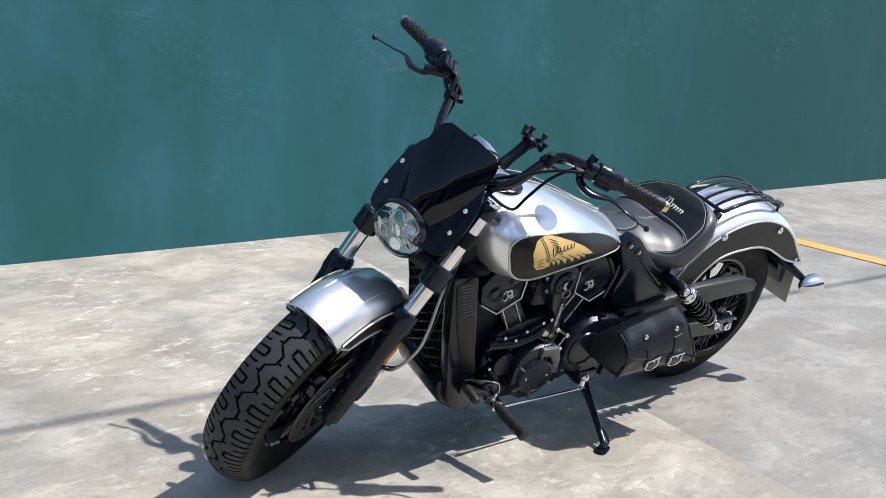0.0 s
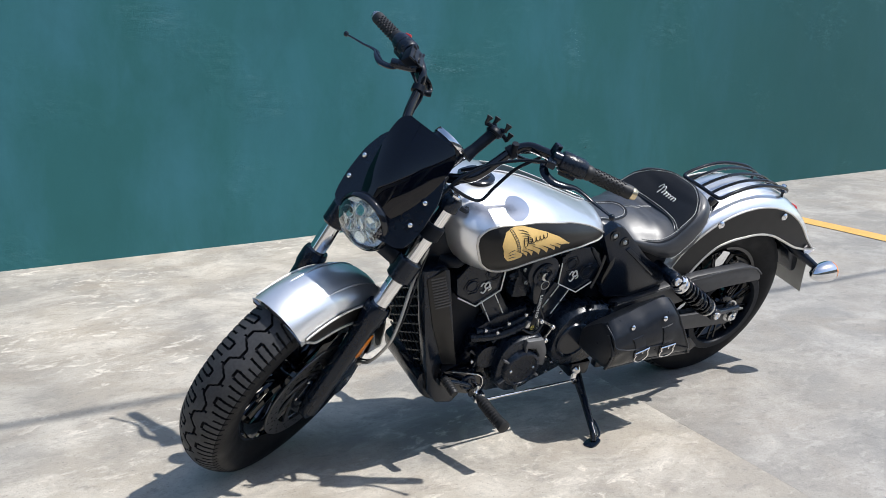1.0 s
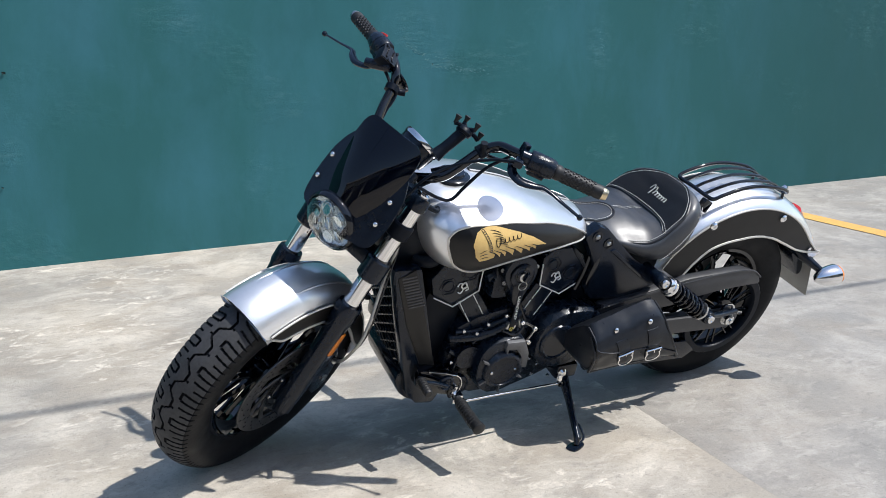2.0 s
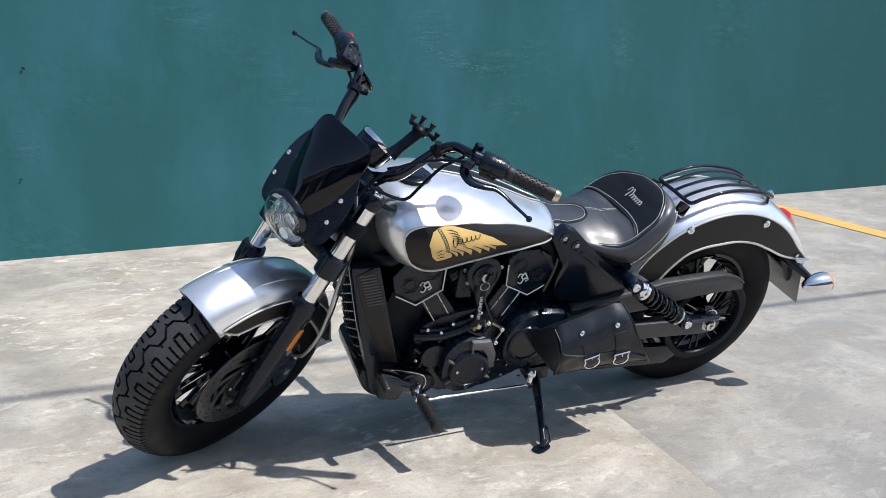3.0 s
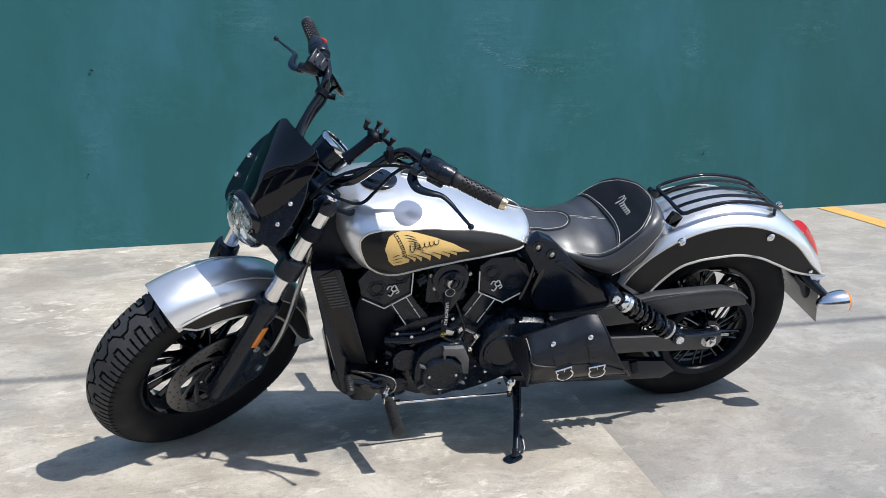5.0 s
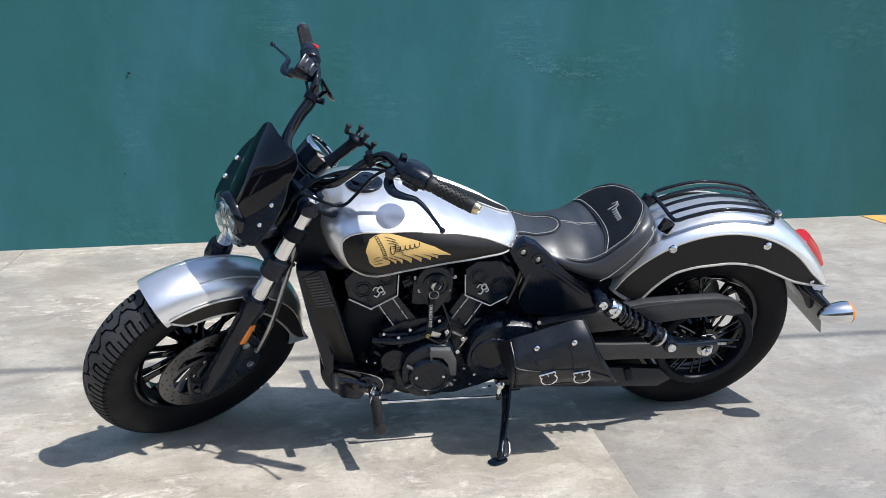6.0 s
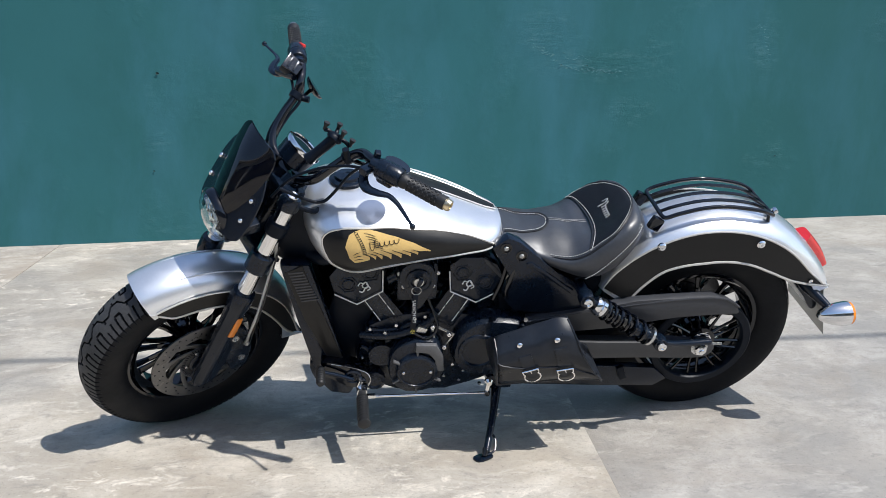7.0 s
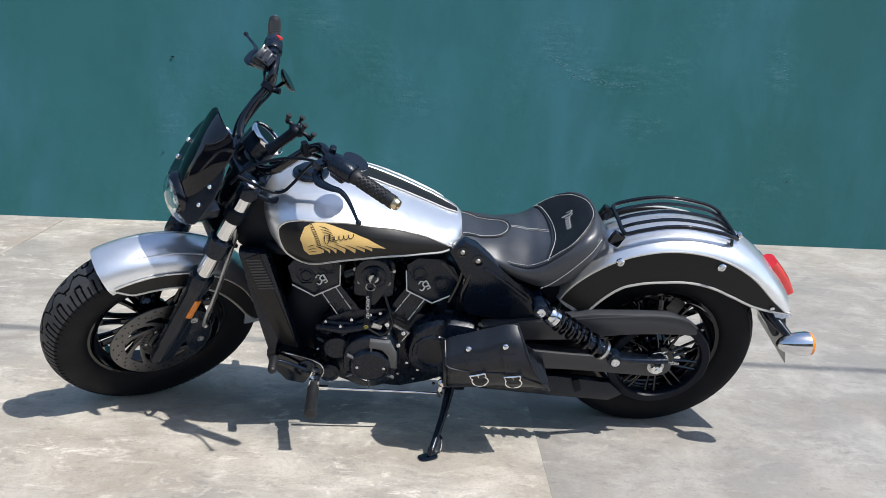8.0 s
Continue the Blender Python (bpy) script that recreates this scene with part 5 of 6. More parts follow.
# cables and hoses
for pts, r in (
    ([(-1.160, -0.235, 1.045), (-1.19, -0.19, 1.03), (-1.24, -0.14, 1.0), (-1.30, -0.11, 0.965), (-1.345, -0.095, 0.91)], 0.004),
    ([(-1.14, -0.21, 1.035), (-1.165, -0.175, 0.985), (-1.195, -0.155, 0.925), (-1.23, -0.15, 0.895), (-1.275, -0.135, 0.91), (-1.33, -0.11, 0.945)], 0.0042),
    ([(-1.125, -0.178, 1.025), (-1.165, -0.128, 0.998), (-1.21, -0.112, 0.950), (-1.25, -0.085, 0.91), (-1.29, -0.06, 0.88)], 0.0045),
    ([(-1.115, 0.200, 1.035), (-1.150, 0.148, 0.998), (-1.195, 0.132, 0.965), (-1.238, 0.112, 0.930), (-1.27, 0.08, 0.90)], 0.0045),
    ([(-1.150, 0.215, 1.045), (-1.168, 0.158, 1.014), (-1.214, 0.138, 0.978), (-1.258, 0.116, 0.940), (-1.285, 0.09, 0.89)], 0.004),
    ([(-1.32, -0.09, 0.90), (-1.28, -0.125, 0.875), (-1.24, -0.13, 0.85), (-1.20, -0.10, 0.84)], 0.007),
    ([(-1.10, -0.24, 1.05), (-1.14, -0.17, 1.03), (-1.19, -0.115, 0.965), (-1.23, -0.07, 0.93)], 0.0045),
):
    part("cable", tube(pts, r, 8, 6), BLACK_MATT, handlebar, "black control cable")

# ---------------------------------------------------------------- frame, radiator, engine
frame_part = part("frame", slab([(-0.700, 0.700), (-0.655, 0.733), (-0.62, 0.718), (-0.50, 0.612), (-0.395, 0.545), (-0.375, 0.520), (-0.385, 0.500), (-0.44, 0.478), (-0.52, 0.470), (-0.62, 0.480), (-0.655, 0.53), (-0.640, 0.60), (-0.672, 0.655)], -0.145, -0.105, 0.010), BLACK_SATIN, bike, "black cast rear frame section")
part("frame_side", slab([(-0.690, 0.655), (-0.655, 0.670), (-0.50, 0.595), (-0.375, 0.520), (-0.44, 0.478), (-0.62, 0.480), (-0.640, 0.60)], 0.085, 0.12, 0.010), BLACK_SATIN, frame_part)
part("frame_rib", slab([(-0.60, 0.648), (-0.585, 0.655), (-0.45, 0.555), (-0.455, 0.54)], -0.150, -0.14, 0.004), BLACK_SATIN, frame_part)
for x, z in ((-0.660, 0.701), (-0.614, 0.675)):
    part("bolt_recess", lathe([(0.016, 0.001), (0.0165, 0.003), (0.0135, 0.0035), (0.0125, 0.0005)], 22, (x, -0.145, z), (0, -1, 0)), BLACK_GLOSS, frame_part)
    part("frame_bolt", lathe([(0.0075, 0), (0.0075, 0.004), (0.0055, 0.006), (0.003, 0.006), (0.003, 0.004)], 6, (x, -0.1455, z), (0, -1, 0)), STEEL, frame_part)
part("seat_cross_tube", tube([(-0.56, -0.12, 0.60), (-0.56, 0.12, 0.60)], 0.03, 14), BLACK_SATIN, frame_part)
part("under_seat_box", box((-0.48, 0, 0.57), (0.26, 0.2, 0.13), 0.02), BLACK_MATT, frame_part)
part("backbone", tube([(-1.235, 0, 0.80), (-1.10, 0, 0.72), (-0.70, 0, 0.68)], 0.05, 16, 5), BLACK_SATIN, frame_part)
part("head_tube", tube([(-1.325, 0, 0.715), (-1.25, 0, 0.885)], 0.045, 20), BLACK_SATIN, frame_part)
part("neck_cover", slab(smoothed([(-1.275, 0.80), (-1.19, 0.79), (-1.14, 0.66), (-1.20, 0.64), (-1.285, 0.66)], 3), -0.10, 0.10, 0.012), BLACK_MATT, frame_part)

rad = part("radiator", slab([(-1.246, 0.648), (-1.197, 0.36), (-1.184, 0.26), (-1.085, 0.24), (-1.130, 0.33), (-1.225, 0.645)], -0.105, 0.088, 0.004), SOOT_BLACK, bike, "black radiator in a ribbed shroud")
for s in (-1, 1):
    sh = part("radiator_shroud", slab([(x + (0.02 if s > 0 else 0.0), z) for x, z in ((-1.278, 0.665), (-1.197, 0.662), (-1.105, 0.318), (-1.072, 0.232), (-1.094, 0.192), (-1.150, 0.203), (-1.186, 0.250), (-1.24, 0.48))], -0.108 if s < 0 else 0.090, -0.152 if s < 0 else 0.102, 0.012 if s < 0 else 0.003), BLACK_SATIN if s < 0 else SOOT_BLACK, rad, "satin black radiator side shroud")
    part("shroud_pad", slab([(-1.264, 0.640), (-1.216, 0.664), (-1.193, 0.585), (-1.169, 0.514), (-1.108, 0.325), (-1.142, 0.306), (-1.218, 0.486), (-1.244, 0.571)], -0.156 if s < 0 else 0.098, -0.148 if s < 0 else 0.104, 0.0025), PANEL, sh)
    for k in range(11 if s < 0 else 0):
        z = 0.642 - 0.0092 * k
        x0, x1 = -1.257 + (0.648 - z) * 0.33, -1.219 + (0.660 - z) * 0.40
        part("louvre", box(((x0 + x1) / 2, -0.1564, z), ((x1 - x0) * 0.94, 0.0024, 0.0052), 0.0010, (0, -6, 0)), GUARD, sh)
bm = bmesh.new()
for k in range(13):
    f0 = k / 12
    for d in (1, -1):
        pts = []
        for j in range(7):
            y = -0.1 + 0.185 * j / 6
            f = f0 + d * (j / 6 - 0.5) * 0.35
            if 0 <= f <= 1:
                pts.append((-1.250 + 0.060 * f, y, 0.64 - 0.37 * f))
        if len(pts) > 1:
            tube(pts, 0.0028, 5, 0, bm)
tagged(part("radiator_grille", bm, BLACK_CAST, rad, "black diamond-mesh grille"), kind="stuff")
part("radiator_chin", slab(smoothed([(-1.207, 0.30), (-1.198, 0.240), (-1.160, 0.202), (-1.098, 0.188), (-1.070, 0.235), (-1.13, 0.33)], 3), -0.128, 0.096, 0.014), BLACK_SATIN, rad)
part("radiator_hose", tube([(-1.20, -0.09, 0.66), (-1.16, -0.11, 0.655), (-1.12, -0.09, 0.66)], 0.018, 12, 4), BLACK_MATT, rad)

engine = part("engine", slab([(-1.075, 0.30), (-1.045, 0.42), (-0.975, 0.455), (-0.86, 0.47), (-0.72, 0.45), (-0.60, 0.43), (-0.56, 0.34), (-0.60, 0.24), (-0.72, 0.19), (-0.80, 0.165), (-0.95, 0.170), (-1.05, 0.215)], -0.115, 0.115, 0.016), BLACK_CAST, bike, "black V-twin engine with bright trim lines")


# dark blocks added to fill bright see-through gaps that should lie in shade
part("front_gap_block", box((-1.09, 0, 0.45), (0.13, 0.18, 0.36), 0.02, (0, 16, 0)), BLACK_MATT, engine)
part("pivot_gap_block", slab([(-0.66, 0.52), (-0.50, 0.49), (-0.46, 0.40), (-0.50, 0.26), (-0.64, 0.24)], -0.105, 0.105, 0.012), BLACK_MATT, engine)


def cylinder(base, top, w):
    """A finned barrel between crankcase and head."""
    a, b = Vector(base), Vector(top)
    d = (b - a).normalized()
    barrel = part("cylinder", tube([a, b], w * 0.82, 28), BLACK_CAST, engine)
    for k in range(7):
        q = a.lerp(b, 0.1 + 0.8 * k / 6)
        part("fin", lathe([(w * 0.82, -0.003), (w, -0.002), (w, 0.002), (w * 0.82, 0.003)], 28, q, d, closed_profile=True), BLACK_CAST, barrel)


def head_cover(outline, chevron, strips, hexes, y, name_label):
    """A cylinder-head cover with its bright edge lines."""
    h = part("head_cover", slab(outline, y, y + 0.10, 0.008), BLACK_SATIN, engine, name_label)
    for (cx, cz, r) in hexes:
        part("cover_boss", lathe([(r, 0), (r, 0.0025), (r * 0.90, 0.004), (r * 0.80, 0.0035), (r * 0.74, 0.001), (r * 0.2, 0.001)], 28, (cx, y, cz), (0, -1, 0)), BLACK_SATIN, h)
        bm = bmesh.new()
        hexagon = [(cx + 1.45 * r * math.cos(radians(60 * k + 8)), y - 0.0005, cz + 1.45 * r * math.sin(radians(60 * k + 8))) for k in range(6)]
        tube(hexagon + hexagon[:1], 0.0017, 6, 0, bm)
        part("cover_ridge", bm, BLACK_SATIN, h)
    bm = tube([(x, y - 0.003, z) for x, z in chevron], 0.0022, 6)
    part("trim_line", bm, WHITE_MARK, h, "bright machined trim line")
    for (x0, z0), (x1, z1) in strips:
        bm = bmesh.new()
        yy = y + 0.004
        mx, mz = (x0 + x1) / 2, (z0 + z1) / 2
        tube([(x0, yy, z0), (mx - (x1 - x0) * 0.02, yy, mz - (z1 - z0) * 0.02)], 0.0017, 6, 0, bm)
        tube([(mx + (x1 - x0) * 0.05, yy, mz + (z1 - z0) * 0.05), (x1, yy, z1)], 0.0017, 6, 0, bm)
        part("trim_strip", bm, WHITE_MARK, h)
    return h


cylinder((-0.945, 0, 0.40), (-1.06, 0, 0.56), 0.085)
cylinder((-0.835, 0, 0.40), (-0.745, 0, 0.57), 0.085)
hc = head_cover([(-1.148, 0.60), (-1.135, 0.545), (-1.070, 0.508), (-0.998, 0.548), (-0.998, 0.63), (-1.05, 0.655), (-1.11, 0.650)], [(-1.133, 0.543), (-1.070, 0.506), (-0.997, 0.549), (-0.997, 0.618)], [((-1.049, 0.516), (-1.003, 0.440)), ((-1.009, 0.535), (-0.963, 0.461))], [(-1.0934, 0.572, 0.0185), (-1.032, 0.609, 0.0185)], -0.118, "black front cylinder head cover")
hc2 = head_cover([(-0.812, 0.635), (-0.805, 0.549), (-0.729, 0.510), (-0.665, 0.545), (-0.652, 0.590), (-0.675, 0.635), (-0.72, 0.660), (-0.78, 0.660)], [(-0.811, 0.618), (-0.805, 0.549), (-0.729, 0.509), (-0.667, 0.545)], [((-0.793, 0.537), (-0.838, 0.458)), ((-0.751, 0.516), (-0.794, 0.438))], [(-0.7734, 0.610, 0.0185), (-0.709, 0.578, 0.0185)], -0.128, "black rear cylinder head cover")
part("barrel_cover", slab([(-1.06, 0.515), (-1.0, 0.55), (-0.93, 0.45), (-0.99, 0.415)], -0.112, -0.06, 0.006), BLACK_SATIN, engine)
part("barrel_cover", slab([(-0.81, 0.55), (-0.735, 0.515), (-0.79, 0.415), (-0.865, 0.45)], -0.122, -0.07, 0.006), BLACK_SATIN, engine)
# bevel strip in paler grey, its catch of light put into the colour
part("lit_facet", slab([(-0.716, 0.6585), (-0.704, 0.6535), (-0.660, 0.600), (-0.657, 0.588), (-0.667, 0.594), (-0.710, 0.644)], -0.1325, -0.120, 0.002), CLUTCH, hc2)
# plain curled marks on the head covers
for h, cx, cz, y in ((hc, -1.0505, 0.566, -0.1215), (hc2, -0.757, 0.570, -0.1315)):
    bm = tube([(cx - 0.012, y, cz - 0.014), (cx - 0.004, y, cz - 0.018), (cx + 0.002, y, cz - 0.006), (cx - 0.004, y, cz + 0.004), (cx + 0.004, y, cz + 0.016), (cx + 0.010, y, cz + 0.012)], 0.0021, 6, 4)
    tube([(cx - 0.016, y, cz + 0.004), (cx - 0.010, y, cz + 0.014), (cx - 0.002, y, cz + 0.012)], 0.0018, 6, 4, bm)
    tube([(cx + 0.010, y, cz - 0.012), (cx + 0.018, y, cz - 0.006), (cx + 0.014, y, cz + 0.002)], 0.0018, 6, 4, bm)
    tube([(cx + 0.004, y, cz - 0.004), (cx + 0.013, y, cz + 0.002), (cx + 0.008, y, cz + 0.012)], 0.0026, 6, 4, bm)
    part("cover_mark", bm, WHITE_MARK, h, "plain curled bright mark")

# ignition housing between the cylinders
ign = part("ignition_cover", slab(smoothed([(-0.955, 0.62), (-0.94, 0.66), (-0.905, 0.672), (-0.868, 0.66), (-0.852, 0.62), (-0.865, 0.575), (-0.90, 0.515), (-0.93, 0.57)], 4), -0.168, -0.06, 0.008), BLACK_SATIN, engine, "gloss black teardrop ignition cover")
part("ignition_ring", lathe([(0.036, 0), (0.036, 0.005), (0.030, 0.008), (0.022, 0.006), (0.020, 0.002)], 30, (-0.902, -0.169, 0.617), (0, -1, 0)), BLACK_SATIN, ign)
part("lock_barrel", lathe([(0.014, 0), (0.014, 0.010), (0.010, 0.012), (0.004, 0.012)], 20, (-0.902, -0.171, 0.617), (0, -1, 0)), STEEL, ign)
for x, z in ((-0.955, 0.628), (-0.942, 0.585), (-0.858, 0.585), (-0.846, 0.628)):
    part("ignition_bolt", bolt((x, -0.15, z), 0.006, 0.005), STEEL, ign)
part("intake_body", box((-0.90, 0, 0.58), (0.12, 0.26, 0.13), 0.02), BLACK_CAST, engine)
part("intake_arm", tube([(-0.96, -0.12, 0.60), (-0.985, -0.125, 0.59)], 0.014, 10), BLACK_SATIN, engine)

# crankcase covers
clutch = part("clutch_cover", slab(smoothed([(-0.985, 0.31), (-0.975, 0.365), (-0.945, 0.395), (-0.885, 0.408), (-0.840, 0.402), (-0.815, 0.35), (-0.815, 0.27), (-0.85, 0.215), (-0.93, 0.205), (-0.975, 0.25)], 3), -0.172, -0.10, 0.010, taper=0.93), BLACK_CAST, engine, "black cast clutch cover with a round cap")
part("clutch_cap", lathe([(0.064, 0), (0.061, 0.010), (0.055, 0.015), (0.050, 0.015), (0.048, 0.011), (0.02, 0.011)], 44, (-0.897, -0.172, 0.298), (0, -1, 0)), BLACK_CAST, clutch, "black round clutch cap")
part("clutch_brow", slab([(-0.905, 0.372), (-0.903, 0.398), (-0.843, 0.395), (-0.822, 0.350), (-0.818, 0.295), (-0.838, 0.300), (-0.846, 0.340), (-0.866, 0.366)], -0.184, -0.14, 0.005), GREY_CAST, clutch)
for k in range(6):
    a = radians(30 + 60 * k)
    part("cap_rib", box((-0.897 + 0.070 * math.cos(a), -0.177, 0.298 + 0.070 * math.sin(a)), (0.024, 0.012, 0.006), 0.002, (0, -math.degrees(a), 0)), GREY_CAST, clutch)
for a in (0, 180):
    part("cap_bolt", bolt((-0.897 + 0.04 * math.cos(radians(a)), -0.182, 0.298), 0.0055, 0.005), CHROME, clutch)
cover = part("sprocket_cover", slab(smoothed([(-0.800, 0.345), (-0.785, 0.41), (-0.745, 0.452), (-0.68, 0.47), (-0.58, 0.455), (-0.53, 0.40), (-0.54, 0.31), (-0.60, 0.26), (-0.68, 0.245), (-0.75, 0.26), (-0.79, 0.30)], 3), -0.165, -0.10, 0.016, taper=0.9), BLACK_CAST, engine, "satin black drive sprocket cover")
part("cover_disc", lathe([(0.062, 0), (0.06, 0.005), (0.052, 0.007), (0.048, 0.003), (0.01, 0.003)], 40, (-0.715, -0.165, 0.355), (0, -1, 0)), BLACK_SATIN, cover)
for x, z in ((-0.683, 0.468), (-0.590, 0.462)):
    part("cover_stud", tube([(x, -0.15, z - 0.006), (x + 0.004, -0.168, z + 0.006)], 0.0062, 10), BLACK_GLOSS, cover)
part("starter_drum", tube([(-1.0, -0.118, 0.335), (-1.0, -0.146, 0.335)], 0.038, 28), BLACK_CAST, engine)
part("lower_drum", lathe([(0.032, 0), (0.032, 0.02), (0.024, 0.024), (0.02, 0.02), (0.006, 0.02)], 26, (-1.02, -0.135, 0.245), (0, -1, 0)), BLACK_CAST, engine)
part("crank_pipe", tube([(-1.06, -0.12, 0.395), (-0.99, -0.14, 0.405), (-0.93, -0.14, 0.415), (-0.87, -0.135, 0.44), (-0.84, -0.125, 0.47)], 0.013, 12, 5), BLACK_CAST, engine)
for x, z in ((-0.959, 0.447), (-0.991, 0.421), (-1.034, 0.436), (-1.056, 0.331), (-1.027, 0.271), (-0.877, 0.475), (-0.788, 0.294), (-0.754, 0.268), (-0.812, 0.251), (-0.905, 0.468), (-0.765, 0.232), (-0.70, 0.212)):
    part("engine_bolt", bolt((x, -0.144, z), 0.0058, 0.006), CHROME, engine)
for x, z, r in ((-0.818, 0.372, 0.008), (-0.863, 0.383, 0.006), (-0.855, 0.447, 0.008), (-0.806, 0.418, 0.008)):
    part("cover_bolt", bolt((x, -0.158, z), r, 0.008), CHROME, engine)
for pts, r, y in (([(-1.045, 0.405), (-0.99, 0.400), (-0.94, 0.405)], 0.016, -0.112), ([(-0.985, 0.372), (-0.93, 0.425), (-0.885, 0.44)], 0.010, -0.125), ([(-1.06, 0.36), (-1.03, 0.335), (-1.035, 0.29)], 0.008, -0.128)):
    part("casting_rib", tube([(x, y, z) for x, z in pts], r, 10, 4), BLACK_SATIN, engine)
bm = tube([(-0.855, -0.145, 0.445), (-0.79, -0.145, 0.405), (-0.82, -0.15, 0.36)], 0.004, 8)
tube([(-0.855, -0.145, 0.445), (-0.845, -0.15, 0.37)], 0.004, 8, 0, bm)
part("clutch_arm", bm, STEEL, engine, "bright clutch release arm")
part("clutch_bracket", box((-0.885, -0.145, 0.43), (0.03, 0.02, 0.02), 0.004, (0, 20, 0)), STEEL, engine)
for pts, r in (([(-0.91, -0.15, 0.42), (-0.87, -0.16, 0.405), (-0.84, -0.15, 0.44), (-0.86, -0.12, 0.50), (-0.90, -0.08, 0.60)], 0.0045), ([(-0.62, -0.13, 0.66), (-0.635, -0.14, 0.60), (-0.645, -0.14, 0.55), (-0.63, -0.13, 0.50)], 0.009), ([(-0.645, -0.12, 0.65), (-0.66, -0.13, 0.58), (-0.68, -0.135, 0.52)], 0.007)):
    part("engine_hose", tube(pts, r, 10, 6), BLACK_GLOSS, engine)

# ---------------------------------------------------------------- pegs, controls, stand
for s in (-1, 1):
    peg = part("foot_peg", lathe([(0.010, 0), (0.013, 0.01), (0.0155, 0.02), (0.0155, 0.115), (0.018, 0.120), (0.018, 0.130), (0.012, 0.134)], 18, (-1.060, s * 0.222, 0.262), (0.02, s, 0.02)), GRIP_RUBBER, bike, "ribbed black rubber foot peg")
    bm = bmesh.new()
    for k in range(9):
        lathe([(0.0155, -0.0022), (0.0172, -0.001), (0.0172, 0.001), (0.0155, 0.0022)], 16, (-1.060 + 0.0002, s * (0.247 + 0.010 * k), 0.2625), (0.02, s, 0.02), closed_profile=True, bm=bm)
    part("peg_rib", bm, GRIP_RUBBER, peg)
    mount = part("peg_mount", box((-1.060, s * 0.208, 0.262), (0.030, 0.040, 0.030), 0.006, (0, 10, 0)), CHROME if s < 0 else BLACK_SATIN, peg, "chrome peg mount" if s < 0 else "")
    part("mount_ear", box((-1.066, s * 0.198, 0.284), (0.012, 0.030, 0.026), 0.004, (0, 20, 0)), CHROME if s < 0 else BLACK_SATIN, mount)
    bracket = [(-1.176, 0.352), (-1.146, 0.349), (-1.10, 0.336), (-1.05, 0.316), (-1.034, 0.288), (-1.04, 0.262), (-1.075, 0.250), (-1.11, 0.262), (-1.150, 0.290), (-1.178, 0.300)]
    part("peg_bracket", slab(bracket, s * 0.135, s * 0.188, 0.006), BLACK_GLOSS, peg, "black forward control bracket")
    part("bracket_edge", tube([(x, s * 0.190, z - 0.002) for x, z in bracket[1:6]], 0.0016, 6, 4), CHROME, peg)
    part("bracket_hub", lathe([(0.026, 0), (0.025, 0.006), (0.019, 0.008), (0.016, 0.005), (0.006, 0.005)], 26, (-1.085, s * 0.187, 0.296), (0, s, 0)), BLACK_SATIN, peg)
    part("pedal_arm", tube([(-1.085, s * 0.198, 0.292), (-1.13, s * 0.205, 0.318), (-1.170, s * 0.21, 0.334)], 0.006, 10, 4), BLACK_SATIN, peg)
    toe = part("pedal_toe", lathe([(0.009, 0), (0.0115, 0.006), (0.0115, 0.062), (0.009, 0.066)], 14, (-1.176, s * 0.195, 0.338), (0, s, -0.05)), GRIP_RUBBER, peg, "ribbed rubber toe piece")
    bm = bmesh.new()
    for k in range(6):
        lathe([(0.0115, -0.0020), (0.0132, -0.001), (0.0132, 0.001), (0.0115, 0.0020)], 14, (-1.176, s * (0.206 + 0.009 * k), 0.3375 - 0.0005 * k), (0, s, -0.05), closed_profile=True, bm=bm)
    part("toe_rib", bm, GRIP_RUBBER, toe)
link = part("shift_rod", tube([(-1.030, -0.2, 0.226), (-0.690, -0.19, 0.213)], 0.0042, 10), CHROME, bike, "bright gear shift rod")
part("rod_end", lathe([(0.009, -0.006), (0.011, 0.0), (0.009, 0.006)], 14, (-0.684, -0.192, 0.213), (0, -1, 0)), CHROME, link)
part("rod_arm", tube([(-0.684, -0.188, 0.212), (-0.680, -0.18, 0.248)], 0.008, 10), CHROME, link)
part("rod_pivot", lathe([(0.012, -0.004), (0.014, 0.004), (0.008, 0.012)], 14, (-0.680, -0.182, 0.25), (0, -1, 0)), CHROME, link)
part("rod_end", box((-1.034, -0.2, 0.228), (0.03, 0.012, 0.012), 0.003), CHROME, link)

stand = part("side_stand", tube([(-0.648, -0.150, 0.215), (-0.668, -0.235, 0.180), (-0.706, -0.358, 0.141)], [0.017, 0.0115, 0.0095], 12, 5), BLACK_SATIN, bike, "black side stand with a loop foot")
part("stand_pivot", box((-0.640, -0.125, 0.225), (0.075, 0.07, 0.05), 0.008), BLACK_SATIN, stand)
bm = slab(smoothed([(-0.026, -0.016), (0.020, -0.016), (0.026, 0.0), (0.020, 0.016), (-0.026, 0.016)], 3), -0.003, 0.003, 0.0015)
bm.transform(pose(-0.714, -0.366, 0.1260, -18.39, 0, 20) @ pose(0, 0, 0, 90, 0, 0))
part("stand_foot", bm, BLACK_SATIN, stand, "flat black stand foot")
part("foot_pin", tube([(-0.706, -0.350, 0.146), (-0.712, -0.366, 0.130)], [0.010, 0.008], 10), GUNMETAL, stand)
part("stand_loop", tube([(-0.690, -0.300, 0.160), (-0.676, -0.318, 0.152), (-0.680, -0.352, 0.139), (-0.704, -0.366, 0.133)], 0.0035, 8, 5), BLACK_SATIN, stand)
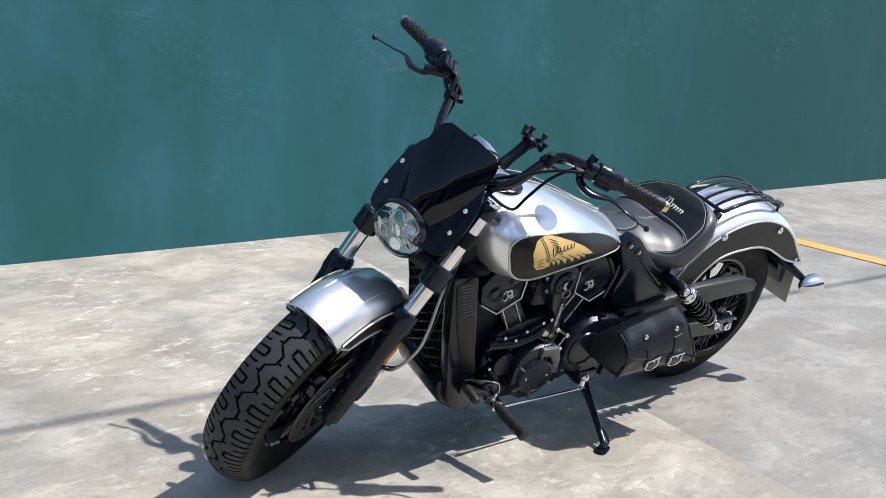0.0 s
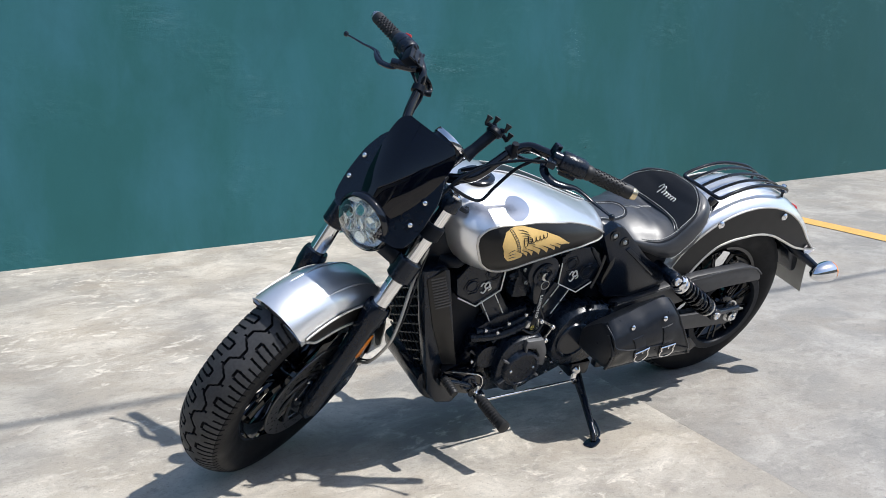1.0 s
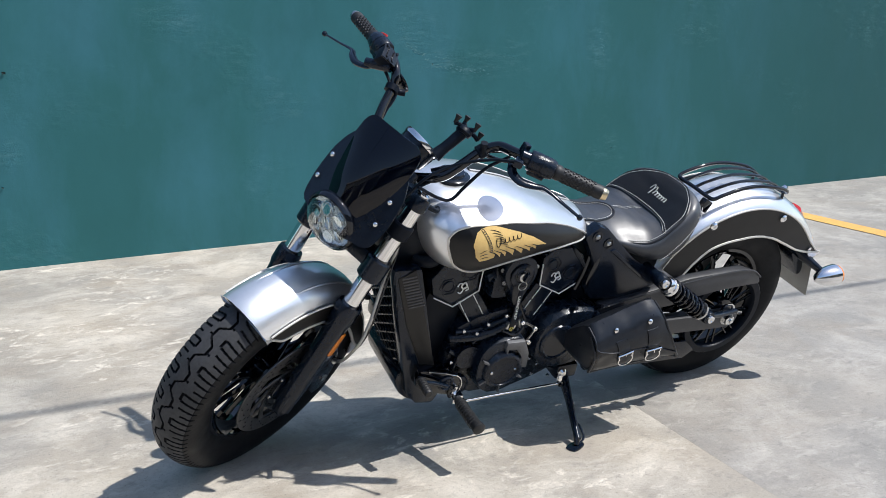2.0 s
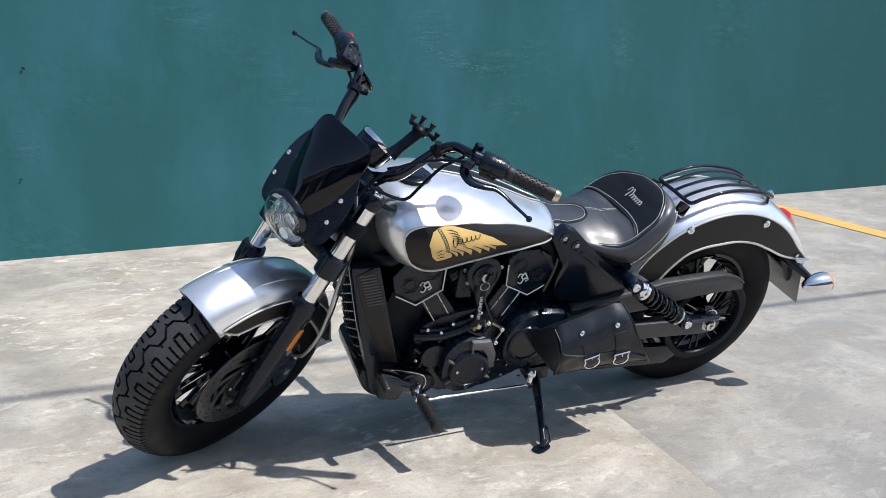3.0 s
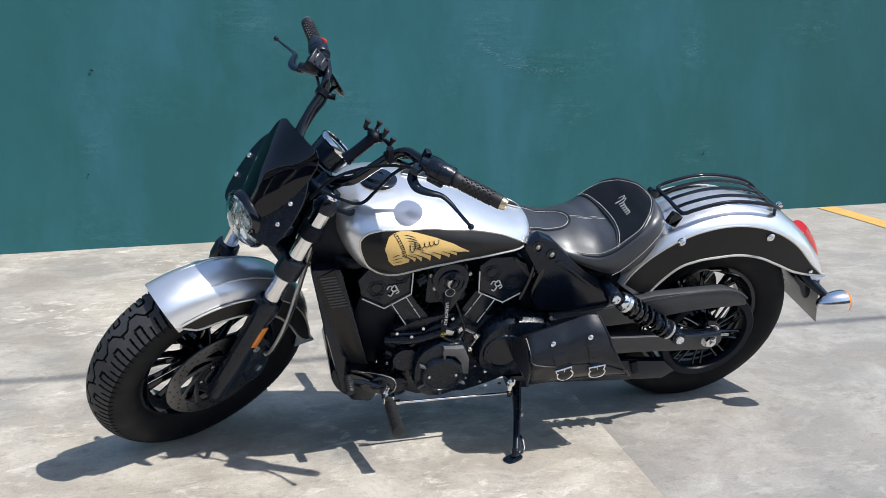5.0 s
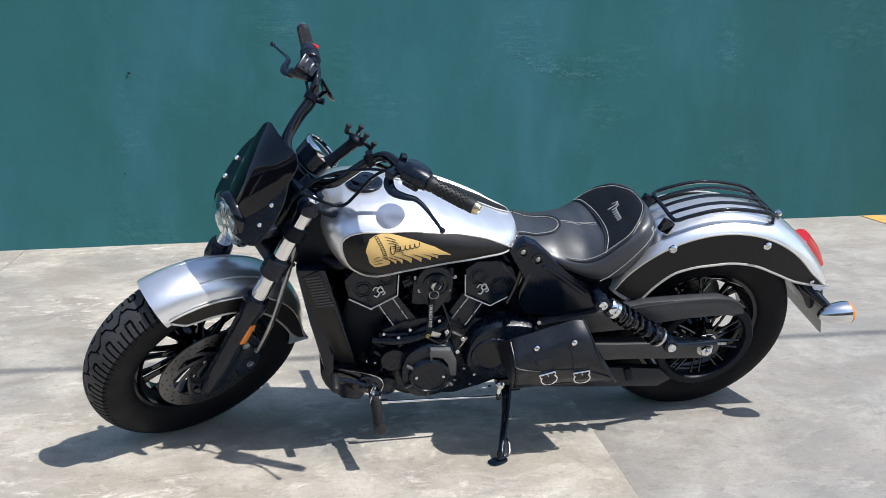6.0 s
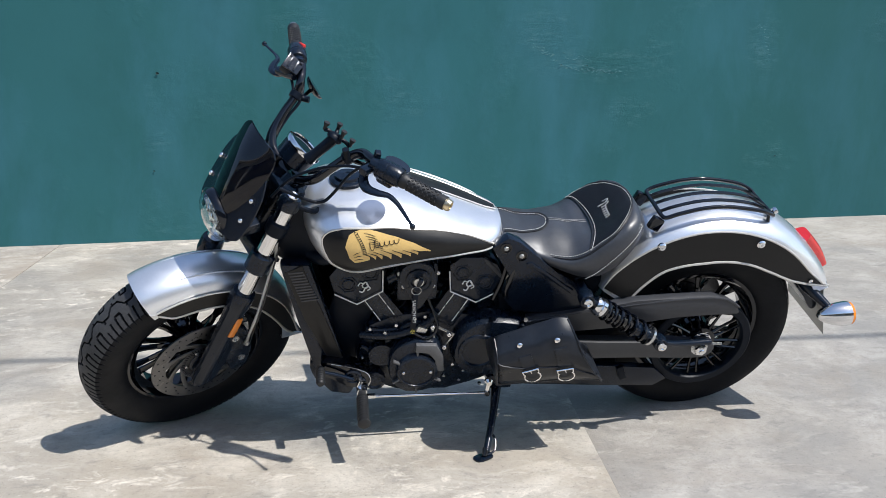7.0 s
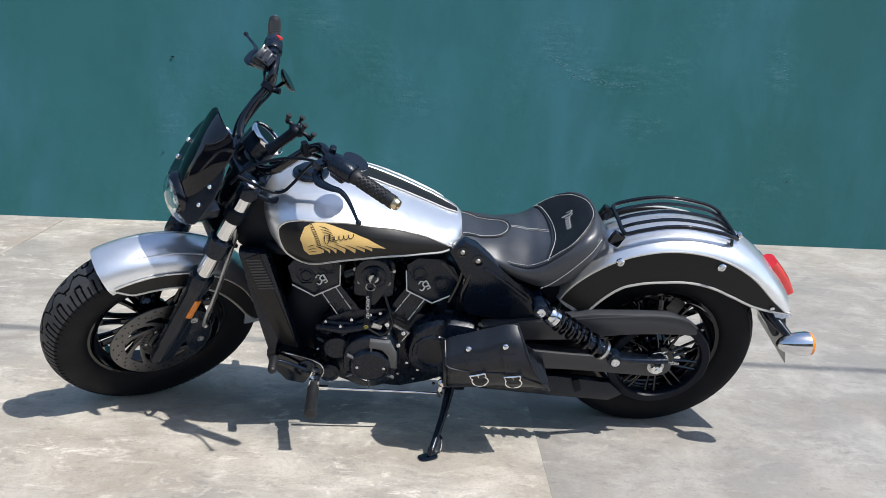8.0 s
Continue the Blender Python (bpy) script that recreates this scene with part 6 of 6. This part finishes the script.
part("stand_spring", tube([(-0.655 + 0.004 * math.cos(k * 1.3), -0.17 - k * 0.0025, 0.208 + 0.004 * math.sin(k * 1.3) - k * 0.0011) for k in range(34)], 0.0016, 5), STEEL, stand)

# ---------------------------------------------------------------- rear suspension and drive
arm = part("swing_arm", slab(smoothed([(-0.60, 0.380), (-0.316, 0.369), (-0.193, 0.364), (-0.118, 0.360), (-0.06, 0.352), (0.005, 0.350), (0.020, 0.335), (0.012, 0.312), (-0.02, 0.297), (-0.096, 0.298), (-0.306, 0.308), (-0.60, 0.31)], 3), -0.165, -0.125, 0.007), GUARD, bike, "dark grey swing arm")
part("swing_arm_side", slab(smoothed([(-0.60, 0.375), (-0.32, 0.362), (0.02, 0.352), (0.03, 0.30), (-0.34, 0.300), (-0.60, 0.30)], 3), 0.125, 0.165, 0.007), BLACK_SATIN, arm)
part("axle_nut", lathe([(0.017, 0), (0.019, 0.002), (0.019, 0.016), (0.015, 0.019), (0.009, 0.019), (0.008, 0.024)], 6, (-0.030, -0.166, 0.337), (0, -1, 0)), CHROME, arm, "bright axle nut")
part("axle_washer", lathe([(0.026, 0), (0.026, 0.003)], 24, (-0.030, -0.1645, 0.337), (0, -1, 0)), STEEL, arm)
part("adjuster", tube([(-0.02, -0.155, 0.345), (0.045, -0.155, 0.342)], 0.004, 8), STEEL, arm)
part("axle", tube([(-0.012, -0.16, 0.33), (-0.012, 0.16, 0.33)], 0.012, 16), STEEL, arm)
PC = Vector((-0.008, 0, 0.322))
pulley = part("belt_pulley", lathe([(0.131, -0.004), (0.134, -0.012), (0.158, -0.012), (0.161, -0.008), (0.161, 0.022), (0.157, 0.026), (0.136, 0.026), (0.131, 0.018)], 84, (PC.x, -0.105, PC.z), (0, -1, 0), closed_profile=True), BLACK_MATT, rear_wheel, "black belt pulley with thin spokes")
part("pulley_hub", lathe([(0.02, 0), (0.052, 0.0), (0.056, 0.008), (0.05, 0.018), (0.03, 0.024), (0.02, 0.024)], 32, (PC.x, -0.098, PC.z), (0, -1, 0)), BLACK_GLOSS, pulley)
for k in range(18):
    t = 2 * math.pi * k / 18
    w = 0.11 if k % 2 else -0.03
    part("pulley_spoke", tube([(PC.x + r * math.cos(t + q), y, PC.z + r * math.sin(t + q)) for r, q, y in ((0.050, 0.0, -0.112), (0.09, w * 0.5, -0.112), (0.134, w, -0.114))], [0.0055, 0.0042, 0.0050], 6, 2), BLACK_GLOSS, pulley)
part("hub_ring", lathe([(0.027, 0), (0.034, 0.002), (0.034, 0.006), (0.027, 0.006)], 36, (-0.026, -0.150, 0.352), (0, -1, 0), closed_profile=True), CHROME, rear_wheel, "bright hub ring")
belt = part("belt_guard", slab([(-0.58, 0.460), (-0.46, 0.480), (-0.335, 0.500), (-0.256, 0.516), (-0.14, 0.521), (-0.025, 0.524), (0.028, 0.506), (0.060, 0.486), (0.074, 0.460), (0.066, 0.456), (-0.042, 0.453), (-0.122, 0.448), (-0.203, 0.436), (-0.30, 0.418), (-0.58, 0.40)], -0.158, -0.125, 0.008), GUARD, bike, "satin dark grey upper belt guard")
part("guard_rim", tube([(-0.58, -0.156, 0.452), (-0.30, -0.156, 0.496), (-0.124, -0.156, 0.516), (-0.02, -0.156, 0.518), (0.03, -0.156, 0.507), (0.066, -0.156, 0.482)], 0.004, 8, 5), GUARD, belt)
part("lower_guard", slab([(-0.56, 0.27), (-0.32, 0.262), (-0.15, 0.245), (-0.10, 0.20), (-0.14, 0.172), (-0.30, 0.180), (-0.56, 0.20)], -0.145, -0.12, 0.005), BLACK_SATIN, belt)
# dark plate added behind the guard, standing in for shade in a gap
part("gap_plate", slab([(-0.62, 0.47), (-0.40, 0.48), (-0.27, 0.47), (-0.29, 0.33), (-0.25, 0.22), (-0.62, 0.24)], -0.102, -0.094, 0.002), BLACK_MATT, belt)
part("guard_clip", box((-0.255, -0.148, 0.235), (0.022, 0.012, 0.05), 0.003, (0, -20, 0)), BLACK_MATT, belt)
part("drive_belt", slab([(-0.62, 0.43), (-0.0, 0.441), (-0.0, 0.434), (-0.62, 0.422)], -0.12, -0.098, 0.001), RUBBER, belt)

for s in (-1, 1):
    t, b = Vector((-0.430, s * 0.205, 0.565)), Vector((-0.182, s * 0.205, 0.398))
    d = (b - t).normalized()
    L = (b - t).length
    shock = part("shock_absorber", lathe([(0.014, 0.0), (0.016, L * 0.3), (0.016, L * 0.62), (0.012, L * 0.64), (0.012, L)], 16, t, d), BLACK_GLOSS, bike, "black coil-over rear shock absorber")
    part("spring_collar", lathe([(0.022, L * 0.10), (0.026, L * 0.12), (0.026, L * 0.15), (0.029, L * 0.16), (0.029, L * 0.20), (0.023, L * 0.22)], 24, t, d), CHROME, shock, "bright spring preload collar")
    u1 = d.orthogonal().normalized()
    v1 = d.cross(u1)
    pts = []
    for k in range(181):
        f = k / 180
        turn = f * 8 * 2 * math.pi * (0.75 + 0.25 * (1 - f))
        pts.append(t + d * (L * (0.22 + 0.60 * f)) + 0.0275 * (math.cos(turn) * u1 + math.sin(turn) * v1))
    part("coil_spring", tube(pts, 0.0048, 8), BLACK_GLOSS, shock)
    part("spring_seat", lathe([(0.016, L * 0.81), (0.031, L * 0.82), (0.031, L * 0.85), (0.02, L * 0.88)], 24, t, d), STEEL, shock)
    part("lower_body", lathe([(0.018, L * 0.60), (0.02, L * 0.64), (0.02, L * 0.84)], 18, t, d), BLACK_SATIN, shock)
    for q in (t, b):
        part("shock_eye", lathe([(0.02, -0.018), (0.022, -0.012), (0.022, 0.012), (0.02, 0.018)], 20, q, (0, 1, 0)), BLACK_SATIN, shock)
        part("shock_bolt", lathe([(0.014, 0), (0.015, 0.003), (0.013, 0.009), (0.006, 0.012), (0.003, 0.009)], 16, q + Vector((0, s * 0.018, 0)), (0, s, 0)), CHROME, shock, "chrome shock bolt")
    part("shock_strut", tube([b, (-0.13, s * 0.19, 0.378), (-0.06, s * 0.175, 0.365), (0.0, s * 0.165, 0.360)], 0.010, 10, 4), BLACK_SATIN, shock)
part("shock_mount", tube([(-0.43, -0.13, 0.565), (-0.43, -0.19, 0.565)], 0.018, 14), BLACK_SATIN, frame_part)
part("rear_caliper", box((-0.02, 0.10, 0.49), (0.10, 0.05, 0.06), 0.012, (0, -8, 0)), STEEL, rear_wheel, "silver rear brake caliper")

# ---------------------------------------------------------------- tail
tail = part("tail_light", loft([[(0.296 + f * 0.094 + (0.020 + 0.008 * math.sin(math.pi * f)) * (1 - abs(g) ** 4.0), 0.038 * g * (1 - 0.45 * f), 0.634 - f * 0.106 + 0.016 * (1 - abs(g) ** 4.0) * (1 - 0.6 * f)) for g in (-1 + 2 * j / 12 for j in range(13))] + [(0.266 + f * 0.104, 0.034 * g, 0.630 - f * 0.118) for g in (1 - 2 * j / 4 for j in range(5))] for f in (k / 10 for k in range(11))]), RED_LENS, bike, "red tail light on the mudguard", smooth=60)
part("lamp_body", loft([[(0.284 + f * 0.108, 0.045 * g * (1 - 0.3 * f), 0.646 - f * 0.124) for g in (-1, -0.5, 0, 0.5, 1)] + [(0.250 + f * 0.100, 0.05 * g, 0.630 - f * 0.116) for g in (1, 0, -1)] for f in (k / 6 for k in range(7))]), CHROME, tail, "bright lamp base")
plate = part("number_plate", box((0.374, 0, 0.424), (0.0025, 0.236, 0.185), 0.001, (0, -17, 0)), PLATE, bike, "bare metal number plate with plain bars")
bm = bmesh.new()
for k in range(5):
    for dx in (-0.0022, 0.0022):
        box((0.368 + dx, -0.078 + 0.039 * k, 0.442), (0.0014, 0.020, 0.055), 0.0004, (0, -17, 0), bm)
part("plate_bars", bm, PLATE, plate)
part("plate_bracket", slab(smoothed([(0.270, 0.565), (0.330, 0.552), (0.358, 0.470), (0.372, 0.418), (0.352, 0.408), (0.318, 0.455), (0.284, 0.50)], 2), -0.082, 0.082, 0.008), BLACK_SATIN, plate)
for s in (-1, 1):
    sig = part("turn_signal", lathe([(0.005, -0.062), (0.014, -0.055), (0.0235, -0.040), (0.0315, -0.018), (0.0360, 0.006), (0.0375, 0.024), (0.0370, 0.032)], 28, (0.368, s * 0.185, 0.466), (1, 0, 0.05)), CHROME, bike, "chrome bullet turn signal with amber lens")
    part("signal_lens", lathe([(0.0365, 0.032), (0.0345, 0.041), (0.020, 0.050), (0.001, 0.053)], 28, (0.368, s * 0.185, 0.466), (1, 0, 0.05)), AMBER, sig, "amber signal lens")
    part("signal_stem", tube([(0.285, s * 0.04, 0.535), (0.305, s * 0.10, 0.51), (0.352, s * 0.172, 0.475)], [0.022, 0.019, 0.011], 14, 4), BLACK_SATIN, sig)


# ---------------------------------------------------------------- saddlebag on the left side
def bag():
    def base(x):
        return 0.321 + 0.12 * (x + 0.66)

    def crest(x):
        return 0.470 + 0.44 * (x + 0.696) - 0.016 * max(0.0, (x + 0.54) / 0.044) ** 2 - 0.010 * max(0.0, (-0.675 - x) / 0.02) ** 2

    def skin(x, h, o=0.0):
        """A point of the bag's outer face: h from its foot (0) to its crest (1), o proud of it."""
        y = interp(h, [0, 0.06, 0.18, 0.5, 0.66, 0.8, 0.9, 1.0], [-0.268, -0.285, -0.297, -0.309, -0.307, -0.294, -0.276, -0.246]) - 0.09 * (x + 0.67)
        z = base(x) + (crest(x) - base(x)) * h
        return Vector((x, y - o, z + (o * 0.6 if h > 0.8 else 0.0)))

    def at(x, z, o=0.0):
        return skin(x, (z - base(x)) / (crest(x) - base(x)), o)

    def front(h):
        return interp(h, [0, 0.06, 0.2, 0.5, 1], [-0.662, -0.678, -0.686, -0.690, -0.696])

    def rear(h):
        return interp(h, [0, 0.05, 0.12, 0.25, 0.45, 0.7, 1], [-0.414, -0.396, -0.387, -0.386, -0.414, -0.453, -0.492])

    n, m = 30, 26
    rings = []
    for k in range(m + 1):
        h = k / m
        f0, r0 = front(h), rear(h)
        ring = []
        for i in range(n + 1):
            q = i / n
            p = skin(f0 + (r0 - f0) * q, h)
            edge = min(q, 1 - q) / 0.05
            if edge < 1:
                p.y += 0.016 * (1 - edge) ** 2
            p.y += 0.0022 * noise.noise((p.x * 28, p.z * 24, 2.0))
            ring.append(p)
        for i in range(7):
            q = i / 6
            x = r0 + (f0 - r0) * q
            ring.append(Vector((x, -0.164, base(x) + (crest(x) - base(x)) * h * 0.55)))
        rings.append(ring)
    b = part("saddlebag", loft(rings), BAG_LEATHER, None, smooth=50)
    b.matrix_world = BIKE_AT
    tagged(b, "black leather saddlebag with two buckled straps beside the swing arm", "bag")

    def lip(x):
        """Height share of the flap's lower edge."""
        z = interp(x, [-0.69, -0.675, -0.645, -0.52, -0.43, -0.41], [0.436, 0.424, 0.418, 0.419, 0.404, 0.410])
        return (z - base(x)) / (crest(x) - base(x))

    bm = bmesh.new()
    grids = []
    for o in (0.006, 0.001):
        rows = []
        for i in range(37):
            q = i / 36
            row = []
            for k in range(15):
                g = k / 14
                h = 0.5 + 0.5 * g
                x = front(h) + 0.006 + (rear(h) - front(h) - 0.012) * q
                lo = lip(x)
                h = lo + (1.0 - lo) * g
                x = front(h) + 0.004 + (rear(h) - front(h) - 0.008) * q
                p = skin(x, h, o)
                p.y += 0.0022 * noise.noise((p.x * 28, p.z * 24, 2.0))
                row.append(bm.verts.new(p))
            rows.append(row)
        grids.append(rows)
    for rows, flip in zip(grids, (False, True)):
        for u, v in zip(rows, rows[1:]):
            for k in range(14):
                f = (u[k], u[k + 1], v[k + 1], v[k])
                bm.faces.new(f[::-1] if flip else f)
    A, B = grids
    for i in range(36):
        for k in (0, 14):
            bm.faces.new((A[i][k], A[i + 1][k], B[i + 1][k], B[i][k]))
    for k in range(14):
        for i in (0, 36):
            bm.faces.new((A[i][k], A[i][k + 1], B[i][k + 1], B[i][k]))
    edge = [A[0][k].co.copy() for k in range(14, -1, -1)] + [A[i][0].co.copy() for i in range(1, 37)] + [A[36][k].co.copy() for k in range(1, 15)]
    fl = part("bag_flap", bm, BAG_LEATHER, b, "leather flap", smooth=50)
    part("flap_welt", tube([p + Vector((0, -0.001, 0)) for p in edge], 0.0026, 6), BAG_LEATHER, fl)
    seam = [skin(front(h) + 0.002, h, 0.0) for h in (0.9, 0.6, 0.4, 0.2, 0.08)] + [skin(x, 0.035, 0.0) for x in (-0.64, -0.56, -0.48, -0.42)] + [skin(rear(h) - 0.002, h, 0.0) for h in (0.08, 0.2, 0.4)]
    part("bag_welt", tube(seam, 0.0042, 8, 3), BAG_LEATHER, b)
    for x, z in ((-0.629, 0.474), (-0.531, 0.502)):
        part("rivet", lathe([(0.0085, 0), (0.008, 0.003), (0.004, 0.006), (0.001, 0.0065)], 16, at(x, z, 0.006), (0, -1, 0.35)), CHROME, b, "bright rivet")
    for x0, z0, x1, z1 in ((-0.616, 0.456, -0.600, 0.416), (-0.521, 0.486, -0.503, 0.420)):
        dx, dz = (x1 - x0), (z1 - z0)
        ln = math.hypot(dx, dz)
        dx, dz = dx / ln, dz / ln

        def along(t, side, o):
            return at(x1 + dx * t - dz * side, z1 + dz * t + dx * side, o)

        bm = bmesh.new()
        rows = []
        ts = [-ln + (ln + 0.062) * k / 12 for k in range(13)]
        for t in ts:
            w = 0.0175 if t < 0.03 else 0.0175 * (1 - ((t - 0.03) / 0.034) ** 2 * 0.7)
            o = 0.009 if t < 0.004 else 0.005
            rows.append([along(t, -w, o - 0.004), along(t, -w, o), along(t, 0, o + 0.0012), along(t, w, o), along(t, w, o - 0.004)])
        st = part("strap", loft(rows), BAG_LEATHER, b, "leather strap", smooth=30)
        part("buckle_bar", tube([along(0.0, -0.023, 0.014), along(-0.001, 0.0, 0.0155), along(0.0, 0.023, 0.014)], 0.0045, 8, 2, flat=0.7), CHROME, st, "chrome buckle bar")
        ring = [along(0.030 + 0.0215 * math.sin(t), 0.0225 * math.cos(t), 0.014) for t in (-0.75 + (math.pi + 1.5) * k / 24 for k in range(25))]
        part("buckle", tube(ring, 0.0024, 8), CHROME, st, "chrome D ring")
        part("buckle_prong", tube([along(0.0, 0.0, 0.017), along(0.012, 0.001, 0.017)], 0.0018, 6), CHROME, st)
        for sd in (-1, 1):
            part("buckle_side", tube([along(0.0, sd * 0.022, 0.014), along(0.014, sd * 0.021, 0.015)], 0.0022, 6), CHROME, st)


bag()

# ---------------------------------------------------------------- key strap that hangs from the ignition lock
strap = new("key_strap")
strap.matrix_world = BIKE_AT
tagged(strap, "black woven key strap with white letters hanging from the ignition", "key strap")
part("key", box((-0.900, -0.188, 0.622), (0.010, 0.012, 0.024), 0.002, (0, 25, 0)), BLACK_SATIN, strap)
part("key_ring", tube([(-0.909 + 0.013 * math.cos(a), -0.192, 0.598 + 0.013 * math.sin(a)) for a in (2 * math.pi * k / 20 for k in range(20))], 0.0012, 6, 0, loop=True), STEEL, strap)
woven = part("strap_band", box((-0.914, -0.195, 0.522), (0.0150, 0.003, 0.128), 0.001, (0, 2, 0)), BLACK_MATT, strap, "black woven band")
fd = bpy.data.curves.new("letters", "FONT")
fd.body = "LAUNCH KEY"
fd.size, fd.align_x, fd.align_y, fd.extrude = 0.0128, "CENTER", "CENTER", 0.0004
tmp = new("letters_source", fd)
bpy.context.view_layer.update()
me = bpy.data.meshes.new_from_object(tmp.evaluated_get(bpy.context.evaluated_depsgraph_get()))
bpy.data.objects.remove(tmp)
me.name = "letters"
me.materials.clear()
me.materials.append(WHITE_MARK)
letters = new("letters", me)
letters.parent = woven
letters.matrix_local = Matrix.Translation((-0.9142, -0.1972, 0.530)) @ Euler((radians(90), 0, 0)).to_matrix().to_4x4() @ Matrix.Rotation(radians(-88), 4, "Z")
part("strap_sign", lathe([(0.0068, 0), (0.0068, 0.0008), (0.001, 0.0008)], 20, (-0.916, -0.1965, 0.460), (0, -1, 0)), YELLOW, woven)
bm = bmesh.new()
for k in range(3):
    a = radians(90 + 120 * k)
    slab([(-0.916 + r * math.cos(a + q), 0.460 + r * math.sin(a + q)) for r, q in ((0.0018, -0.5), (0.0056, -0.5), (0.0060, 0.0), (0.0056, 0.5), (0.0018, 0.5))], -0.1978, -0.1972, 0.0, bm)
part("sign_mark", bm, BLACK_MATT, woven)

# ---------------------------------------------------------------- overhead cable that shades a line of the yard
def overhead(ga, gb, h):
    a, b = Vector((*ga, 0)) - SUN_WAY * (h / -SUN_WAY.z), Vector((*gb, 0)) - SUN_WAY * (h / -SUN_WAY.z)
    d = (b - a).normalized()
    bm = tube([a - d * 9, a, b, b + d * 9], 0.016, 8)
    tagged(new("overhead_cable", finish("overhead_cable", bm, BLACK_MATT)), "black service cable strung high over the yard", "cable", kind="structure")


overhead((0.2, 2.60), (4.6, 2.19), 5.0)
